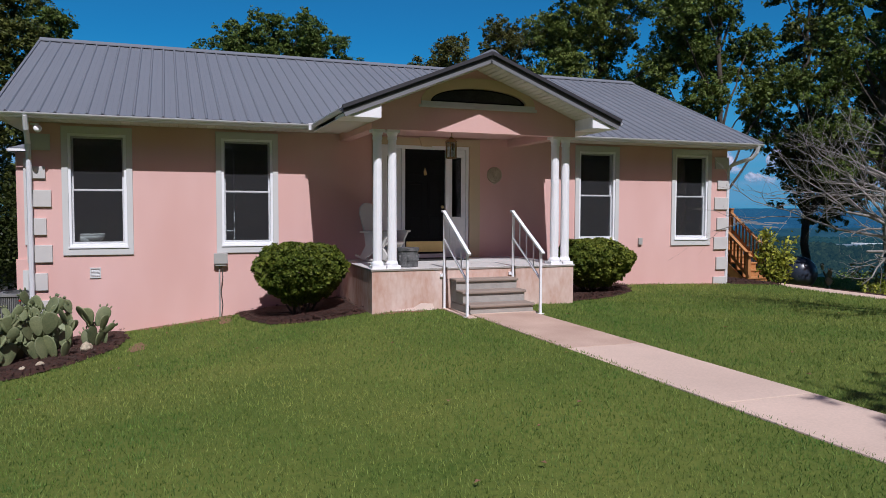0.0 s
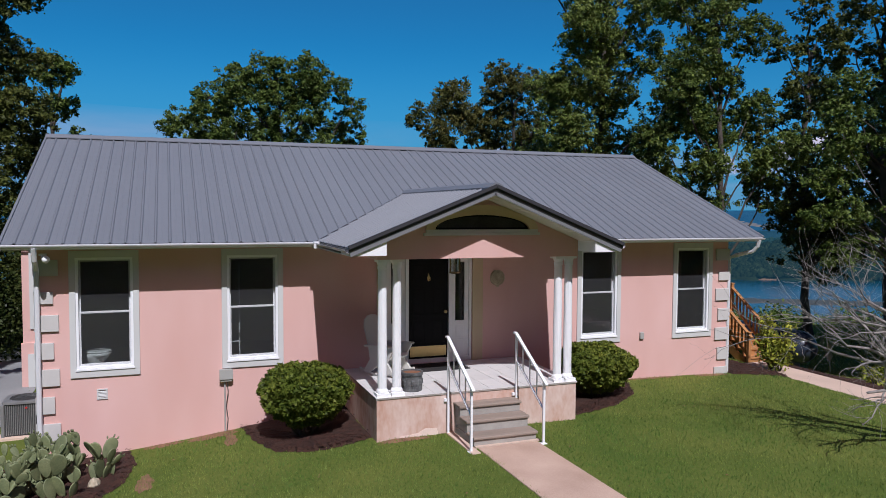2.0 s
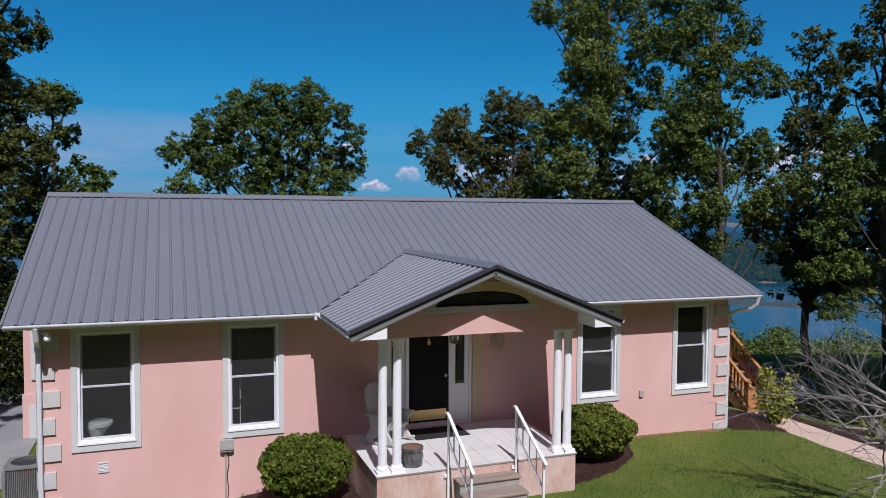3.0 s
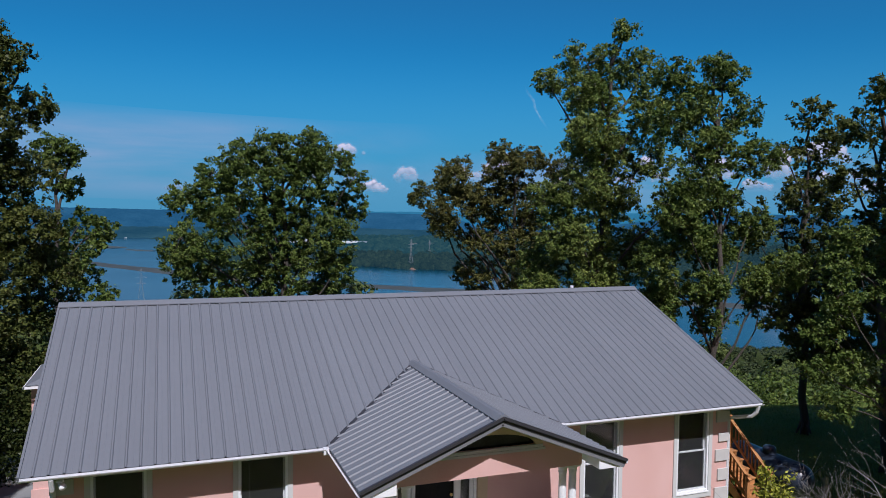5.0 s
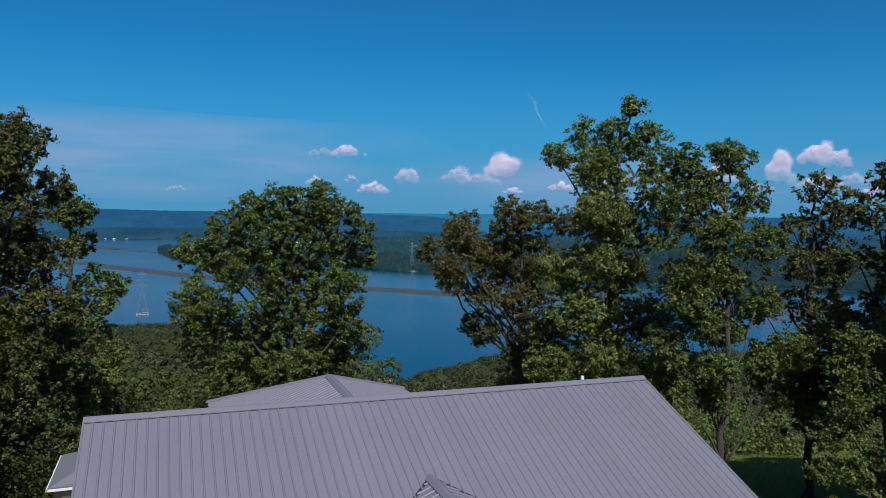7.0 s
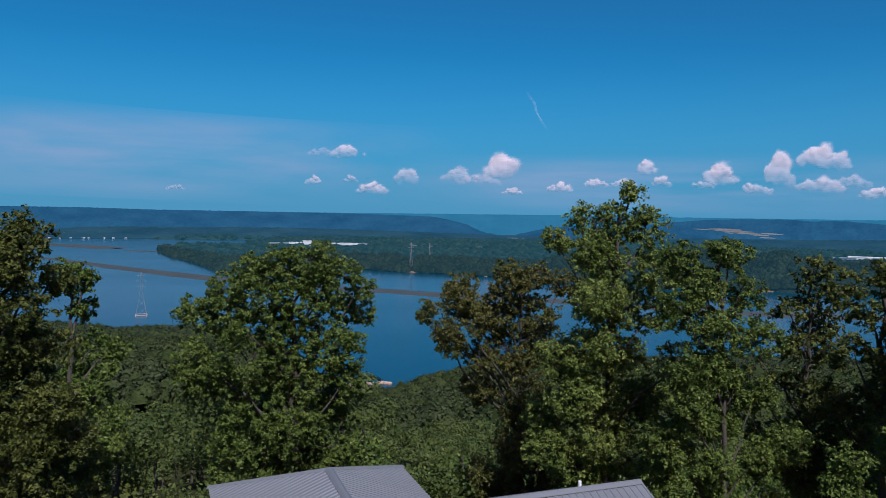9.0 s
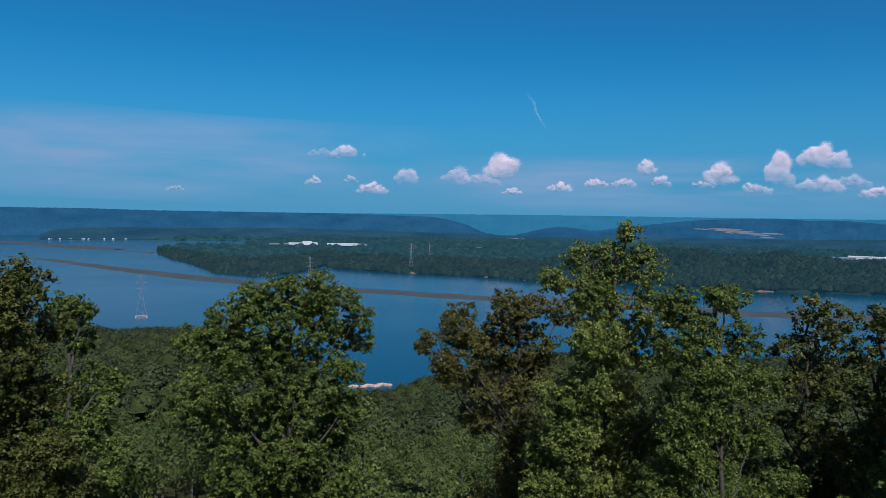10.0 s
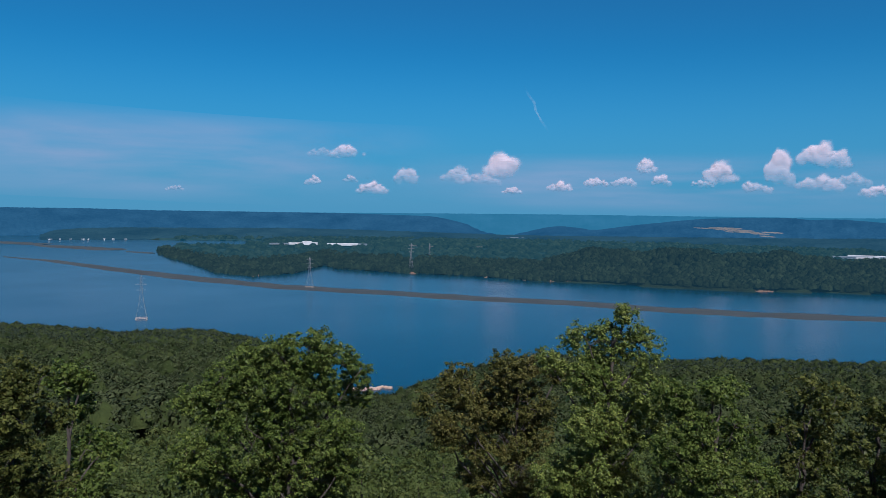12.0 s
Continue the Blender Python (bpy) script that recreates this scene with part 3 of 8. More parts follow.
def scatter(n, a0, a1, d0, d1, seed):
    rnd = np.random.RandomState(seed)
    a = rnd.uniform(a0, a1, n)
    d = np.sqrt(rnd.uniform(d0 ** 2, d1 ** 2, n))
    return a, d


def leaf_tris(c, out, size, nr, jitter=0.4, slim=0.36):
    """One pointed leaf of three corners at each centre, its face turned roughly along out."""
    n = len(c)
    nrm = out + nr.normal(size=(n, 3)) * jitter
    nrm /= np.linalg.norm(nrm, axis=1)[:, None]
    tip = np.cross(nrm, nr.normal(size=(n, 3)))
    tip /= np.linalg.norm(tip, axis=1)[:, None] + 1e-6
    side = np.cross(nrm, tip)
    s = (size * nr.uniform(0.65, 1.35, n))[:, None]
    return np.stack([c - tip * s * 0.4 + side * s * slim, c - tip * s * 0.4 - side * s * slim, c + tip * s * 0.6], 1).reshape(-1, 3)


def hillside_woods():
    a, d = scatter(25000, -34, 34, 150, 1250, 3)
    keep = d < np.interp(a, NEAR_A, NEAR_D) - 2
    a, d = a[keep], d[keep]
    xy = ring_place(a, d)
    rnd = np.random.RandomState(4)
    size = rnd.uniform(3.4, 6.6, len(a)) * (0.85 + 0.3 * smooth(150, 500, d))
    z = height(xy[:, 0], xy[:, 1]) + rnd.uniform(3.5, 9.5, len(a))
    crowns("woods", xy, z, size * 0.86, 0.9, M_CANOPY, "dense green hardwood forest running down to the lake", 1, LOW_BLOBS)
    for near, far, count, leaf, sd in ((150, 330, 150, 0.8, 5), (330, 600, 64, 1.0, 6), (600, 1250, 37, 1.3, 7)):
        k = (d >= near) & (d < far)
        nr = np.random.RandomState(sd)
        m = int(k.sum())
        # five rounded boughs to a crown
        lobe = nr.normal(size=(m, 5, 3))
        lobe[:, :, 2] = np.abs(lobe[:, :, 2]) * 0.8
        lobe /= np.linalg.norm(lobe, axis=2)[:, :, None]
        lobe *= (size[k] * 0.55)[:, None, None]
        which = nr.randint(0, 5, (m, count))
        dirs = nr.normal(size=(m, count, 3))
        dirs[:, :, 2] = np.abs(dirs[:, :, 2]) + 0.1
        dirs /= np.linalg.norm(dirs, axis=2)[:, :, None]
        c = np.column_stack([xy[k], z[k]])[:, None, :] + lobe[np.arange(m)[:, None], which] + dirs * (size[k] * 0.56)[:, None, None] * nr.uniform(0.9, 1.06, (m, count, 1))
        ob = new("woods", array_mesh("woods", leaf_tris(c.reshape(-1, 3), dirs.reshape(-1, 3), leaf, nr, 0.18, 0.42), 3, M_CANOPY_HAZED if near > 500 else M_CANOPY_LEAF))
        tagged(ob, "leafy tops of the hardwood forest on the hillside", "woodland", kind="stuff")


hillside_woods()


def far_woods():
    rnd = np.random.RandomState(9)
    a = rnd.uniform(-22, 34, 8600)
    base = np.interp(a, FAR_A, FAR_D)
    d = base + 6 + 480 * rnd.uniform(0, 1, len(a)) ** 1.35
    gap = np.abs(a + 2.45) > 0.22
    keep = gap & (d < 4300) & ~inlet(a, d) & (a > -21.2)
    a, d = a[keep], d[keep]
    xy = ring_place(a, d)
    z = height(xy[:, 0], xy[:, 1]) + rnd.uniform(1, 6, len(a)) - 3 * (a < -13)
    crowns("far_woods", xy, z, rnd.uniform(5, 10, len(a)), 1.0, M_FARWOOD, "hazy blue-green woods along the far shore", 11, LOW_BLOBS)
    # lower hazy woods over the plain behind
    a = rnd.uniform(-20, 34, 7000)
    base = np.interp(a, FAR_A, FAR_D)
    d = base + 420 + (3950 - base - 420) * rnd.uniform(0, 1, len(a)) ** 0.8
    open_land = np.sin(a * 1.7 + d * 0.004) * np.sin(d * 0.011 - a * 0.6) > 0.55
    keep = ~inlet(a, d) & ~open_land & (d > base + 300)
    a, d = a[keep], d[keep]
    xy = ring_place(a, d)
    z = height(xy[:, 0], xy[:, 1]) + rnd.uniform(0, 6, len(a))
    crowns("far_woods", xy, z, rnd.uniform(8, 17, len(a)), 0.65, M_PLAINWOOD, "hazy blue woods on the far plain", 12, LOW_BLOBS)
    # clay banks at the water's edge
    for a0, a1 in ((6.2, 6.5), (8.3, 8.9), (9.5, 10.0), (10.3, 11.1), (11.6, 12.0), (16.6, 17.1), (18.0, 18.6), (21.6, 22.3), (22.6, 24.4), (25.2, 25.6), (-2.75, -2.1), (-14.6, -14.1), (-11.4, -11.0), (3.2, 3.5)):
        ang = np.linspace(a0, a1, 24)
        dd = np.interp(ang, FAR_A, FAR_D) - 3
        p0, p1 = ring_place(ang, dd), ring_place(ang, dd + 14)
        s = Shape()
        s.add([(x, y, LAKE - 0.5) for x, y in p0] + [(x, y, LAKE + 3.4 + 3 * noise.noise((i * 0.7, a0, 0))) for i, (x, y) in enumerate(p1)],
              [(i, i + 1, 25 + i, 24 + i) for i in range(23)])
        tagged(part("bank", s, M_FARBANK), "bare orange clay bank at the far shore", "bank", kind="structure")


far_woods()


# ---- lattice towers of the power line ----
def pylon(x, y, z, h, scale=1.0, base=True, turn=20):
    t = thing("transmission_tower", (x, y, z), "tall grey steel lattice power tower standing in the lake" if base else "tall grey steel lattice tower on the far wooded shore", "pylon", group="power line towers")
    s = Shape()
    w = h * (0.12 if base else 0.08)
    levels = [(0, w), (h * 0.18, w * 0.72), (h * 0.34, w * 0.48), (h * 0.5, w * 0.3), (h * 0.64, w * 0.2), (h * 0.78, w * 0.17), (h * 0.9, w * 0.15), (h, w * 0.05)]
    thick = h * 0.0046 * scale
    cs = ((-1, -1), (1, -1), (1, 1), (-1, 1))
    for (z0, r0), (z1, r1) in zip(levels, levels[1:]):
        for i in range(4):
            a, b = cs[i], cs[(i + 1) % 4]
            p = Vector((x + a[0] * r0, y + a[1] * r0, z + z0))
            q = Vector((x + a[0] * r1, y + a[1] * r1, z + z1))
            q2 = Vector((x + b[0] * r1, y + b[1] * r1, z + z1))
            s.beam(p, q, thick * 1.5, thick * 1.5)
            s.beam(p, q2, thick, thick)
    part("lattice", s, M_STEEL, t)
    for f, reach in ((0.66, 0.10), (0.79, 0.125), (0.92, 0.09)):
        c = Shape()
        c.beam((x - h * reach, y, z + h * f), (x + h * reach, y, z + h * f), thick * 1.6, thick * 2)
        c.beam((x - h * reach, y, z + h * f), (x, y, z + h * (f + 0.06)), thick, thick)
        c.beam((x + h * reach, y, z + h * f), (x, y, z + h * (f + 0.06)), thick, thick)
        part("crossarm", c, M_STEEL, t)
    if base:
        for a in cs:
            b = Shape().lathe([(h * 0.014, z - 3), (h * 0.014, z + h * 0.012)], 8, x + a[0] * w, y + a[1] * w)
            part("pier", b, M_WALK, t)
        b = Shape()
        for i in range(4):
            a, c = cs[i], cs[(i + 1) % 4]
            b.beam((x + a[0] * w, y + a[1] * w, z + 1.3), (x + c[0] * w, y + c[1] * w, z + 1.3), h * 0.009, h * 0.009)
        part("pier_beam", b, M_WALK, t)


pylon(-41.0, 1068, LAKE, 60, 0.5)
pylon(255, 1427, LAKE, 60, 0.6)
pylon(590, 1810, LAKE + 4, 66, 0.9, base=False)
pylon(768, 2167, LAKE + 8, 46, 0.9, base=False)


# ---- clouds ----
def sky_place(px, py, d):
    """A place in the sky by its bearing and height in thousandths of the distance."""
    p = ring_place(np.array([math.degrees(math.atan(px))]), np.array([d * math.hypot(1, px)]))[0]
    return Vector((p[0], p[1], 14.5 + py * d))




def veil(name, a0, a1, z0, z1, dist, mat, label, tilt=0.0):
    """A thin high sheet of vapour, far off."""
    s = Shape()
    n, k = 40, 10
    v = []
    for j in range(k + 1):
        for i in range(n + 1):
            a = a0 + (a1 - a0) * i / n
            p = ring_place(np.array([a]), np.array([dist]))[0]
            v.append((p[0], p[1], z0 + (z1 - z0) * j / k + tilt * (i / n - 0.5)))
    s.add(v, [(j * (n + 1) + i, j * (n + 1) + i + 1, (j + 1) * (n + 1) + i + 1, (j + 1) * (n + 1) + i) for j in range(k) for i in range(n)])
    return tagged(part(name, s, mat), label, "cloud", kind="structure")


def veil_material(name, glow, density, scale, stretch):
    # the vapour's sunlit tone is put in as emission, not lit by the sun
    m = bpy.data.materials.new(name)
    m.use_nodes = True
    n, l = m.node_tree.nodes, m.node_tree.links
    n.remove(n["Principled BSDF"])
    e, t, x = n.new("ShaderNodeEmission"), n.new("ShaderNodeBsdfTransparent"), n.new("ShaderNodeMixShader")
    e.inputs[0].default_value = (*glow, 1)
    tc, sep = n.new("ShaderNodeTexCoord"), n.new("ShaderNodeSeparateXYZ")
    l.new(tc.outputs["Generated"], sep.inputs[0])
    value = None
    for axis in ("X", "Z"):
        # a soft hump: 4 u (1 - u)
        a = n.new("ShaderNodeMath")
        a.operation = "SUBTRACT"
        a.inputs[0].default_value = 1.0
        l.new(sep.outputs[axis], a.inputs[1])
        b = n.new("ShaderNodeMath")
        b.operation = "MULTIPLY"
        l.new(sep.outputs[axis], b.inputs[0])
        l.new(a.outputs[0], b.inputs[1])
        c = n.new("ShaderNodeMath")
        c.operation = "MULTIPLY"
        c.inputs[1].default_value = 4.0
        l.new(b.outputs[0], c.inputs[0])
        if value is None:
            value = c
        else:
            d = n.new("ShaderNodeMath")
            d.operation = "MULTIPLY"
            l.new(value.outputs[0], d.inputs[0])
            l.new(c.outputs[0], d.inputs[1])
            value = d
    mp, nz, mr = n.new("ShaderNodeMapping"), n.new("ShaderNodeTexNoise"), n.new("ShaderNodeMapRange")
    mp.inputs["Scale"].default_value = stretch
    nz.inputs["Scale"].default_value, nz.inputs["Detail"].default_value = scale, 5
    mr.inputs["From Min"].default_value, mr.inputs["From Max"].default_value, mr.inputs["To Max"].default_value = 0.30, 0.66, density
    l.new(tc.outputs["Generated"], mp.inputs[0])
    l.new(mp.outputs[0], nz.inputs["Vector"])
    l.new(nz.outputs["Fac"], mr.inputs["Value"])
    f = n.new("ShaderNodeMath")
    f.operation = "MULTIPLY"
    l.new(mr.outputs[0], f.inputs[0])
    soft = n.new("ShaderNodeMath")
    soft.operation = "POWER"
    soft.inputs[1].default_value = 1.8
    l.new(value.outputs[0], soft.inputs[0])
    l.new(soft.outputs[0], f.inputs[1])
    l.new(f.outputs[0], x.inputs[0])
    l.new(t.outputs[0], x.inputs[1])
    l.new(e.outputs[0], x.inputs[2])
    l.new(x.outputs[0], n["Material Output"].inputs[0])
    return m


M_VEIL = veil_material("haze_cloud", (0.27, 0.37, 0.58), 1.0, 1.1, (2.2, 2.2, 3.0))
M_TRAIL = veil_material("wisp", (0.22, 0.42, 0.66), 0.42, 4.0, (1, 1, 6))
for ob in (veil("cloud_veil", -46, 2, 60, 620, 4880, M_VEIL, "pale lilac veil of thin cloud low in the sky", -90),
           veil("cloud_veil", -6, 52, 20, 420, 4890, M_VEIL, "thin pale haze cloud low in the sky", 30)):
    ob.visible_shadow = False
def cloud_material():
    """White vapour lit by the sun, as thick as the sheet's density says."""
    m = bpy.data.materials.new("cloud_vapour")
    m.use_nodes = True
    n, l = m.node_tree.nodes, m.node_tree.links
    p = n["Principled BSDF"]
    p.inputs["Base Color"].default_value = (0.66, 0.56, 0.60, 1)
    p.inputs["Roughness"].default_value = 1.0
    p.inputs["Specular IOR Level"].default_value = 0.0
    dens, bil = n.new("ShaderNodeAttribute"), n.new("ShaderNodeAttribute")
    dens.attribute_name, bil.attribute_name = "vapour", "billow"
    b = n.new("ShaderNodeBump")
    b.inputs["Strength"].default_value, b.inputs["Distance"].default_value = 0.7, 55.0
    l.new(bil.outputs["Fac"], b.inputs["Height"])
    l.new(b.outputs[0], p.inputs["Normal"])
    l.new(dens.outputs["Fac"], p.inputs["Alpha"])
    return m


M_CLOUD = cloud_material()


def heap_cloud(px, py, w, h, seed, thin=1.0):
    """A heaped cloud of round puffs over a flat, fading foot; px, py, w and h in parts of the distance."""
    rnd = random.Random(seed)
    d = (4600 + 3 * (seed % 20)) / math.hypot(1, px)
    w, h = 1.2 * w, 1.3 * h
    puffs = []
    for k in range(max(9, int(12 * w / h))):
        u = rnd.uniform(-0.85, 0.85)
        tall = (1 - abs(u) ** 1.3) * rnd.uniform(0.2, 1.0)
        r = h * rnd.uniform(0.30, 0.52) * (0.6 + 0.6 * (1 - abs(u)))
        puffs.append((u * w, -0.35 * h + tall * h * 0.85, r))
    nu, nv = 42, 30
    us, vs = np.linspace(-1.35 * w, 1.35 * w, nu), np.linspace(-1.1 * h, 1.35 * h, nv)
    verts, dens, bil = [], [], []
    for v in vs:
        for u in us:
            q = Vector((u / h * 1.6 + seed * 7.1, v / h * 1.6, 0.3))
            uu = u + 0.16 * h * (noise.noise(q) + 0.6 * noise.noise(q * 2.7))
            vv = v + 0.16 * h * (noise.noise(q + Vector((9, 0, 0))) + 0.6 * noise.noise(q * 2.7 + Vector((5, 0, 0))))
            s = 0.0
            top = 0.0
            for cx, cz, r in puffs:
                g = 1 - ((uu - cx) ** 2 + (vv - cz) ** 2) / (r * r)
                if g > 0:
                    s += g
                    top = max(top, math.sqrt(g) * r / h)
            a = min(1.0, s * 1.1)
            a = a * a * (3 - 2 * a)
            foot = min(1.0, max(0.0, (vv + 0.62 * h) / (1.05 * h)))
            dens.append(thin * 0.90 * a * foot * (0.75 + 0.25 * min(1.0, s)))
            bil.append(top + 0.10 * noise.noise(q * 1.7))
            pt = sky_place(px + u, py + v, d)
            verts.append(tuple(pt))
    s = Shape().add(verts, [(j * nu + i, j * nu + i + 1, (j + 1) * nu + i + 1, (j + 1) * nu + i) for j in range(nv - 1) for i in range(nu - 1)])
    ob = part("cloud", s, M_CLOUD, smooth=True)
    for key, values in (("vapour", dens), ("billow", bil)):
        at = ob.data.attributes.new(key, "FLOAT", "POINT")
        at.data.foreach_set("value", values)
    tagged(ob, "small white heaped cloud above the horizon", "cloud", group="clouds", kind="structure")
    ob.visible_shadow = False


for i, (px, py, w, h, thin) in enumerate((
        (0.513, 0.083, 0.034, 0.022, 1.0), (0.455, 0.062, 0.014, 0.026, 0.9), (0.373, 0.056, 0.022, 0.019, 0.95), (0.508, 0.046, 0.032, 0.016, 0.7),
        (0.425, 0.041, 0.020, 0.012, 0.75), (0.273, 0.065, 0.013, 0.014, 0.8), (0.294, 0.047, 0.012, 0.010, 0.7), (0.243, 0.044, 0.018, 0.009, 0.6),
        (0.205, 0.043, 0.016, 0.008, 0.75), (0.158, 0.037, 0.017, 0.009, 0.85), (0.079, 0.058, 0.026, 0.024, 1.0), (0.020, 0.050, 0.024, 0.012, 0.5),
        (-0.050, 0.047, 0.020, 0.013, 0.6), (-0.098, 0.030, 0.020, 0.011, 0.85), (-0.131, 0.080, 0.022, 0.013, 0.75), (-0.177, 0.040, 0.011, 0.008, 0.7),
        (0.093, 0.030, 0.014, 0.006, 0.7), (0.592, 0.036, 0.028, 0.012, 0.75), (0.350, 0.044, 0.016, 0.008, 0.5), (0.555, 0.050, 0.024, 0.013, 0.4),
        (-0.165, 0.078, 0.020, 0.008, 0.25), (-0.128, 0.042, 0.010, 0.006, 0.4), (0.045, 0.044, 0.030, 0.010, 0.35), (-0.366, 0.027, 0.012, 0.006, 0.35))):
    heap_cloud(px, py, w, h, 300 + i, thin)
# small white houses along the far shore
rh = random.Random(6)
for k in range(14):
    a, d = -28.3 + 0.40 * k + rh.uniform(-0.35, 0.35), 3690 + rh.uniform(-12, 4)
    p = ring_place(np.array([a]), np.array([float(d)]))[0]
    w = rh.uniform(2, 4.5)
    s = Shape().box(-w, w, -4, 4, 0, 2.4).prism([(-4.6, 2.4), (4.6, 2.4), (0, 4.4)], "x", -w - 0.6, w + 0.6)
    hs = part("far_house", s, M_ROOFWHITE if k % 3 else M_SHEDGREY)
    hs.matrix_basis = pose(p[0], p[1], LAKE + 2.5, 0, 0, rh.uniform(-50, 50))
    tagged(hs, "small pale house on the far shore of the lake", "house", group="far shore houses")
s = Shape()
wisp = [(0.104, 0.176), (0.112, 0.160), (0.120, 0.150), (0.122, 0.140), (0.130, 0.126), (0.138, 0.115), (0.142, 0.104)]
s.tube([sky_place(u, v, 4700) for u, v in wisp], [3, 8, 9, 9, 8, 7, 3], 6)
ob = tagged(part("wisp", s, M_TRAIL), "faint thin wisp of vapour high in the sky", "cloud", kind="structure")
ob.visible_shadow = False


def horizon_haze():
    """A far glowing sheet that paints haze over the sky, thinning upwards from the horizon."""
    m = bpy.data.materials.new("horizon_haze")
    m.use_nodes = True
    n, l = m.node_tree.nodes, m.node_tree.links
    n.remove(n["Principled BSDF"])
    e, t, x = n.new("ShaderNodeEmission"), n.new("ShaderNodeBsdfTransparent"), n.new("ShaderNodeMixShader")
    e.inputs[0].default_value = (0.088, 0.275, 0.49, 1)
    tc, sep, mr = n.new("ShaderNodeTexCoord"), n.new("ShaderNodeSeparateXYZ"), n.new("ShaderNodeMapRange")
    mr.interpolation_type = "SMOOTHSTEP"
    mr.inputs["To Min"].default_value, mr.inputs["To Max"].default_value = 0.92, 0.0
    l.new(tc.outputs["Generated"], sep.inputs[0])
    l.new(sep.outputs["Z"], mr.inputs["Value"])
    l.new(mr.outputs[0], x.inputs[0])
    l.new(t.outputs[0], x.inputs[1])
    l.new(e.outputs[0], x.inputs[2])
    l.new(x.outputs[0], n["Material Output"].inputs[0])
    ob = veil("horizon_haze", -75, 75, -40, 1150, 4960, m, "glowing sheet painted as pale blue haze low over the horizon")
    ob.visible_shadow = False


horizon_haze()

s = Shape()
for k in range(14):
    s.lathe([(2.6, LAKE - 1), (2.2 + 0.6 * math.sin(k * 2.1), LAKE + 1.2), (0.6, LAKE + 1.9)], 7, 138 + 2.6 * k, 592 + 2.5 * math.sin(k * 1.3))
tagged(part("shore_rocks", s, M_WALK_OLD), "pale rocks along the near shore of the lake", "rocks", kind="stuff")

# ---- the house ----
X0, X1, DEPTH = -9.70, 4.72, 9.1          # wall corners and depth
EAVE_Y, EAVE_Z, RIDGE_Y, RIDGE_Z = -0.61, 3.19, 4.55, 5.355
RX0, RX1 = -10.10, 5.17                    # roof ends
PX0, PX1, PORCH_Y, PORCH_Z = -4.46, -0.745, -2.36, 0.70
PRIDGE_X, PEAVE_L, PEAVE_R, PROOF_Y, PRIDGE_Z = -2.645, -5.07, -0.22, -2.99, 4.157
house = thing("house", (-2.5, 4.5, -0.6), "single-storey pink stucco house with a grey metal roof", "house")
WINDOWS = (-8.65, -6.17, 1.21, 3.71)
WZ0, WZ1, WHALF = 1.015, 2.93, 0.452
DOOR = (-3.65, -1.80, PORCH_Z, 2.93)


def pierced(shape, x0, x1, y0, y1, z0, z1, holes):
    """A wall along x as one skin with rectangular holes (x0, x1, z0, z1)."""
    xs = sorted({x0, x1, *(h[0] for h in holes), *(h[1] for h in holes)})
    zs = sorted({z0, z1, *(h[2] for h in holes), *(h[3] for h in holes)})
    nx, nz = len(xs), len(zs)
    solid = lambda i, k: 0 <= i < nx - 1 and 0 <= k < nz - 1 and not any(h[0] < (xs[i] + xs[i + 1]) / 2 < h[1] and h[2] < (zs[k] + zs[k + 1]) / 2 < h[3] for h in holes)
    at = lambda i, k, s: s * nx * nz + k * nx + i
    faces = []
    for i in range(nx - 1):
        for k in range(nz - 1):
            if not solid(i, k):
                continue
            faces += [(at(i, k, 0), at(i + 1, k, 0), at(i + 1, k + 1, 0), at(i, k + 1, 0)), (at(i, k, 1), at(i, k + 1, 1), at(i + 1, k + 1, 1), at(i + 1, k, 1))]
            if not solid(i - 1, k):
                faces.append((at(i, k, 0), at(i, k + 1, 0), at(i, k + 1, 1), at(i, k, 1)))
            if not solid(i + 1, k):
                faces.append((at(i + 1, k, 0), at(i + 1, k, 1), at(i + 1, k + 1, 1), at(i + 1, k + 1, 0)))
            if not solid(i, k - 1):
                faces.append((at(i, k, 0), at(i, k, 1), at(i + 1, k, 1), at(i + 1, k, 0)))
            if not solid(i, k + 1):
                faces.append((at(i, k + 1, 0), at(i + 1, k + 1, 0), at(i + 1, k + 1, 1), at(i, k + 1, 1)))
    return shape.add([(x, y, z) for y in (y0, y1) for z in zs for x in xs], faces)


def ring(x0, x1, y0, y1, z0, z1, side, low, high):
    """A rectangular frame as one skin."""
    return pierced(Shape(), x0, x1, y0, y1, z0, z1, [(x0 + side, x1 - side, z0 + low, z1 - high)])


holes = [(c - WHALF, c + WHALF, WZ0, WZ1) for c in WINDOWS] + [DOOR]
part("wall", pierced(Shape(), X0, X1, 0, 0.2, -1.3, 3.12, holes), M_STUCCO, house, "smooth pink stucco front wall")
part("wall", Shape().prism([(0.2, -1.3), (DEPTH, -1.3), (DEPTH, 3.12), (4.55, 5.0), (0.2, 3.12)], "x", X0, X0 + 0.2), M_STUCCO, house)
part("wall", Shape().prism([(0.2, -1.3), (DEPTH, -1.3), (DEPTH, 3.12), (4.55, 5.0), (0.2, 3.12)], "x", X1 - 0.2, X1), M_STUCCO, house)
part("wall", Shape().box(X0 + 0.2, X1 - 0.2, DEPTH - 0.2, DEPTH, -1.3, 3.12), M_STUCCO, house)
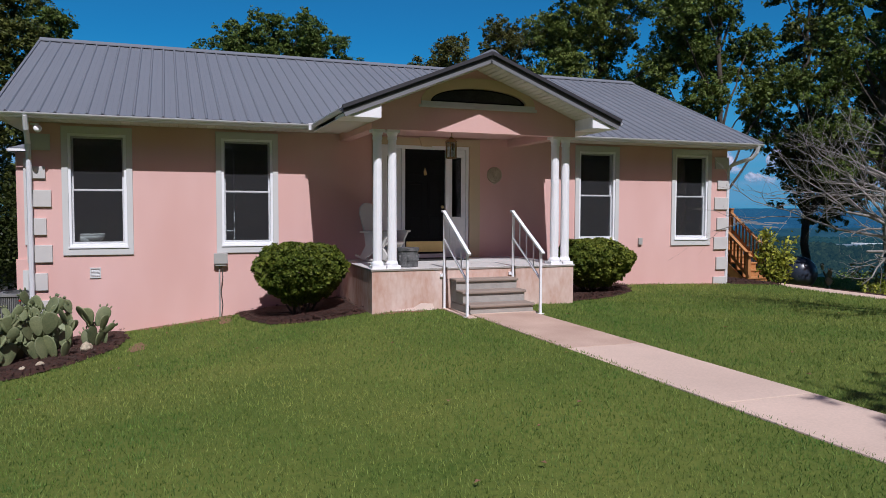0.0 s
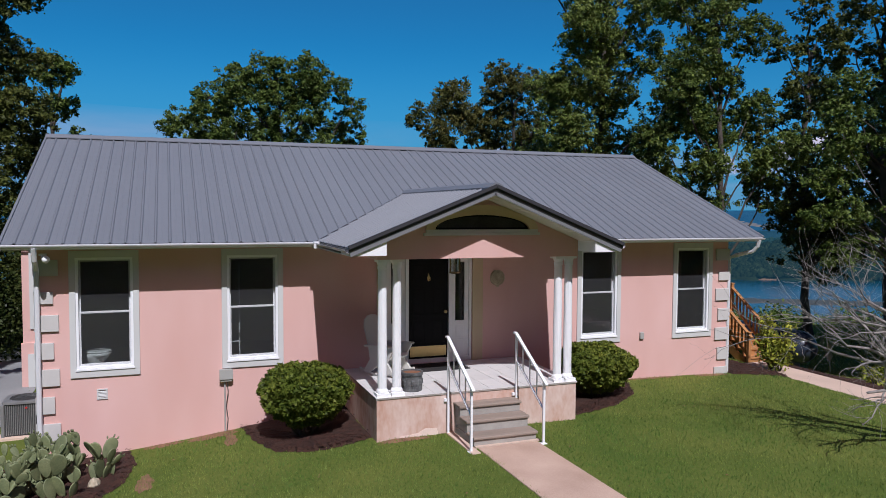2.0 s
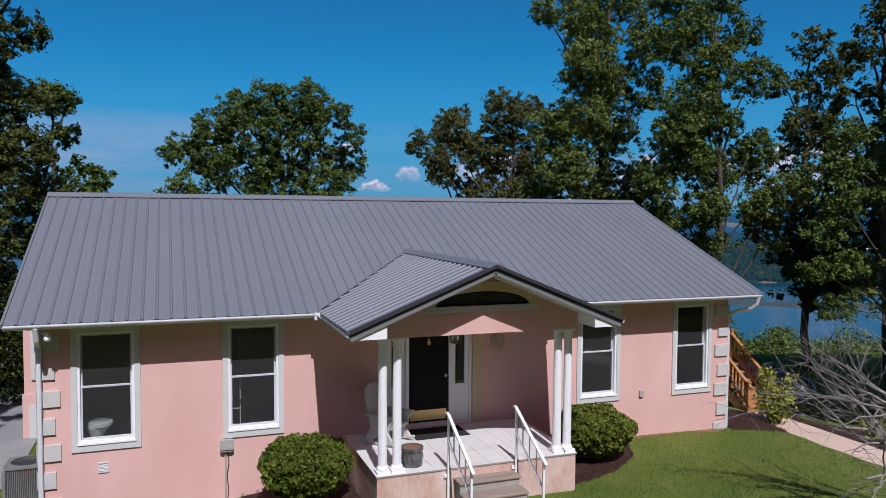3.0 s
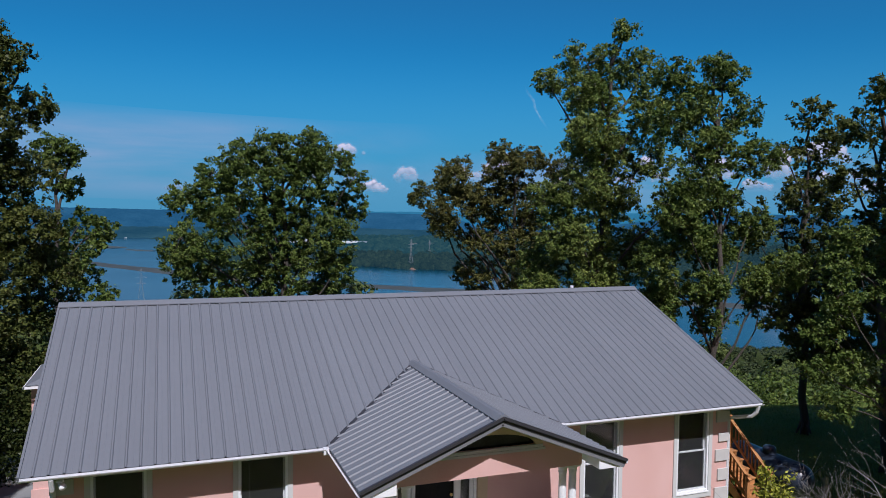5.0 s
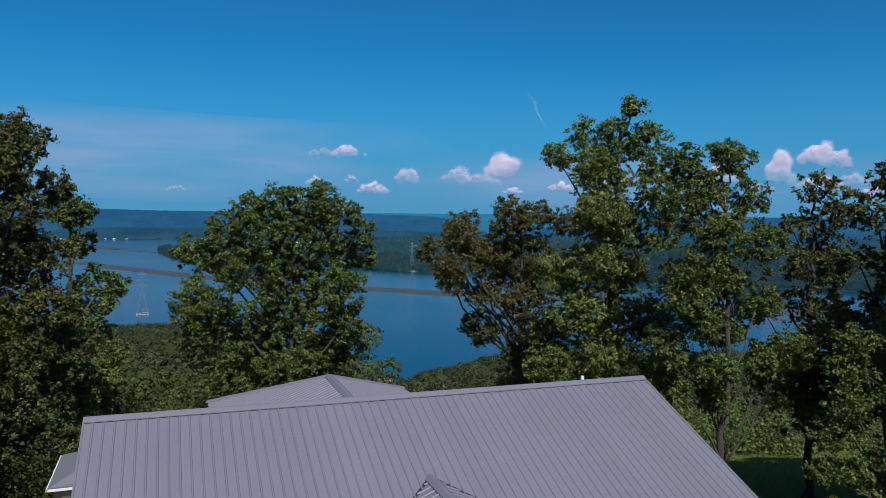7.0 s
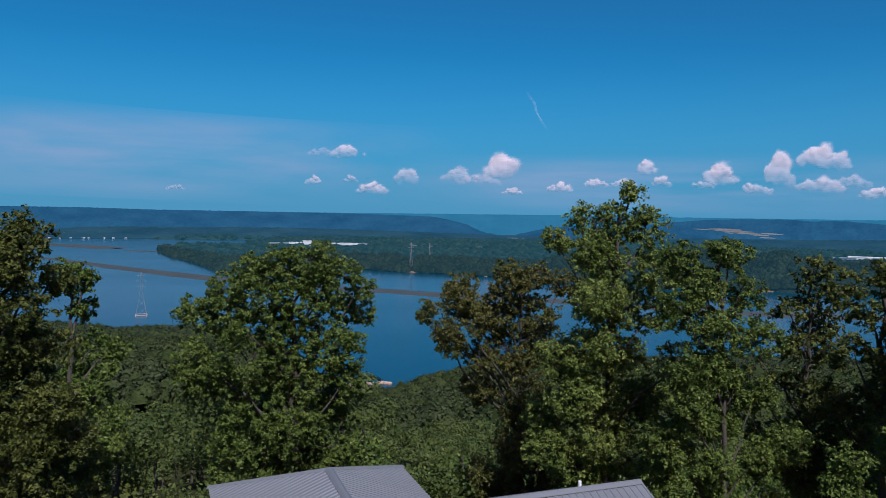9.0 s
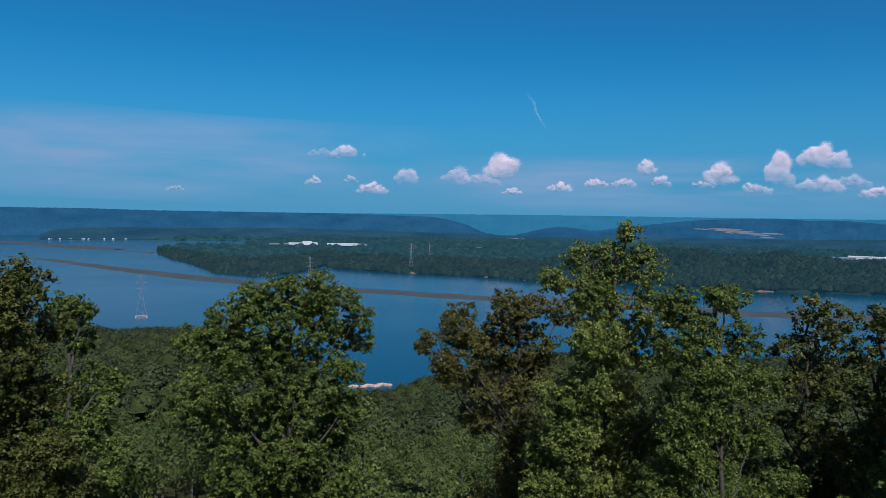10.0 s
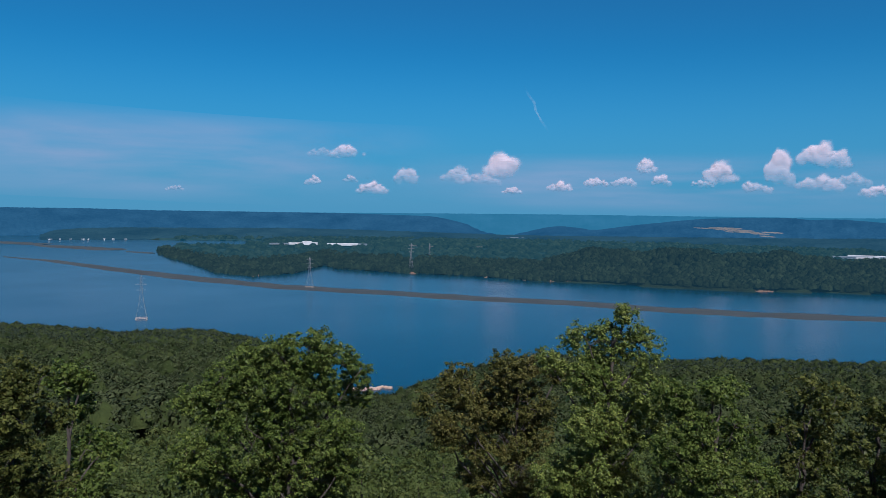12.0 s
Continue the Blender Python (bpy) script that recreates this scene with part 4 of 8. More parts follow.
# rooms behind the windows
part("partition", Shape().box(-7.25, -7.15, 0.2, 3.5, 0.74, 3.0), M_ROOM, house)
part("partition", Shape().box(-4.3, -4.2, 0.2, 3.5, 0.74, 3.0), M_ROOM, house)
part("partition", Shape().box(-0.6, -0.5, 0.2, 3.5, 0.74, 3.0), M_ROOM, house)
part("partition", Shape().box(X0 + 0.2, X1 - 0.2, 3.5, 3.6, 0.74, 3.0), M_ROOM, house)
part("room_floor", Shape().box(X0 + 0.2, X1 - 0.2, 0.2, DEPTH - 0.2, 0.6, 0.74), M_ROOM, house)
part("room_ceiling", Shape().box(X0 + 0.2, X1 - 0.2, 0.2, DEPTH - 0.2, 3.0, 3.08), M_ROOM, house)


def window(c, z0=WZ0, z1=WZ1, half=WHALF):
    """A white double-hung window in a stucco surround."""
    t = 0.042
    w = part("window", ring(c - half, c + half, -0.012, 0.15, z0, z1, t, t, t), M_VINYL, house, "white vinyl double-hung window", bevel=0.005)
    o = 0.098
    part("surround", pierced(Shape(), c - half - o, c + half + o, -0.03, 0.0, z0 - 0.145, z1 + 0.12, [(c - half, c + half, z0, z1)]), M_TRIM, w, "grey-white stucco band", bevel=0.006)
    part("window_sill", Shape().box(c - half - 0.015, c + half + 0.015, -0.048, -0.031, z0 - 0.028, z0 + 0.004), M_VINYL, w, bevel=0.004)
    mid = (z0 + z1) / 2
    for zz0, zz1, y in ((z0 + t, mid + 0.025, 0.045), (mid - 0.025, z1 - t, 0.085)):
        a, b = c - half + t, c + half - t
        k = 0.032
        g = ring(a, b, y, y + 0.035, zz0, zz1, k, k * 1.2, k)
        part("sash", g, M_VINYL, w, bevel=0.004)
        p = part("pane", Shape().box(a + k, b - k, y + 0.012, y + 0.018, zz0 + k * 1.2, zz1 - k), M_GLASS, w, "clear dark window glass")
        p.visible_shadow = False
    sc = part("insect_screen", Shape().box(c - half + t + 0.004, c + half - t - 0.004, 0.02, 0.023, z0 + t + 0.004, z1 - t - 0.004), M_SCREEN, w, "grey insect screen")
    sc.visible_shadow = False
    return w


for c in WINDOWS:
    window(c)


def door_set():
    x0, x1, z0, z1 = DOOR
    f = pierced(Shape(), x0, x1, 0.02, 0.17, z0, z1, [(x0 + 0.06, -3.22, z0 + 0.08, z1 - 0.07), (-3.15, -2.30, z0 + 0.08, z1 - 0.07), (-2.23, x1 - 0.06, z0 + 0.08, z1 - 0.07)])
    d = part("door_frame", f, M_PAINT, house, "white painted door frame with sidelights", bevel=0.006)
    s = Shape()
    a0, a1 = x0 - 0.17, x1 + 0.23
    pierced(s, a0, a1, -0.03, 0.0, z0, 3.075, [(x0, x1, z0, z1)])
    part("keystone", Shape().prism([(-2.83, z1 - 0.02), (-2.62, z1 - 0.02), (-2.56, 3.095), (-2.89, 3.095)], "y", -0.06, -0.031), M_CREAM, d, bevel=0.005)
    part("surround", s, M_CREAM, d, "cream stucco surround with a keystone", bevel=0.005)
    slab = Shape().box(-3.15, -2.30, 0.07, 0.11, z0 + 0.08, z1 - 0.07)
    leaf = part("door", slab, M_BLACK, house, "black six-panel front door with a brass kick plate")
    for cx in (-2.93, -2.52):
        for p0, p1 in ((1.10, 1.56), (1.66, 2.22), (2.36, 2.70)):
            q = ring(cx - 0.15, cx + 0.15, 0.062, 0.07, p0, p1, 0.02, 0.02, 0.02)
            part("panel", Shape().box(cx - 0.105, cx + 0.105, 0.058, 0.07, p0 + 0.055, p1 - 0.055), M_BLACK, leaf, bevel=0.01)
            part("moulding", q, M_BLACK, leaf, bevel=0.004)
    part("kick_plate", Shape().box(-3.11, -2.34, 0.064, 0.07, z0 + 0.12, z0 + 0.33), M_BRASS, leaf, "polished brass kick plate")
    k = Shape().lathe([(0.012, 0), (0.012, 0.03), (0.032, 0.04), (0.034, 0.06), (0.02, 0.075), (0.002, 0.078)], 14)
    k.v = [(-2.37 + x, 0.07 - z, 1.72 + y) for x, y, z in k.v]
    part("knob", k, M_BRASS, leaf, "round brass door knob", smooth=True)
    k = Shape()
    k.prism([(-2.725, 2.34), (-2.70, 2.41), (-2.725, 2.50), (-2.75, 2.41)], "y", 0.045, 0.07).tube([(-2.755, 0.05, 2.42), (-2.75, 0.035, 2.36), (-2.70, 0.035, 2.36), (-2.695, 0.05, 2.42)], 0.007)
    part("knocker", k, M_BRASS, leaf, "brass door knocker")
    for a, b in ((-3.59, -3.22), (-2.23, -1.86)):
        g = pierced(Shape(), a, b, 0.06, 0.10, z0 + 0.08, z1 - 0.07, [(a + 0.085, b - 0.085, 1.52, 2.72)])
        sl = part("sidelight", g, M_PAINT, d, "white sidelight with a tall narrow pane", bevel=0.004)
        for p0, p1 in ((0.86, 1.12), (1.18, 1.44)):
            part("panel", Shape().box(a + 0.10, b - 0.10, 0.05, 0.06, p0, p1), M_PAINT, d, bevel=0.012)
        gp = part("pane", Shape().box(a + 0.085, b - 0.085, 0.078, 0.084, 1.52, 2.72), M_GLASS, d)
        gp.visible_shadow = False
    part("doorbell", Shape().box(-1.86, -1.83, 0.022, 0.03, 1.83, 1.92), M_BRONZE, d, "small dark doorbell button")


door_set()


# ribbed metal roofing
def roof_panel(x_start, width, s0, s1, ribs=4, rib=0.024):
    """A sheet along the slope in its own frame: x across, y up the slope, z off it; s0 and s1 give its ends at each x."""
    s = Shape()
    xs = []
    pitch = width / ribs
    for i in range(ribs):
        b = x_start + i * pitch
        xs += [(b, 0), (b + 0.30 * pitch, 0), (b + 0.33 * pitch, rib * 0.10), (b + 0.37 * pitch, rib * 0.10), (b + 0.40 * pitch, 0), (b + pitch - 0.055, 0), (b + pitch - 0.038, rib), (b + pitch - 0.017, rib)]
    xs.append((x_start + width, 0))
    low = [(x, s0(x), h) for x, h in xs]
    high = [(x, s1(x), h) for x, h in xs]
    n = len(xs)
    under = [(x, y, h - 0.012) for x, y, h in low] + [(x, y, h - 0.012) for x, y, h in high]
    s.add(low + high + under, [(i, i + 1, n + i + 1, n + i) for i in range(n - 1)] + [(2 * n + i, 3 * n + i, 3 * n + i + 1, 2 * n + i + 1) for i in range(n - 1)]
          + [(i, 2 * n + i, 2 * n + i + 1, i + 1) for i in range(n - 1)])
    return s


def slope_frame(origin, across, up):
    a, u = Vector(across).normalized(), Vector(up).normalized()
    m = Matrix((a, u, a.cross(u))).transposed().to_4x4()
    m.translation = origin
    return m


def put_shape(shape, m):
    shape.v = [tuple(m @ Vector(p)) for p in shape.v]
    return shape


RUN = math.hypot(RIDGE_Y - EAVE_Y, RIDGE_Z - EAVE_Z)
deck = Shape().prism([(EAVE_Y + 0.05, EAVE_Z - 0.03), (RIDGE_Y, RIDGE_Z - 0.05), (2 * RIDGE_Y - EAVE_Y - 0.05, EAVE_Z - 0.03), (2 * RIDGE_Y - EAVE_Y - 0.05, EAVE_Z - 0.06), (RIDGE_Y, RIDGE_Z - 0.09), (EAVE_Y + 0.05, EAVE_Z - 0.06)], "x", RX0 + 0.03, RX1 - 0.03)
roof = part("roof", deck, M_ROOFTRIM, house, "grey ribbed metal roof")
front = slope_frame((RX0, EAVE_Y, EAVE_Z), (1, 0, 0), (0, RIDGE_Y - EAVE_Y, RIDGE_Z - EAVE_Z))
rear = slope_frame((RX1, 2 * RIDGE_Y - EAVE_Y, EAVE_Z), (-1, 0, 0), (0, EAVE_Y - RIDGE_Y, RIDGE_Z - EAVE_Z))
count = 22
wide = (RX1 - RX0) / count
sheet = mesh_of("roof_panel", roof_panel(0, wide, lambda x: 0.0, lambda x: RUN, ribs=3), M_ROOF)
for m in (front, rear):
    for i in range(count):
        ob = new("roof_panel", sheet)
        ob.parent = roof
        ob.matrix_basis = m @ Matrix.Translation((i * wide, 0, 0))


def cap(name, p, q, half, drop, parent, mat=None):
    """A folded cap over a ridge from p to q."""
    p, q = Vector(p), Vector(q)
    d = (q - p).normalized()
    side = d.cross(Vector((0, 0, 1))).normalized()
    s = Shape()
    vs = []
    for e in (p, q):
        for a, h in ((-half, -drop), (-0.05, 0.028), (0, 0.04), (0.05, 0.028), (half, -drop)):
            vs.append(e + side * a + Vector((0, 0, h)))
        for a, h in ((half, -drop - 0.02), (-half, -drop - 0.02)):
            vs.append(e + side * a + Vector((0, 0, h)))
    s.add(vs, [(i, (i + 1) % 7, 7 + (i + 1) % 7, 7 + i) for i in range(7)] + [tuple(range(7))[::-1], tuple(range(7, 14))])
    return part(name, s, mat or M_ROOF, parent)


cap("ridge_cap", (RX0 - 0.01, RIDGE_Y, RIDGE_Z + 0.02), (RX1 + 0.01, RIDGE_Y, RIDGE_Z + 0.02), 0.17, 0.045, roof)
# rake trim at both ends
for x in (RX0, RX1):
    for y_e in (EAVE_Y, 2 * RIDGE_Y - EAVE_Y):
        part("rake_trim", Shape().beam((x, y_e, EAVE_Z - 0.015), (x, RIDGE_Y, RIDGE_Z - 0.015), 0.04, 0.085), M_ROOF, roof)

# gutters, fascia and soffits
def gutter(p, q, out, name="gutter", parent=None, slim=1.0):
    """A K-style gutter from p to q; out: the way it faces."""
    p, q, o = Vector(p), Vector(q), Vector(out)
    s = Shape()
    prof = [(0, -0.02), (0.0, -0.080), (0.05, -0.080), (0.068, -0.064), (0.080, -0.048), (0.086, -0.032), (0.079, -0.032), (0.074, -0.046), (0.062, -0.060), (0.046, -0.076), (0.006, -0.076), (0.006, -0.02)]
    vs = [e + o * (a * 0.95 * slim) + Vector((0, 0, b * 0.95)) for e in (p, q) for a, b in prof]
    n = len(prof)
    s.add(vs, [(i, (i + 1) % n, n + (i + 1) % n, n + i) for i in range(n)])
    return part(name, s, M_GUTTER, parent or house, "white metal gutter")


gutter((RX0 + 0.02, EAVE_Y - 0.012, EAVE_Z + 0.012), (PEAVE_L - 0.02, EAVE_Y - 0.012, EAVE_Z + 0.012), (0, -1, 0))
gutter((PEAVE_R + 0.02, EAVE_Y - 0.012, EAVE_Z + 0.012), (RX1 - 0.02, EAVE_Y - 0.012, EAVE_Z + 0.012), (0, -1, 0))
for x0, x1 in ((RX0 + 0.02, PX0 - 0.002), (PX1 + 0.002, RX1 - 0.02)):
    part("fascia", Shape().box(x0, x1, EAVE_Y + 0.025, EAVE_Y + 0.05, 3.10, EAVE_Z - 0.035), M_PAINT, house)
    sof = Shape()
    n = round((x1 - x0) / 0.152)
    sw = (x1 - x0) / n
    line = [(x0 + sw * i + d, 3.092 + h) for i in range(n) for d, h in ((0, 0.012), (0.012, 0.0), (sw - 0.014, 0.0), (sw - 0.002, 0.012))]
    m = len(line)
    sof.add([(x, y, z) for y in (EAVE_Y + 0.05, -0.031) for x, z in line] + [(x, y, 3.112) for y in (EAVE_Y + 0.05, -0.031) for x, z in line],
            [(i, m + i, m + i + 1, i + 1) for i in range(m - 1)] + [(2 * m + i, 2 * m + i + 1, 3 * m + i + 1, 3 * m + i) for i in range(m - 1)] + [(i, i + 1, 2 * m + i + 1, 2 * m + i) for i in range(m - 1)])
    part("soffit", sof, M_SOFFIT, house, "slatted vinyl soffit")
part("soffit", Shape().box(RX0 + 0.05, X0, 0, DEPTH, 3.092, 3.112), M_SOFFIT, house)
part("soffit", Shape().box(X1, RX1 - 0.05, 0, DEPTH, 3.092, 3.112), M_SOFFIT, house)


def quoins(x, side):
    """Alternating stucco blocks up a corner."""
    for k, (z0, z1, w) in enumerate(((-0.25, 0.12, 0.34), (0.29, 0.58, 0.26), (0.76, 1.05, 0.34), (1.22, 1.50, 0.26), (1.69, 1.97, 0.34), (2.16, 2.36, 0.26), (2.63, 2.90, 0.34))):
        a, b = (x - 0.025, x + w) if side < 0 else (x - w - 0.02, x + 0.025)
        part("quoin", Shape().box(a, b, -0.04, 0.0, z0, z1), M_QUOIN, house, bevel=0.008)
        c, d = (x - 0.04, x) if side < 0 else (x, x + 0.04)
        part("quoin", Shape().box(c, d, 0.0, 0.30, z0, z1), M_QUOIN, house, bevel=0.008)


quoins(X0, -1)
quoins(X1, 1)


def downspout(x, y, z0, bend, label):
    s = Shape()
    top = (x + bend, -0.65, 3.13)
    s.tube([top, (x + bend, -0.57, 2.93), (x + bend * 0.3, -0.25, 2.80), (x, y, 2.72), (x, y, z0 + 0.12), (x, y - 0.16, z0 + 0.03)], 0.042, 8)
    part("downspout", s, M_GUTTER, house, label)


downspout(X0 + 0.03, -0.085, -0.68, 0.05, "white metal downspout")
s = Shape().tube([(5.02, -0.65, 3.13), (5.02, -0.60, 2.98), (4.98, -0.50, 2.86), (4.82, -0.1, 2.74), (4.79, 0.05, 2.66), (4.79, 0.05, -0.1)], 0.045, 8)
part("downspout", s, M_GUTTER, house, "white metal downspout")

# ---- porch ----
part("porch_base", Shape().box(PX0, PX1, PORCH_Y, 0.0, -0.5, PORCH_Z - 0.035), M_STUCCO_OLD, house, "stained pink stucco porch base")
part("porch_slab", Shape().box(PX0 - 0.015, PX1 + 0.015, PORCH_Y - 0.015, -0.001, PORCH_Z - 0.034, PORCH_Z - 0.008), M_GROUT, house)
# patch of repaired render at the base's foot
part("render_patch", Shape().prism([(-4.25, -0.12), (-3.55, -0.12), (-3.38, 0.0), (-3.42, 0.10), (-3.62, 0.12), (-3.75, 0.05), (-4.05, 0.02)], "y", PORCH_Y - 0.006, PORCH_Y - 0.001), M_PATCH, house, "pale patch of bare render")

# porch roof: two ribbed slopes meeting the main roof in valleys
PSL = (PRIDGE_Z - EAVE_Z) / (PRIDGE_X - PEAVE_L)
MSL = (RIDGE_Z - EAVE_Z) / (RIDGE_Y - EAVE_Y)
Y_END = EAVE_Y + (PRIDGE_Z - EAVE_Z) / MSL
PRUN = math.hypot(PRIDGE_X - PEAVE_L, PRIDGE_Z - EAVE_Z)
pdeck = Shape()
for xe in (PEAVE_L, PEAVE_R):
    pts = [(xe, PROOF_Y, EAVE_Z - 0.02), (PRIDGE_X, PROOF_Y, PRIDGE_Z - 0.02), (PRIDGE_X, Y_END, PRIDGE_Z - 0.02), (xe, EAVE_Y, EAVE_Z - 0.02)]
    low = [(a, b, c - 0.05) for a, b, c in pts]
    pdeck.add(pts + low, [(0, 1, 2, 3), (7, 6, 5, 4), (0, 4, 5, 1), (1, 5, 6, 2), (2, 6, 7, 3), (3, 7, 4, 0)])
proof = part("porch_roof", pdeck, M_ROOFTRIM, house, "grey ribbed metal porch gable roof")
span = Y_END - PROOF_Y
npan = 5
pw = span / npan
for side, xe in ((1, PEAVE_L), (-1, PEAVE_R)):
    # across runs so that the sheet's normal points up
    org = (xe, PROOF_Y if side < 0 else Y_END, EAVE_Z + 0.004)
    m = slope_frame(org, (0, -side, 0), (side * (PRIDGE_X - PEAVE_L), 0, PRIDGE_Z - EAVE_Z))

    def start(x, side=side):
        y = PROOF_Y + x if side < 0 else Y_END - x
        return max(0.0, (y - EAVE_Y) / (Y_END - EAVE_Y)) * PRUN

    for i in range(npan):
        part("roof_panel", put_shape(roof_panel(i * pw, pw, start, lambda x: PRUN), m), M_ROOF, proof)
    # valley flashing and rake trim
    part("valley", Shape().beam((xe, EAVE_Y, EAVE_Z + 0.005), (PRIDGE_X, Y_END, PRIDGE_Z + 0.005), 0.09, 0.02), M_ROOFTRIM, proof)
    part("rake_trim", Shape().beam((xe, PROOF_Y - 0.012, EAVE_Z + 0.006), (PRIDGE_X, PROOF_Y - 0.012, PRIDGE_Z + 0.006), 0.05, 0.055), M_ROOFTRIM, proof)
    part("rake_board", Shape().beam((xe + side * 0.02, PROOF_Y + 0.03, EAVE_Z - 0.088), (PRIDGE_X, PROOF_Y + 0.03, PRIDGE_Z - 0.088), 0.03, 0.105), M_RAKE, proof, "mid grey metal rake board")
    # slatted rake soffit
    rake = part("soffit", Shape().beam((xe + (PRIDGE_X - xe) * 0.12, (PROOF_Y + PORCH_Y) / 2 + 0.01, EAVE_Z - 0.135 + (PRIDGE_Z - EAVE_Z) * 0.12), (PRIDGE_X, (PROOF_Y + PORCH_Y) / 2 + 0.01, PRIDGE_Z - 0.135), PORCH_Y - PROOF_Y - 0.05, 0.008), M_SOFFIT, proof, "slatted vinyl soffit")
    for i in range(24):
        k = Shape()
        f0, f1 = 0.12 + 0.88 * i / 24, 0.12 + 0.88 * (i + 0.88) / 24
        k.beam((xe + (PRIDGE_X - xe) * f0, (PROOF_Y + PORCH_Y) / 2 + 0.01, EAVE_Z - 0.15 + (PRIDGE_Z - EAVE_Z) * f0), (xe + (PRIDGE_X - xe) * f1, (PROOF_Y + PORCH_Y) / 2 + 0.01, EAVE_Z - 0.15 + (PRIDGE_Z - EAVE_Z) * f1), PORCH_Y - PROOF_Y - 0.04, 0.012)
        part("slat", k, M_SOFFIT, rake)
    # boxed white eave return
    inner = PX0 - 0.0 if side > 0 else PX1 + 0.0
    k = Shape().prism([(xe + side * 0.02, EAVE_Z - 0.13), (inner, EAVE_Z - 0.13), (inner, EAVE_Z - 0.09 + PSL * abs(inner - xe)), (xe + side * 0.02, EAVE_Z - 0.08)], "y", PROOF_Y + 0.05, PORCH_Y - 0.001)
    part("eave_return", k, M_PAINT, proof, "white boxed eave return", bevel=0.005)
    k = Shape().box(min(xe + side * 0.02, inner), max(xe + side * 0.02, inner), PORCH_Y, EAVE_Y, EAVE_Z - 0.13, EAVE_Z - 0.115)
    part("soffit", k, M_SOFFIT, proof)
gutter((PEAVE_L + 0.008, PROOF_Y + 0.02, EAVE_Z + 0.005), (PEAVE_L + 0.008, EAVE_Y - 0.09, EAVE_Z + 0.005), (-1, 0, 0), slim=0.8)
gutter((PEAVE_R - 0.008, PROOF_Y + 0.02, EAVE_Z + 0.005), (PEAVE_R - 0.008, EAVE_Y - 0.09, EAVE_Z + 0.005), (1, 0, 0), slim=0.8)
# filler blocks added at the eave corners to stop a slit of sunlight
for xe, side in ((PEAVE_L, -1), (PEAVE_R, 1)):
    part("eave_filler", Shape().box(min(xe - side * 0.06, xe + side * 0.10), max(xe - side * 0.06, xe + side * 0.10), EAVE_Y - 0.085, EAVE_Y + 0.06, EAVE_Z - 0.12, EAVE_Z + 0.004), M_GUTTER, proof)
cap("ridge_cap", (PRIDGE_X, PROOF_Y - 0.02, PRIDGE_Z + 0.025), (PRIDGE_X, Y_END + 0.05, PRIDGE_Z + 0.025), 0.15, 0.045, proof)

# gable front with its half-round window
BEAM_Z = 2.96
FX, FZ, FW, FH = -2.60, 3.445, 0.87, 0.245


def arch(cx, cz, w, h, n=24):
    return [(cx + w * math.cos(math.pi * k / n), cz + h * math.sin(math.pi * k / n)) for k in range(n + 1)]


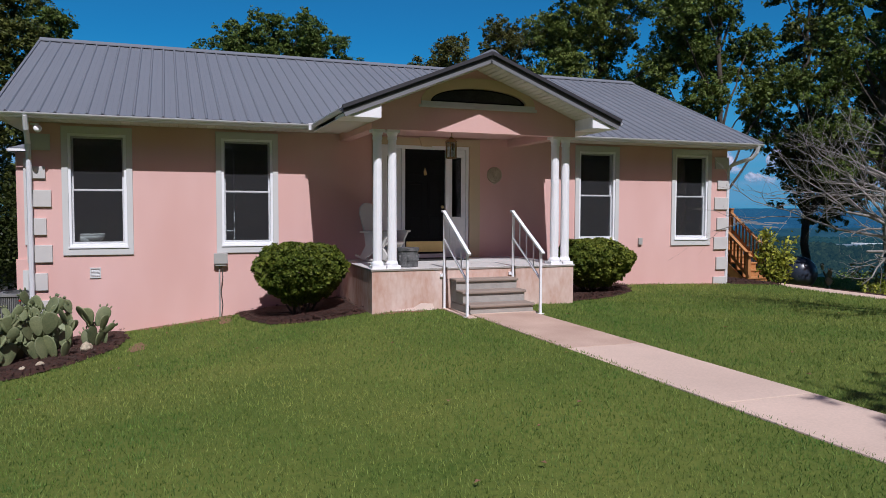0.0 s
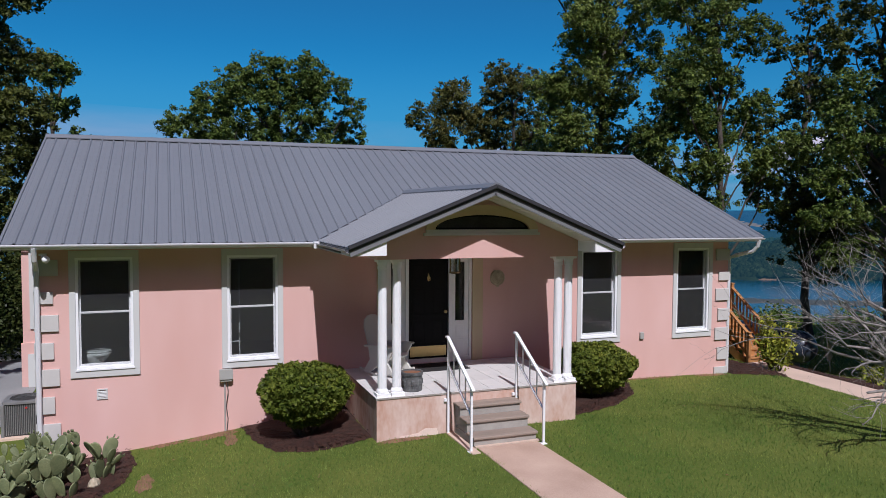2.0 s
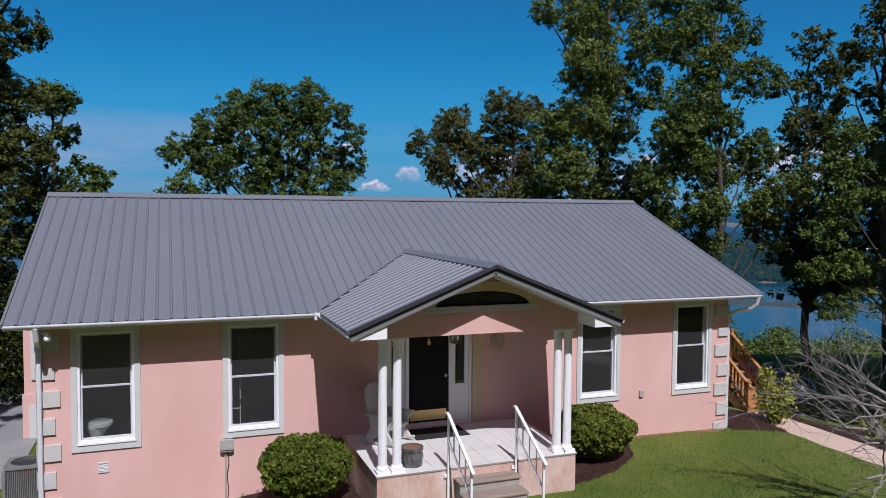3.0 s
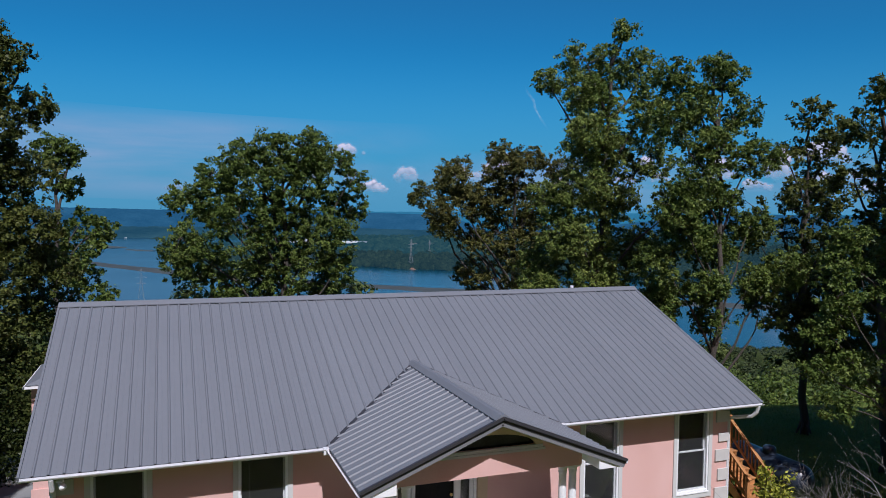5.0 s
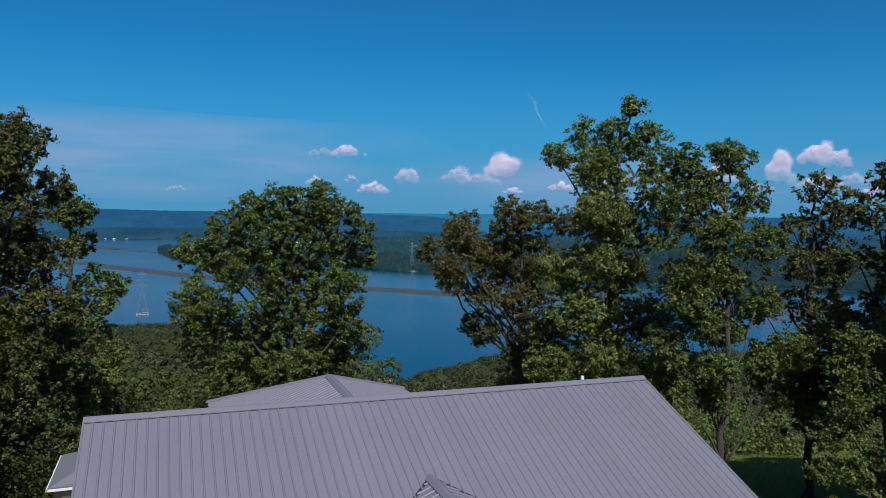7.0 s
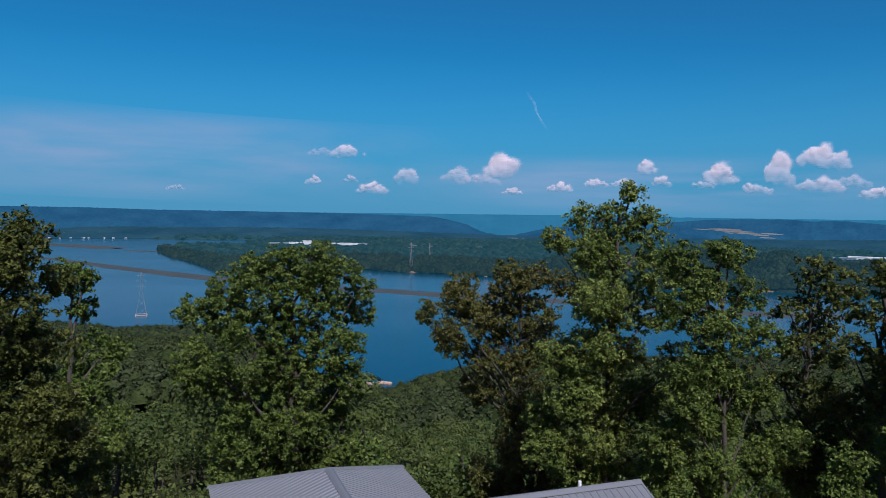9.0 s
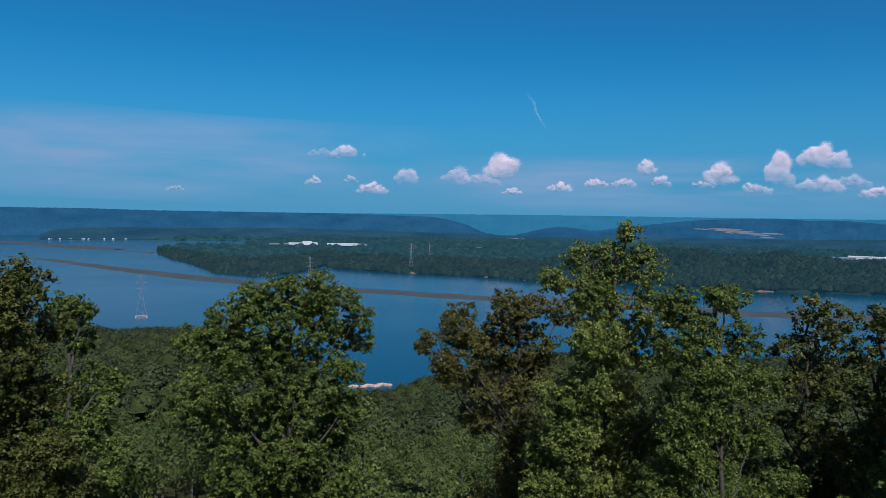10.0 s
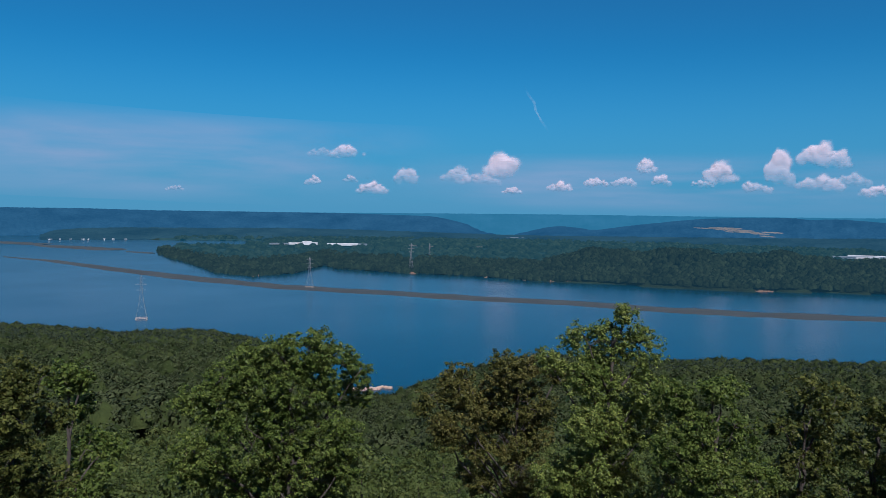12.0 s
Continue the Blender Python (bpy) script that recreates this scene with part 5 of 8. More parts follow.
def gable_front():
    s = Shape()
    roof_z = lambda x: PRIDGE_Z - 0.07 - PSL * abs(x - PRIDGE_X)
    y0, y1 = PORCH_Y, PORCH_Y + 0.2
    s.prism([(PX0, BEAM_Z), (FX - FW, BEAM_Z), (FX - FW, roof_z(FX - FW)), (PX0, roof_z(PX0))], "y", y0, y1)
    s.prism([(FX + FW, BEAM_Z), (PX1, BEAM_Z), (PX1, roof_z(PX1)), (FX + FW, roof_z(FX + FW))], "y", y0, y1)
    s.box(FX - FW, FX + FW, y0, y1, BEAM_Z, FZ)
    a = arch(FX, FZ, FW, FH)
    for p, q in zip(a, a[1:]):
        for yy in (y0, y1):
            s.add([(p[0], yy, p[1]), (q[0], yy, q[1]), (q[0], yy, roof_z(q[0])), (p[0], yy, roof_z(p[0]))], [(0, 1, 2, 3)])
        s.add([(p[0], y0, p[1]), (q[0], y0, q[1]), (q[0], y1, q[1]), (p[0], y1, p[1])], [(0, 1, 2, 3)])
    g = part("gable", s, M_STUCCO, house, "pink stucco porch gable")
    t = Shape()
    o, i2 = arch(FX, FZ, FW + 0.16, FH + 0.17), arch(FX, FZ, FW, FH)
    n = len(o)
    vs = [(x, y, z) for y in (y0 - 0.035, y0 + 0.05) for x, z in o + i2]
    fs = []
    for k in range(n - 1):
        fs += [(k, k + 1, n + k + 1, n + k), (k, 2 * n + k, 2 * n + k + 1, k + 1), (n + k, n + k + 1, 3 * n + k + 1, 3 * n + k)]
    t.add(vs, fs)
    part("arch_trim", t, M_CREAM, g, "cream arched window trim")
    part("window_sill", Shape().box(FX - FW - 0.20, FX + FW + 0.20, y0 - 0.05, y0 - 0.001, FZ - 0.10, FZ - 0.055).box(FX - FW - 0.16, FX + FW + 0.16, y0 - 0.042, y0 - 0.001, FZ - 0.054, FZ), M_TRIM, g, "pale grey stucco sill", bevel=0.005)
    f = Shape()
    o, i2 = arch(FX, FZ + 0.002, FW, FH), arch(FX, FZ + 0.03, FW - 0.05, FH - 0.055)
    vs = [(x, y, z) for y in (y0 + 0.03, y0 + 0.07) for x, z in o + i2]
    f.add(vs, [q for k in range(n - 1) for q in ((k, k + 1, n + k + 1, n + k), (n + k, n + k + 1, 3 * n + k + 1, 3 * n + k))])
    f.box(FX - FW, FX + FW, y0 + 0.03, y0 + 0.07, FZ, FZ + 0.03)
    part("window_frame", f, M_BLACK, g)
    pts = arch(FX, FZ + 0.03, FW - 0.05, FH - 0.055)
    p = part("pane", Shape().prism(pts, "y", y0 + 0.05, y0 + 0.056), M_DUSTY, g, "dusty grey half-round fanlight glass")
    p.visible_shadow = False
    part("loft_back", Shape().box(FX - 0.95, FX + 0.95, y0 + 0.5, y0 + 0.55, BEAM_Z + 0.09, 3.70), M_ROOM, g)


gable_front()
# beams down both sides of the porch and its ceiling
for x in (PX0, PX1 - 0.2):
    part("porch_beam", Shape().box(x, x + 0.2, PORCH_Y + 0.2, -0.001, BEAM_Z, EAVE_Z - 0.02 + 0.2), M_STUCCO, house)
part("porch_ceiling", Shape().box(PX0 + 0.2, PX1 - 0.2, PORCH_Y + 0.2, -0.031, 3.108, 3.122), M_STUCCO, house)


def column(x, y):
    """A slim fluted column with a square foot and a moulded head."""
    flutes = lambda a: 1 - 0.035 * (0.5 + 0.5 * math.cos(18 * a))
    z0, z1 = PORCH_Z, BEAM_Z
    sh = Shape().lathe([(0.076, z0 + 0.12), (0.076, z0 + 0.8), (0.070, z1 - 0.16)], 72, x, y, flutes)
    c = part("column", sh, M_PAINT, house, "white fluted porch column")
    b = Shape().lathe([(0.098, z0 + 0.05), (0.104, z0 + 0.07), (0.098, z0 + 0.095), (0.082, z0 + 0.12), (0.08, z0 + 0.125)], 28, x, y)
    b.box(x - 0.115, x + 0.115, y - 0.115, y + 0.115, z0, z0 + 0.05)
    part("base", b, M_PAINT, c)
    h = Shape().lathe([(0.072, z1 - 0.165), (0.08, z1 - 0.15), (0.078, z1 - 0.12), (0.074, z1 - 0.10), (0.092, z1 - 0.055), (0.097, z1 - 0.045)], 28, x, y)
    h.box(x - 0.105, x + 0.105, y - 0.105, y + 0.105, z1 - 0.045, z1)
    part("capital", h, M_PAINT, c)


for x in (-4.33, -4.08, -1.06, -0.85):
    column(x, -2.22)

# rear wing: a cross gable behind the main ridge
def hip_roof(xl, xc, xr, y0, ya, y1, ez, rz, name, sheet_w=0.9):
    """A wing's roof with its ridge along y from y0 to ya, hipped down to the far eave at y1."""
    d = Shape()
    d.add([(xl, y0, ez - 0.04), (xr, y0, ez - 0.04), (xr, y1, ez - 0.04), (xl, y1, ez - 0.04), (xc, y0, rz - 0.04), (xc, ya, rz - 0.04)],
          [(0, 3, 2, 1), (0, 4, 5, 3), (1, 2, 5, 4), (2, 3, 5), (0, 1, 4)])
    r = part(name, d, M_ROOFTRIM, house, "grey ribbed metal hip roof of the rear wing")
    long, end = y1 - y0, y1 - ya
    for side, xe in ((1, xl), (-1, xr)):
        run = math.hypot(xc - xe, rz - ez)
        m = slope_frame((xe, y1 if side > 0 else y0, ez), (0, -side, 0), (xc - xe, 0, rz - ez))
        k = round(long / sheet_w)
        for i in range(k):
            w = long / k
            top = (lambda x: run * min(1.0, max(x, 0.0) / end)) if side > 0 else (lambda x: run * min(1.0, max(long - x, 0.0) / end))
            part("roof_panel", put_shape(roof_panel(i * w, w, lambda x: 0.0, top), m), M_ROOF, r)
    run = math.hypot(end, rz - ez)
    m = slope_frame((xr, y1, ez), (-1, 0, 0), (0, ya - y1, rz - ez))
    wide_end = xr - xl
    for i in range(8):
        w = wide_end / 8
        part("roof_panel", put_shape(roof_panel(i * w, w, lambda x: 0.0, lambda x: run * max(0.0, min(x / (xr - xc), (wide_end - x) / (xc - xl)))), m), M_ROOF, r)
    cap("ridge_cap", (xc, y0, rz + 0.02), (xc, ya, rz + 0.02), 0.15, 0.045, r)
    for xe in (xl, xr):
        cap("hip_cap", (xe, y1, ez + 0.02), (xc, ya, rz + 0.02), 0.13, 0.035, r)
    return r


hip_roof(-6.95, -3.25, 0.43, 6.2, 10.12, 13.6, 3.28, 4.74, "rear_roof")
part("wall", Shape().box(-6.6, 0.1, DEPTH, 13.25, -3.5, 3.22), M_STUCCO, house)
# plumbing vent behind the ridge
vent = part("vent_pipe", Shape().lathe([(0.05, 4.6), (0.05, 5.44), (0.042, 5.44), (0.042, 5.2)], 14, 3.27, 4.9), M_PAINT, house, "white plastic vent pipe")
part("boot", Shape().lathe([(0.12, 4.98), (0.075, 5.06), (0.056, 5.10)], 14, 3.27, 4.9), M_ROOFTRIM, vent)

# side wing past the corner, with its lower ledge
part("wall", Shape().box(-11.05, X0 - 0.001, 6.9, 9.0, -1.3, 3.05), M_STUCCO, house, "pink stucco side wing")
part("ledge", Shape().box(-11.09, -10.4, 6.86, 6.899, -1.3, 0.40), M_STUCCO, house, bevel=0.01)
part("window_frame", Shape().box(-10.88, -10.55, 6.85, 6.899, 0.75, 2.9), M_TRIM, house)
part("door_frame", Shape().box(-10.94, -10.55, 6.82, 6.859, -1.0, 0.12), M_TRIM, house)
w = Shape()
zc = 3.12
w.add([(-11.15, 6.55, zc), (X0 + 0.5, 6.55, zc), (X0 + 0.5, 9.3, zc), (-11.15, 9.3, zc), (-9.6, 7.9, 3.75), (X0 + 0.5, 7.9, 3.80)],
      [(0, 1, 5, 4), (2, 3, 4, 5), (3, 0, 4), (0, 3, 2, 1)])
part("side_roof", w, M_ROOF, house, "small grey metal hip roof")
for i in range(7):
    part("rib", Shape().beam((-11.13 + 0.23 * i, 6.56, zc + 0.012), (max(-11.13 + 0.23 * i, -9.6), 6.56 + 1.30 * min(1, (0.05 + 0.23 * i) / 1.55), zc + 0.012 + 0.63 * min(1, (0.05 + 0.23 * i) / 1.55)), 0.03, 0.02), M_ROOF, house)
part("fascia", Shape().box(-11.17, X0, 6.52, 6.549, 3.05, 3.11).box(-11.18, -11.15, 6.52, 9.3, 3.05, 3.11), M_PAINT, house)

# ---- paths and beds ----
def laid_slab(name, x0, x1, y0, y1, lift, thick, mat, label, cuts=1, gap=0.012, kind="structure", category="path"):
    """Concrete bays laid on the ground along y, with open joints."""
    top = part(name, Shape().box(x0 + 0.01, x1 - 0.01, y0, y1, -0.9, -0.62), mat)
    tagged(top, label, category, kind=kind)
    step = (y1 - y0) / cuts
    for i in range(cuts):
        a, b = y0 + i * step, y0 + (i + 1) * step - gap
        s = Shape()
        zs = [float(yard((x0 + x1) / 2, y)) + lift for y in (a, b)]
        s.add([(x, y, z + d) for y, z in ((a, zs[0]), (b, zs[1])) for x in (x0, x1) for d in (-thick, 0)],
              [(0, 4, 5, 1), (2, 3, 7, 6), (1, 5, 7, 3), (0, 2, 6, 4), (0, 1, 3, 2), (4, 6, 7, 5)])
        part("bay", s, mat, top, bevel=0.012)
    return top


laid_slab("path", -3.07, -2.02, -6.17, -3.30, 0.012, 0.10, M_WALK_OLD, "brown-stained concrete walk at the foot of the steps", 1)
laid_slab("path", -3.07, -2.02, -22.0, -6.17, 0.012, 0.10, M_WALK, "pale pinkish concrete front walk across the lawn", 6)
laid_slab("path", 6.25, 7.25, -14.0, 1.35, 0.04, 0.10, M_WALK, "pale concrete side walk leading to the wooden steps", 8)
s = Shape()
s.add([(x, y, z) for y, z in ((3.2, -0.71), (9.0, -0.71), (13.0, -0.79), (16.0, -1.24)) for x in (-26, -10.75)], [(0, 1, 3, 2), (2, 3, 5, 4), (4, 5, 7, 6)])
tagged(part("driveway", s, M_DRIVE), "grey concrete drive beside the house", "driveway", kind="structure")
s = Shape()
for i in range(12):
    s.box(-24 + 1.08 * i, -24 + 1.08 * i + 1.05, 15.0, 15.3, -1.2, -0.62 + 0.03 * (i % 3))
tagged(part("kerb_wall", s, M_RISER, bevel=0.02), "low grey block wall along the drive", "wall", kind="structure")


def mulch_bed(outline, label, seed):
    """A dark raised bed of wood chips with a ragged edge."""
    rnd = random.Random(seed)
    cx, cy = sum(p[0] for p in outline) / len(outline), sum(p[1] for p in outline) / len(outline)
    dense = []
    for (ax, ay), (bx, by) in zip(outline, outline[1:] + outline[:1]):
        for k in range(8):
            f = k / 8
            dense.append((ax + (bx - ax) * f + rnd.uniform(-0.03, 0.03), ay + (by - ay) * f + rnd.uniform(-0.03, 0.03)))
    s = Shape()
    rings = (1.0, 0.9, 0.6, 0.25)
    vs = []
    for f in rings:
        for x, y in dense:
            px, py = cx + (x - cx) * f, cy + (y - cy) * f
            vs.append((px, py, float(yard(px, py)) + (0.005 if f == 1.0 else 0.055) + rnd.uniform(0, 0.015)))
    n = len(dense)
    vs.append((cx, cy, float(yard(cx, cy)) + 0.07))
    fs = [(r * n + i, r * n + (i + 1) % n, (r + 1) * n + (i + 1) % n, (r + 1) * n + i) for r in range(3) for i in range(n)] + [(3 * n + i, 3 * n + (i + 1) % n, 4 * n) for i in range(n)]
    s.add(vs, fs)
    bed = tagged(part("mulch_bed", s, M_MULCH), label, "mulch bed", kind="structure")
    c = Shape()
    for k in range(2400):
        i = rnd.randrange(n)
        f = rnd.random() ** 0.5 * 0.98
        x, y = cx + (dense[i][0] - cx) * f, cy + (dense[i][1] - cy) * f
        z = float(yard(x, y)) + 0.062 + rnd.uniform(-0.01, 0.02)
        a, t = rnd.uniform(0, 3.14), rnd.uniform(-0.5, 0.5)
        l, w = rnd.uniform(0.008, 0.034), rnd.uniform(0.003, 0.007)
        d = Vector((math.cos(a) * l, math.sin(a) * l, t * l))
        e = Vector((-math.sin(a) * w, math.cos(a) * w, rnd.uniform(-0.3, 0.3) * w))
        p = Vector((x, y, z))
        c.add([p - d - e, p + d - e, p + d + e, p - d + e], [(0, 1, 2, 3)])
    ch = part("chips", c, M_CHIP, bed)
    ch["kind"] = "stuff"


mulch_bed([(-6.40, -0.02), (-6.28, -0.9), (-5.98, -1.72), (-5.5, -2.15), (-5.0, -2.2), (-4.48, -2.1), (-4.47, -0.02)], "dark brown mulch bed around a clipped bush", 1)
mulch_bed([(-0.73, -0.02), (-0.73, -2.15), (-0.1, -2.0), (0.6, -1.75), (1.3, -1.2), (1.7, -0.5), (1.75, -0.02)], "dark brown mulch bed around a clipped bush", 2)
mulch_bed([(-11.3, 0.8), (-11.0, -2.3), (-10.2, -2.95), (-9.4, -2.85), (-8.75, -2.35), (-8.3, -1.65), (-8.15, -0.9), (-8.3, -0.02), (-9.6, -0.02)], "dark mulch bed under the prickly pears", 3)
mulch_bed([(4.8, -0.15), (5.6, -0.55), (6.2, -0.5), (6.22, 1.2), (6.2, 2.0), (4.8, 2.0)], "dark mulch bed beside the wooden steps", 4)
mulch_bed([(7.3, 0.9), (7.3, -3.0), (8.2, -3.6), (9.8, -2.6), (9.9, 0.8), (8.8, 1.4)], "dark mulch bed beside the side walk", 5)

M_SOIL = material("bare_orange_soil", (0.20, 0.11, 0.06), 0.95, vary=0.4, scale=5, fine=50, bump=0.8, depth=0.02)


def soil_patch(x, y, rx, ry, seed):
    rnd = random.Random(seed)
    n = 22
    s = Shape()
    vs = [(x, y, float(yard(x, y)) + 0.022)]
    for k in range(n):
        a = 6.2832 * k / n
        q = rnd.uniform(0.7, 1.15)
        px, py = x + rx * q * math.cos(a), min(y + ry * q * math.sin(a), -0.005)
        vs.append((px, py, float(yard(px, py)) + 0.004))
    s.add(vs, [(0, 1 + k, 1 + (k + 1) % n) for k in range(n)])
    tagged(part("bare_soil", s, M_SOIL), "patch of bare orange soil in the lawn", "soil", kind="structure")


for k, (x, y, rx, ry) in enumerate(((-6.9, -0.12, 0.5, 0.22), (-7.7, -0.1, 0.4, 0.12), (-8.0, -1.9, 0.14, 0.4), (-4.0, -2.46, 0.5, 0.10), (-6.62, -0.6, 0.12, 0.4), (2.6, -0.08, 0.7, 0.09), (4.2, -0.1, 0.5, 0.12))):
    soil_patch(x, y, rx, ry, 200 + k)


def fallen_leaves(count, seed):
    rnd = random.Random(seed)
    s = Shape()
    for _ in range(count):
        x, y = rnd.uniform(-11, 3), rnd.uniform(-10, -0.3)
        if -3.1 < x < -1.9 or (-4.5 < x < -0.7 and y > -3.6):
            continue
        z = float(yard(x, y)) + 0.04
        a, l = rnd.uniform(0, 6.28), rnd.uniform(0.02, 0.04)
        c, d = math.cos(a) * l, math.sin(a) * l
        s.add([(x - c, y - d, z), (x + 0.6 * d, y - 0.6 * c, z + 0.012), (x + c, y + d, z + 0.004), (x - 0.6 * d, y + 0.6 * c, z + 0.014)], [(0, 1, 2, 3)])
    tagged(part("fallen_leaves", s, M_SOIL), "scattered dry brown leaves on the lawn", "leaves", kind="stuff")


fallen_leaves(70, 210)

# ---- front steps ----
def front_steps():
    t = thing("steps", (-2.56, -2.9, 0.0), "three brown-topped concrete steps up to the porch", "steps")
    x0, x1 = -3.10, -2.0
    for z, y in ((0.52, -2.66), (0.35, -2.96), (0.17, -3.27)):
        s = Shape().box(x0 - 0.02, x1 + 0.02, y, y + 0.33, z - 0.045, z)
        part("tread", s, M_STEP, t, "worn brown tread", bevel=0.014)
        s = Shape().box(x0, x1, y + 0.035, PORCH_Y - 0.016, z - 0.215 if z > 0.2 else -0.15, z - 0.046)
        part("riser", s, M_RISER, t)
    part("footing", Shape().box(x0 - 0.16, x0 - 0.02, -3.55, PORCH_Y - 0.02, -0.2, 0.025), M_WALK, t, bevel=0.01)
    part("landing", Shape().box(x0, x1 + 0.05, -3.30, -3.20, -0.2, 0.03), M_WALK, t)


front_steps()


def handrail(x, lower_y=-3.43):
    t = thing("handrail", (x, -2.9, 0.0), "white painted metal handrail beside the porch steps", "handrail", group="porch handrails")
    p1, p2 = (x, -2.40, 1.635), (x, -3.52, 0.98)
    part("top_rail", Shape().beam(p1, p2, 0.055, 0.035), M_PAINT, t, bevel=0.008)
    part("top_rail", Shape().beam((x, -2.33, 1.64), (x, -2.42, 1.64), 0.055, 0.035), M_PAINT, t, bevel=0.006)
    b1, b2 = (x, -2.42, 1.18), (x, lower_y, 0.56)
    part("bottom_rail", Shape().beam(b1, b2, 0.03, 0.03), M_PAINT, t, bevel=0.004)
    zr = lambda y: 1.635 - 0.655 * (-2.40 - y) / 1.12
    for y, z0 in ((-2.42, float(yard(x, -2.42)) - 0.02), (lower_y, 0.0)):
        part("post", Shape().box(x - 0.019, x + 0.019, y - 0.019, y + 0.019, z0, zr(y)), M_PAINT, t, bevel=0.004)
    part("foot", Shape().box(x - 0.05, x + 0.05, lower_y - 0.05, lower_y + 0.05, 0.0, 0.015), M_PAINT, t)
    part("bracket", Shape().box(x - 0.06, x + 0.02, -2.40, -2.361, 0.55, 0.60), M_PAINT, t)
    for f in (0.25, 0.5, 0.75):
        y = -2.42 + (lower_y + 2.42) * f
        part("baluster", Shape().box(x - 0.009, x + 0.009, y - 0.009, y + 0.009, 1.18 - 0.62 * f, zr(y) - 0.015), M_PAINT, t)


handrail(-3.235)
handrail(-1.97)


# ---- things on the porch ----
def rocking_chair(x, y, turn):
    t = thing("rocking_chair", (0, 0, 0), "white moulded adirondack rocking chair on the tiled porch", "chair")
    tilt = 0.28
    s = Shape()
    back = [(-0.30, 0.40), (-0.32, 0.75), (-0.33, 1.00), (-0.27, 1.14), (-0.13, 1.22), (0.0, 1.235)]
    outline = back + [(-px, pz) for px, pz in back[-2::-1]]
    vs = []
    for off in (0.0, 0.035):
        for px, pz in outline:
            vs.append((px, 0.20 + (pz - 0.40) * tilt + off, pz))
    m = len(outline)
    s.add(vs, [tuple(range(m)), tuple(range(m, 2 * m))[::-1]] + [(i, m + i, m + (i + 1) % m, (i + 1) % m) for i in range(m)])
    part("backrest", s, M_CHAIR, t, bevel=0.012)
    part("seat", Shape().prism([(-0.34, 0.40), (-0.30, 0.44), (0.24, 0.36), (0.24, 0.31), (-0.32, 0.36)], "x", -0.29, 0.29), M_CHAIR, t, bevel=0.015)
    for sx in (-1, 1):
        x0, x1 = sorted((sx * 0.29, sx * 0.35))
        part("armrest", Shape().prism([(-0.42, 0.62), (-0.42, 0.66), (0.34, 0.64), (0.34, 0.60)], "x", min(sx * 0.26, sx * 0.40), max(sx * 0.26, sx * 0.40)), M_CHAIR, t, bevel=0.015)
        part("side_panel", Shape().prism([(-0.40, 0.62), (-0.22, 0.30), (-0.38, 0.09), (-0.22, 0.06), (0.0, 0.22), (0.22, 0.06), (0.38, 0.09), (0.22, 0.34), (0.26, 0.60)], "x", x0, x1), M_CHAIR, t, bevel=0.008)
        arc = [(sx * 0.32, -0.46 + 0.96 * k / 10, 0.035 + 0.34 * (k / 10 - 0.48) ** 2) for k in range(11)]
        part("rocker", Shape().tube(arc, 0.03, 6), M_CHAIR, t)
    t.matrix_basis = pose(x, y, PORCH_Z + 0.002, 0, 0, turn) @ Matrix.Scale(0.88, 4)


rocking_chair(-3.78, -0.66, 38)


def planter(x, y):
    t = thing("planter", (x, y, PORCH_Z), "dark mottled ceramic pot with dry soil on the porch", "planter")
    z = PORCH_Z + 0.001
    s = Shape().lathe([(0.17, z), (0.18, z + 0.02), (0.178, z + 0.27), (0.195, z + 0.275), (0.195, z + 0.325), (0.165, z + 0.325), (0.16, z + 0.29)], 36, x, y)
    part("pot", s, M_POT, t)
    part("soil", Shape().lathe([(0.163, z + 0.285), (0.16, z + 0.30), (0.08, z + 0.31)], 24, x, y), M_CLAY, t, "dry reddish potting soil")
    c = Shape()
    for k in range(7):
        a = 0.9 * k
        c.box(x + 0.17 * math.cos(a) - 0.03, x + 0.17 * math.cos(a) + 0.03, y + 0.17 * math.sin(a) - 0.03, y + 0.17 * math.sin(a) + 0.03, z + 0.10, z + 0.2)
    part("moulding", c, M_POT, t, bevel=0.02)


planter(-3.75, -2.02)
s = Shape().box(-3.25, -2.15, -0.78, -0.10, PORCH_Z + 0.001, PORCH_Z + 0.014)
tagged(part("doormat", s, M_MAT, bevel=0.004), "black rubber doormat before the front door", "doormat")


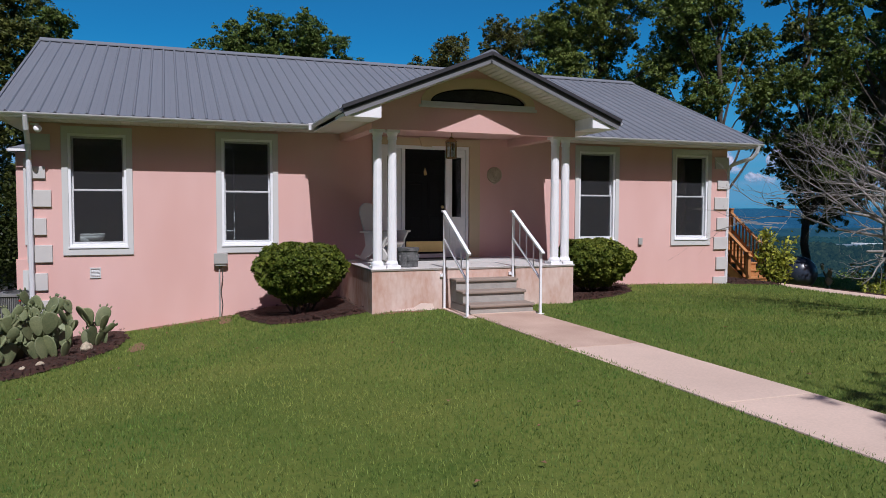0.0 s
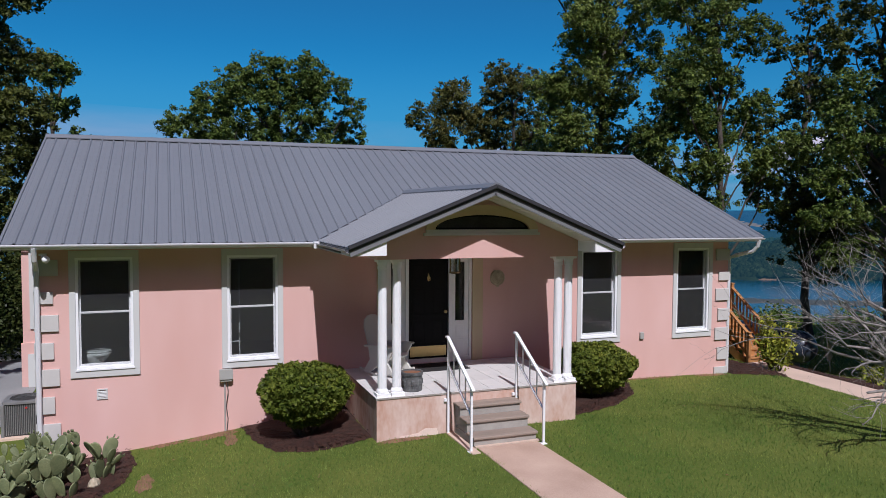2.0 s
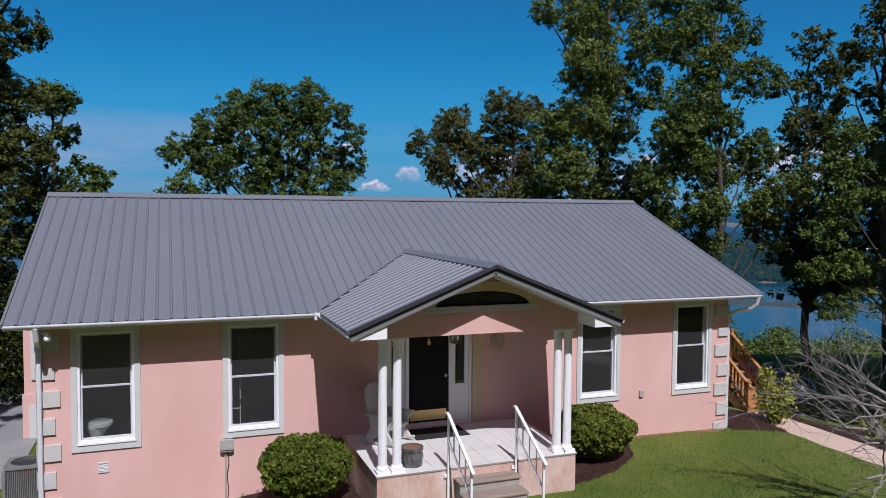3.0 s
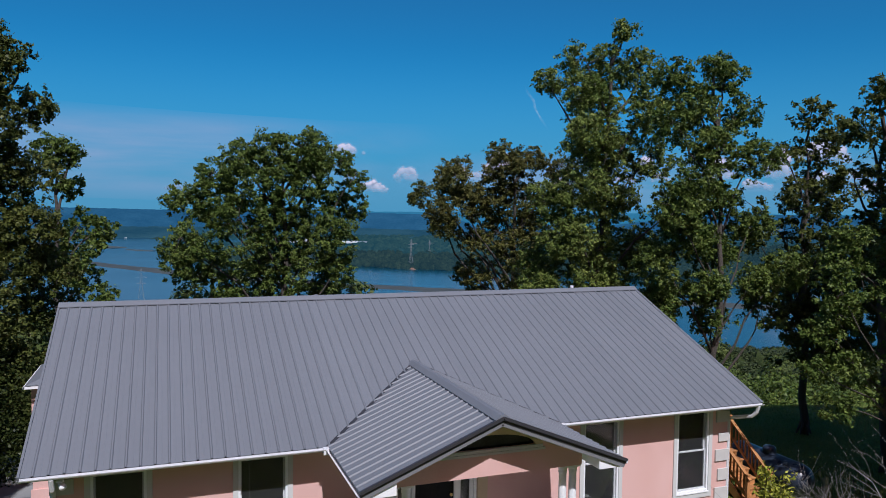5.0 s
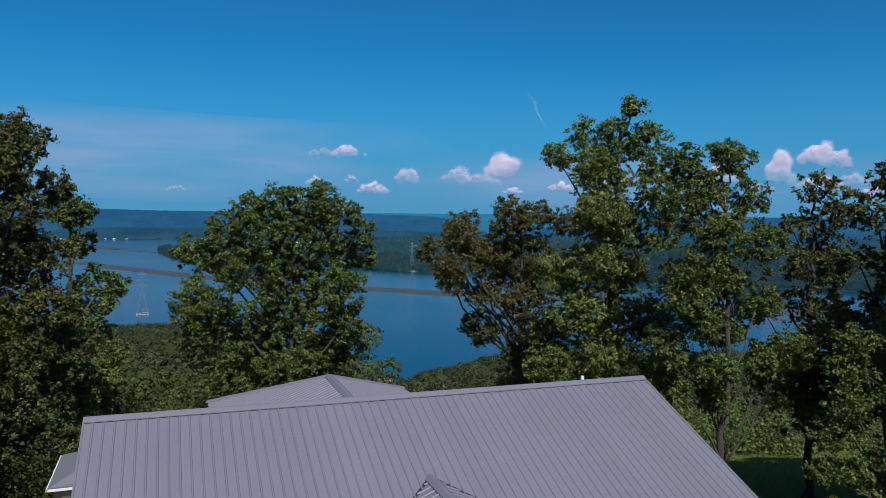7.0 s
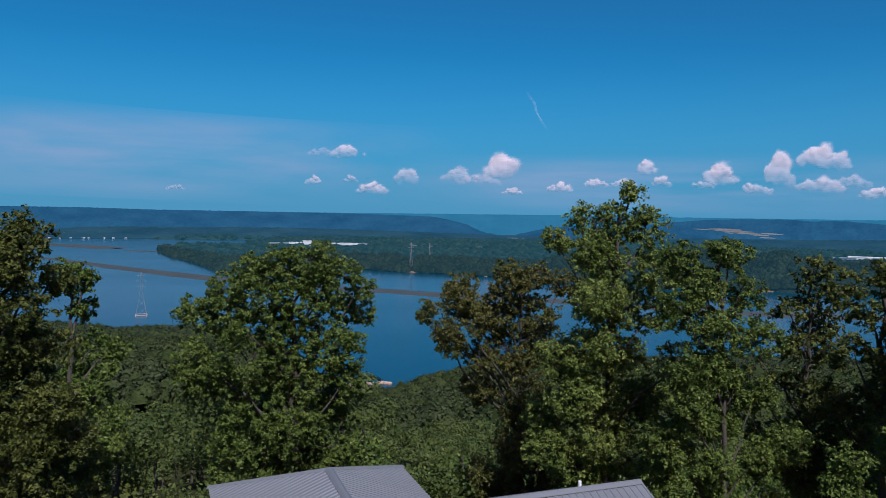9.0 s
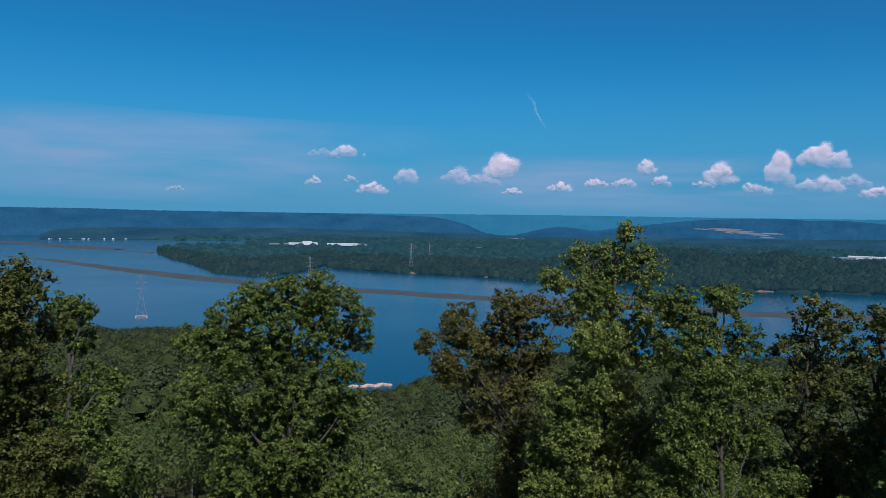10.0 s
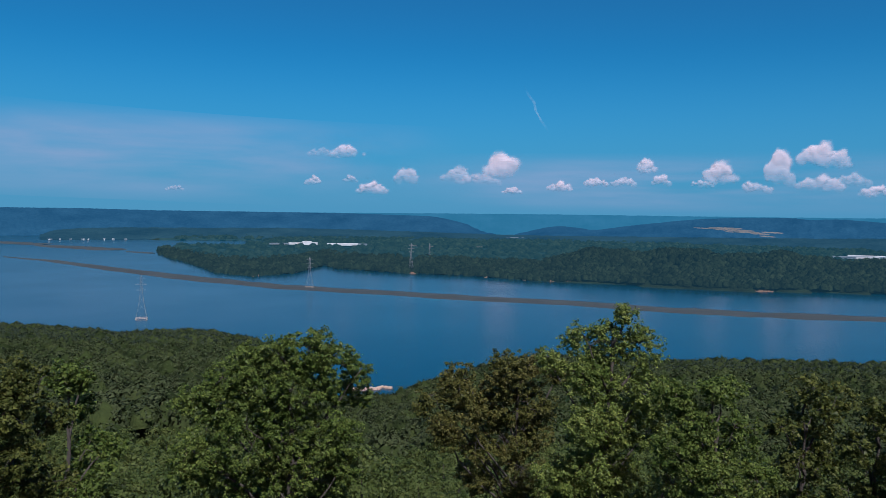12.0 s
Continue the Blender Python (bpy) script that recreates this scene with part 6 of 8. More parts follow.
def lantern(x, y):
    t = thing("porch_lantern", (x, y, BEAM_Z + 0.06), "hanging brass and glass porch lantern", "lamp")
    zt = 3.107
    part("canopy", Shape().lathe([(0.02, zt - 0.04), (0.055, zt - 0.012), (0.06, zt - 0.001)], 18, x, y), M_BRONZE, t)
    part("chain", Shape().tube([(x, y, zt - 0.03), (x, y, zt - 0.13)], 0.008, 6), M_BRONZE, t)
    z0, z1 = zt - 0.49, zt - 0.215
    part("cap", Shape().lathe([(0.115, z1), (0.12, z1 + 0.012), (0.085, z1 + 0.05), (0.05, z1 + 0.065), (0.045, z1 + 0.08), (0.02, z1 + 0.10)], 8, x, y), M_BRONZE, t)
    part("floor_plate", Shape().lathe([(0.07, z0 - 0.02), (0.11, z0), (0.11, z0 + 0.012)], 8, x, y), M_BRONZE, t)
    for k in range(6):
        a0, a1 = 1.0472 * k, 1.0472 * (k + 1)
        p, q = (x + 0.10 * math.cos(a0), y + 0.10 * math.sin(a0)), (x + 0.10 * math.cos(a1), y + 0.10 * math.sin(a1))
        part("frame_bar", Shape().beam((*p, z0 + 0.01), (*p, z1 + 0.005), 0.012, 0.012), M_BRONZE, t)
        g = Shape().add([(*p, z0 + 0.01), (*q, z0 + 0.01), (*q, z1), (*p, z1)], [(0, 1, 2, 3)])
        ob = part("pane", g, M_GLASS, t)
        ob.visible_shadow = False
    for k in range(3):
        a = 2.094 * k
        part("candle", Shape().lathe([(0.010, z0 + 0.02), (0.010, z0 + 0.12), (0.004, z0 + 0.15)], 8, x + 0.03 * math.cos(a), y + 0.03 * math.sin(a)), M_PAINT, t)


lantern(-2.65, -1.20)


def plaque(x, z):
    t = Shape().lathe([(0.165, 0.0), (0.165, 0.02), (0.155, 0.03), (0.135, 0.025), (0.13, 0.02), (0.05, 0.02), (0.04, 0.04), (0.0, 0.045)], 32)
    for k in range(12):
        a = 0.5236 * k
        t.beam((0.05 * math.cos(a), 0.05 * math.sin(a), 0.028), (0.125 * math.cos(a + 0.3), 0.125 * math.sin(a + 0.3), 0.026), 0.022, 0.014)
        t.beam((0.08 * math.cos(a + 0.3), 0.08 * math.sin(a + 0.3), 0.028), (0.11 * math.cos(a - 0.1), 0.11 * math.sin(a - 0.1), 0.026), 0.016, 0.012)
    t.box(-0.03, 0.03, -0.19, -0.15, 0.0, 0.02)
    t.v = [(x + a, -0.001 - c, z + b) for a, b, c in t.v]
    tagged(part("wall_plaque", t, M_PLAQUE), "round carved stone-coloured plaque on the porch wall", "wall plaque")


plaque(-1.24, 2.38)

# ---- small things on the walls ----
def wall_box():
    t = thing("electric_box", (-6.65, -0.05, 0.74), "grey metal electric box with a hanging cable on the wall", "electric box")
    part("body", Shape().box(-6.76, -6.56, -0.10, -0.001, 0.64, 0.86), M_BOX, t, bevel=0.008)
    part("cover", Shape().box(-6.78, -6.54, -0.12, -0.101, 0.68, 0.87), M_BOX, t, bevel=0.008)
    part("conduit", Shape().tube([(-6.68, -0.03, 0.64), (-6.68, -0.03, -0.30)], 0.014, 8), M_BOX, t)
    part("cable", Shape().tube([(-6.64, -0.06, 0.64), (-6.625, -0.07, 0.45), (-6.66, -0.06, 0.2), (-6.63, -0.05, -0.05), (-6.66, -0.05, -0.33)], 0.007, 6), M_CABLE, t)


wall_box()


def vent(x, z, w, h):
    t = thing("foundation_vent", (x, 0, z), "small square grey louvred vent in the wall", "vent")
    s = Shape().box(x - w, x + w, -0.02, -0.001, z - h, z - h + 0.02).box(x - w, x + w, -0.02, -0.001, z + h - 0.02, z + h)
    s.box(x - w, x - w + 0.02, -0.02, -0.001, z - h + 0.02, z + h - 0.02).box(x + w - 0.02, x + w, -0.02, -0.001, z - h + 0.02, z + h - 0.02)
    part("frame", s, M_TRIM, t)
    for k in range(5):
        zz = z - h + 0.03 + k * (2 * h - 0.06) / 5
        part("slat", Shape().prism([(-0.016, zz), (-0.004, zz + 0.02), (-0.001, zz + 0.02), (-0.012, zz)], "x", x - w + 0.02, x + w - 0.02), M_TRIM, t)


vent(-8.715, 0.565, 0.085, 0.09)
s = Shape().box(2.28, 2.38, -0.05, -0.001, 0.90, 1.05)
tagged(part("outlet_box", s, M_BOX, bevel=0.01), "small grey weatherproof outlet box on the wall", "outlet box")


def floodlight():
    t = thing("floodlight", (-9.5, -0.4, 2.95), "white twin-headed floodlight under the eave", "lamp")
    part("base", Shape().lathe([(0.06, 3.0), (0.06, 3.03)], 16, -9.52, -0.42), M_PAINT, t)
    k = Shape().lathe([(0.03, 0), (0.045, 0.05), (0.06, 0.10), (0.062, 0.12), (0.0, 0.125)], 16)
    m = look((-9.52, -0.42, 2.97), (-9.40, -0.62, 2.90)) @ pose(0, 0, 0, 180, 0, 0)
    part("head", put_shape(k, m), M_PAINT, t, smooth=True)


floodlight()


def toilet(x, y):
    t = thing("toilet", (x, y, 0.74), "white ceramic toilet seen through the window", "toilet")
    z = 0.741
    part("pedestal", Shape().lathe([(0.13, z), (0.11, z + 0.1), (0.12, z + 0.25), (0.17, z + 0.36), (0.19, z + 0.42)], 20, x, y), M_CERAMIC, t, smooth=True)
    part("bowl", Shape().lathe([(0.12, z + 0.30), (0.20, z + 0.40), (0.215, z + 0.44), (0.19, z + 0.45)], 24, x + 0.05, y), M_CERAMIC, t, smooth=True)
    part("lid", Shape().lathe([(0.21, 0), (0.215, 0.01), (0.20, 0.025)], 24, x + 0.05, y), M_CERAMIC, t).location.z = z + 0.455


toilet(-8.86, 0.62)

# shower frame behind the second window
t = thing("shower_screen", (-6.3, 0.7, 0.74), "thin metal-framed glass shower screen inside the window", "shower screen")
part("frame", Shape().tube([(-6.36, 0.6, 0.742), (-6.36, 0.6, 2.72), (-6.40, 0.6, 2.82), (-6.60, 0.6, 2.82)], 0.012, 6), M_GUTTER, t)
part("rail", Shape().tube([(-6.36, 0.6, 1.25), (-6.62, 0.6, 1.25)], 0.010, 6), M_GUTTER, t)


# ---- air-conditioner ----
def air_conditioner(x, y):
    z = float(yard(x, y))
    t = thing("air_conditioner", (x, y, z), "grey metal air-conditioner unit with a top fan beside the house", "air conditioner")
    h, w = 0.72, 0.36
    part("pad", Shape().box(x - 0.45, x + 0.45, y - 0.45, y + 0.45, z - 0.1, z + 0.05), M_WALK, t, bevel=0.01)
    part("body", Shape().box(x - w + 0.02, x + w - 0.02, y - w + 0.02, y + w - 0.02, z + 0.05, z + h - 0.04), M_CABLE, t)
    for k in range(22):
        f = -w + 0.03 + (2 * w - 0.06) * k / 21
        part("fin", Shape().box(x + f - 0.006, x + f + 0.006, y - w, y - w + 0.02, z + 0.08, z + h - 0.06), M_ACMETAL, t)
        part("fin", Shape().box(x - w, x - w + 0.02, y + f - 0.006, y + f + 0.006, z + 0.08, z + h - 0.06), M_ACMETAL, t)
    for sx in (-1, 1):
        for sy in (-1, 1):
            part("corner_post", Shape().box(x + sx * w - 0.03, x + sx * w + 0.03, y + sy * w - 0.03, y + sy * w + 0.03, z + 0.05, z + h - 0.04), M_ACMETAL, t, bevel=0.01)
    top = Shape()
    n = 24
    o = [(x + 0.38 * max(-1, min(1, 1.3 * math.cos(6.2832 * k / n))), y + 0.38 * max(-1, min(1, 1.3 * math.sin(6.2832 * k / n)))) for k in range(n)]
    i2 = [(x + 0.29 * math.cos(6.2832 * k / n), y + 0.29 * math.sin(6.2832 * k / n)) for k in range(n)]
    vs = [(a, b, z + h - 0.04) for a, b in o] + [(a, b, z + h) for a, b in o] + [(a, b, z + h + 0.01) for a, b in i2] + [(a, b, z + h - 0.06) for a, b in i2]
    top.add(vs, [(r * n + k, r * n + (k + 1) % n, (r + 1) * n + (k + 1) % n, (r + 1) * n + k) for r in range(3) for k in range(n)])
    part("lid", top, M_ACMETAL, t)
    for k in range(6):
        r = 0.05 + 0.045 * k
        part("guard_ring", Shape().tube([(x + r * math.cos(6.2832 * q / 20), y + r * math.sin(6.2832 * q / 20), z + h + 0.02) for q in range(21)], 0.004, 4), M_CABLE, t)
    for k in range(8):
        a = 0.7854 * k
        part("guard_bar", Shape().tube([(x, y, z + h + 0.025), (x + 0.30 * math.cos(a), y + 0.30 * math.sin(a), z + h + 0.012)], 0.004, 4), M_CABLE, t)
    part("badge", Shape().lathe([(0.02, 0), (0.02, 0.01)], 12), material("red_badge", (0.5, 0.03, 0.03), 0.4, bump=0), t).matrix_basis = pose(x + 0.05, y - w - 0.002, z + h - 0.12, 90, 0, 0)


air_conditioner(-10.30, 2.62)


# ---- wooden side steps ----
def wooden_steps():
    t = thing("wooden_steps", (6.95, 2.3, -0.25), "orange-stained timber steps with railings beside the house", "steps")
    z0, top, y0, y1 = -0.28, 0.80, 1.45, 2.90
    n = 6
    xl, xr = 6.80, 7.52
    for k in range(n):
        z = z0 + (top - z0) * (k + 1) / n
        y = y0 + (y1 - y0) * k / n
        part("tread", Shape().box(xl, xr, y - 0.02, y + 0.27, z - 0.038, z), M_WOOD, t, bevel=0.005)
        part("riser", Shape().box(xl + 0.02, xr - 0.02, y + 0.01, y + 0.03, z - 0.18, z - 0.04), M_WOOD, t)
    for x in (xl - 0.04, xr):
        part("stringer", Shape().prism([(y0 - 0.05, z0), (y1 + 0.05, top - 0.06), (y1 + 0.05, top - 0.36), (y0 + 0.3, z0 - 0.06)], "x", x, x + 0.04), M_WOOD, t)
    for x in (xl - 0.02, xr + 0.02):
        for y, za, zb in ((y0, z0 - 0.1, 0.56), (y1 + 0.08, z0 - 0.3, 1.70)):
            part("newel", Shape().box(x - 0.045, x + 0.045, y - 0.045, y + 0.045, za, zb), M_WOOD, t, bevel=0.006)
            part("newel_cap", Shape().box(x - 0.06, x + 0.06, y - 0.06, y + 0.06, zb, zb + 0.03), M_WOOD, t, bevel=0.008)
        part("rail", Shape().beam((x, y0 - 0.1, 0.45), (x, y1 + 0.1, 1.62), 0.10, 0.04), M_WOOD, t, bevel=0.006)
        part("lower_rail", Shape().beam((x, y0, -0.06), (x, y1, 1.08), 0.04, 0.07), M_WOOD, t)
        for k in range(1, 11):
            f = k / 11
            y = y0 + (y1 - y0) * f
            part("baluster", Shape().box(x - 0.018, x + 0.018, y - 0.018, y + 0.018, -0.06 + 1.14 * f, 0.50 + 1.12 * f), M_WOOD, t)
    d = thing("deck", (6.0, 5.0, -0.3), "orange-stained timber side deck against the house", "deck")
    for k in range(20):
        y = 2.95 + 0.148 * k
        part("board", Shape().box(X1 + 0.06, 7.56, y, y + 0.14, 0.765, 0.80), M_WOOD, d)
    for x, y in ((7.5, 5.8), (7.5, 4.4), (4.9, 5.8), (4.9, 3.1)):
        part("post", Shape().box(x - 0.05, x + 0.05, y - 0.05, y + 0.05, -1.0, 0.764), M_WOOD, d)
    for x, y, xx, yy in ((7.54, 3.05, 7.54, 5.9),):
        part("rail", Shape().beam((x, y, 1.66), (xx, yy, 1.66), 0.10, 0.04), M_WOOD, d)
        for k in range(18):
            f = (k + 0.5) / 18
            part("baluster", Shape().box(x - 0.018, x + 0.018, y + (yy - y) * f - 0.018, y + (yy - y) * f + 0.018, 0.80, 1.64), M_WOOD, d)


wooden_steps()


def propane_tank(x, y, length, r):
    z = float(yard(x, y + 1)) + r + 0.16
    t = thing("propane_tank", (x, y, z - r - 0.16), "dark blue-black horizontal gas tank on the grass", "gas tank")
    prof = [(0.02, -r * 0.95)] + [(r * math.sin(1.5708 * k / 6), -r * 0.95 * math.cos(1.5708 * k / 6)) for k in range(1, 7)]
    prof += [(r, length)] + [(r * math.cos(1.5708 * k / 6), length + r * 0.95 * math.sin(1.5708 * k / 6)) for k in range(1, 6)] + [(0.02, length + r * 0.95)]
    s = Shape().lathe(prof, 32)
    s.v = [(x + a, y + c, z + b) for a, b, c in s.v]
    part("shell", s, M_TANK, t, smooth=True)
    part("dome", Shape().lathe([(0.20, z + r - 0.05), (0.20, z + r + 0.10), (0.16, z + r + 0.17), (0.05, z + r + 0.20)], 20, x, y + length * 0.5), M_TANK, t, smooth=True)
    for f in (0.15, 0.85):
        part("leg", Shape().box(x - 0.3, x + 0.3, y + length * f - 0.06, y + length * f + 0.06, z - r - 0.3, z - r * 0.75), M_RISER, t)


propane_tank(9.35, 2.2, 2.2, 0.47)

# ---- plants ----
def leaf_quads(centres, size, rnd, up=0.5, slim=0.55):
    """A pointed leaf of four corners at each centre, turned at random but leaning to face up."""
    n = len(centres)
    d = rnd.normal(size=(n, 3))
    d /= np.linalg.norm(d, axis=1)[:, None]
    nrm = rnd.normal(size=(n, 3))
    nrm[:, 2] += up * 2
    s = np.cross(d, nrm)
    s /= np.linalg.norm(s, axis=1)[:, None] + 1e-6
    k = (size * rnd.uniform(0.7, 1.3, n))[:, None]
    tip, side = d * k * 0.5, s * k * slim * 0.5
    return np.stack([centres - tip, centres + side - tip * 0.1, centres + tip, centres - side - tip * 0.1], 1).reshape(-1, 3)


def limb(shape, p, q, r0, r1, rnd, bend=0.12, n=6, sides=6):
    p, q = Vector(p), Vector(q)
    l = (q - p).length
    pts, rs = [], []
    off = Vector((rnd.uniform(-1, 1), rnd.uniform(-1, 1), rnd.uniform(-0.2, 0.8))) * l * bend
    for i in range(n + 1):
        f = i / n
        wob = Vector((rnd.uniform(-1, 1), rnd.uniform(-1, 1), rnd.uniform(-1, 1))) * l * (0.008 if n > 10 else 0.02) * (0 < i < n)
        pts.append(p.lerp(q, f) + off * math.sin(math.pi * f) + wob)
        rs.append(r0 + (r1 - r0) * f)
    shape.tube(pts, rs, sides)
    return pts


def clump_leaves(centres, radii, per, size, nr):
    """Leaves along the short sprays of each clump, facing up and out."""
    n, sprays = len(centres), 7
    sd = nr.normal(size=(n, sprays, 3))
    sd[:, :, 2] = sd[:, :, 2] * 0.8 + 0.22
    sd /= np.linalg.norm(sd, axis=2)[:, :, None]
    d = sd[np.arange(n)[:, None], nr.randint(0, sprays, (n, per))]
    f = nr.uniform(0.15, 1.1, (n, per)) ** 0.75
    p = centres[:, None, :] + (d * f[:, :, None] * np.array((1.15, 1.15, 0.9)) + nr.normal(size=(n, per, 3)) * 0.19) * radii[:, None, None]
    out = d.reshape(-1, 3) * 0.7 + np.array((0, 0, 0.45))
    return leaf_tris(p.reshape(-1, 3), out, size, nr, 0.5)


def tree(base, top, radius, depth, lobes, leaf, label, size=0.2, seed=1, per=80, clump=0.5, bark=None, cover=1.75, name="tree", gaps=0.35):
    """A tapered trunk with limbs into each lobe (x, z, radius, about y = depth) and leaf clumps round their twigs."""
    rnd, nr = random.Random(seed), np.random.RandomState(seed)
    t = thing(name, base, label, "tree", group="trees round the house")
    b, tip = Vector(base), Vector(top)
    wood = Shape()
    trunk = limb(wood, b - Vector((0, 0, 0.4)), tip, radius, radius * 0.14, rnd, 0.02, 14, 9)
    for k in range(6):
        a = 1.0472 * k + rnd.random()
        wood.tube([b + Vector((math.cos(a) * radius * 0.6, math.sin(a) * radius * 0.6, 0.5)), b + Vector((math.cos(a) * radius * 2.0, math.sin(a) * radius * 2.0, -0.15))], [radius * 0.35, radius * 0.15], 5)
    cs, rs = [], []
    for x, z, r in lobes:
        c = np.array((x, depth + rnd.uniform(-0.9, 0.9) * r - 0.25 * abs(x - tip.x) * rnd.uniform(-1, 1), z))
        zz = min(max(z - 1.1 * abs(x - tip.x) - 0.8, b.z + 0.22 * (tip.z - b.z)), tip.z - 0.3)
        start = min(trunk, key=lambda p: abs(p.z - zz))
        pts = limb(wood, start, c + np.array((0, 0, 0.2 * r)), radius * 0.34, radius * 0.07, rnd, 0.10, 6, 6)
        r *= 0.95
        m = max(5, int(cover * 4 * (r / clump) ** 2))
        d = nr.normal(size=(m, 3))
        d /= np.linalg.norm(d, axis=1)[:, None]
        f = nr.uniform(0.1, 1.0, m) ** 0.45 * nr.uniform(0.9, 1.2, m)
        cl = c + d * np.array((r * 1.05, r * 1.25, r)) * f[:, None]
        cl = np.array([q for q in cl if noise.noise(Vector(q) * 0.8 + Vector((seed, 0, 0))) > -gaps] or [c])
        m = len(cl)
        cs.append(cl)
        rs.append(clump * nr.uniform(0.45, 1.05, m))
        for q in cl[:: 9]:
            src = min(pts[2:], key=lambda p: (p - Vector(q)).length)
            limb(wood, src, q, radius * 0.045 + 0.008, 0.006, rnd, 0.08, 3, 3)
    me = array_mesh("crown", clump_leaves(np.concatenate(cs), np.concatenate(rs), per, size, nr), 3, leaf)
    part("trunk", wood, bark or M_BARK, t, smooth=True)
    ob = new("crown", me)
    ob.parent = t
    ob.matrix_parent_inverse = t.matrix_basis.inverted()
    return t


def gz(x, y):
    return float(height(x, y))


tree((-1.9, 25.0, gz(-1.9, 25)), (-2.3, 25.0, 10.8), 0.27, 25.0,
     [(-2.8, 10.4, 1.25), (-1.1, 10.55, 1.35), (-4.3, 9.95, 1.2), (-5.5, 9.2, 1.05), (0.3, 9.7, 1.25), (1.7, 9.3, 0.77), (-3.3, 9.0, 1.77), (-0.9, 8.8, 1.81), (1.5, 7.9, 1.23), (-5.5, 7.9, 1.44), (-6.9, 7.9, 1.00), (-4.4, 6.7, 1.61), (-2.1, 6.4, 1.79), (-0.0, 6.3, 1.37), (-7.2, 5.9, 1.14), (-6.1, 5.0, 1.44), (-3.6, 4.0, 1.62), (-0.9, 4.0, 1.66), (0.6, 4.5, 0.92), (-7.4, 4.6, 0.85), (-4.7, 2.3, 1.46), (-2.1, 2.2, 1.49), (0.3, 2.7, 0.91), (-5.0, 0.3, 1.74), (-2.1, 0.1, 1.79), (0.3, 0.2, 1.22), (-3.6, -1.6, 2.06), (-0.3, -1.6, 1.51)],
     M_LEAF, "rounded green hardwood tree standing behind the house", 0.125, 5, per=58, clump=0.28, cover=1.7, gaps=0.24)
tree((-14.6, 14.6, gz(-14.6, 14.6)), (-13.6, 13.8, 12.0), 0.30, 13.5,
     [(-12.8, 12.5, 0.71), (-12.1, 12.3, 0.60), (-13.0, 11.4, 0.89), (-11.9, 10.9, 0.62), (-12.7, 10.1, 0.90), (-13.0, 8.8, 1.02), (-11.9, 8.5, 0.79), (-12.9, 7.2, 1.02), (-11.8, 6.9, 0.87), (-12.6, 5.7, 1.03), (-11.5, 5.4, 0.87), (-12.9, 4.2, 1.12), (-11.6, 3.9, 0.99), (-12.8, 2.5, 1.12), (-11.8, 2.0, 0.91), (-12.5, 0.5, 1.12), (-14.0, 11.6, 1.10), (-14.2, 8.9, 1.28), (-14.2, 6.0, 1.28), (-14.3, 3.0, 1.28)],
     M_LEAF_DARK, "tall dark leafy tree beside the drive", 0.11, 7, per=42, clump=0.24, cover=1.9)
tree((-12.6, 24.5, gz(-12.6, 24.5)), (-12.6, 24.2, 10.0), 0.24, 24.0,
     [(-12.7, 10.1, 0.89), (-11.9, 10.0, 0.58), (-12.1, 8.6, 0.69), (-11.7, 6.6, 0.90), (-10.6, 6.5, 0.64), (-11.0, 5.6, 0.48), (-11.5, 4.5, 0.88), (-11.2, 2.3, 1.07), (-12.4, 5.0, 1.05), (-12.0, 0.8, 1.19), (-10.6, 3.4, 0.59)],
     M_LEAF, "green hardwood tree at the edge of the slope", 0.15, 9, per=40, clump=0.28, cover=1.7)
tree((9.2, 20.4, gz(9.2, 20.4)), (8.8, 20.2, 9.8), 0.24, 20.0,
     [(4.5, 8.7, 0.78), (3.9, 8.2, 0.5), (4.4, 7.6, 0.6), (5.4, 9.2, 0.7), (6.0, 9.3, 1.14), (7.9, 10.0, 1.10), (9.5, 10.2, 0.88), (11.1, 9.9, 0.89), (5.8, 8.0, 1.13), (7.6, 8.3, 1.44), (9.5, 8.3, 1.32), (4.9, 6.9, 0.79), (6.4, 6.3, 0.85), (8.0, 6.3, 1.16), (7.0, 4.3, 1.00), (8.9, 4.8, 1.31), (10.2, 6.6, 1.18), (8.6, 3.1, 0.87), (10.0, 2.7, 1.18), (9.4, 0.9, 1.3), (8.0, 1.4, 1.2), (10.6, 0.2, 1.4), (7.2, 0.0, 1.2), (9.0, -1.4, 1.5), (10.8, -2.0, 1.4)],
     M_LEAF_BROWN, "spreading tree with browning leaves behind the house", 0.11, 11, per=40, clump=0.23, cover=1.9, gaps=0.3)
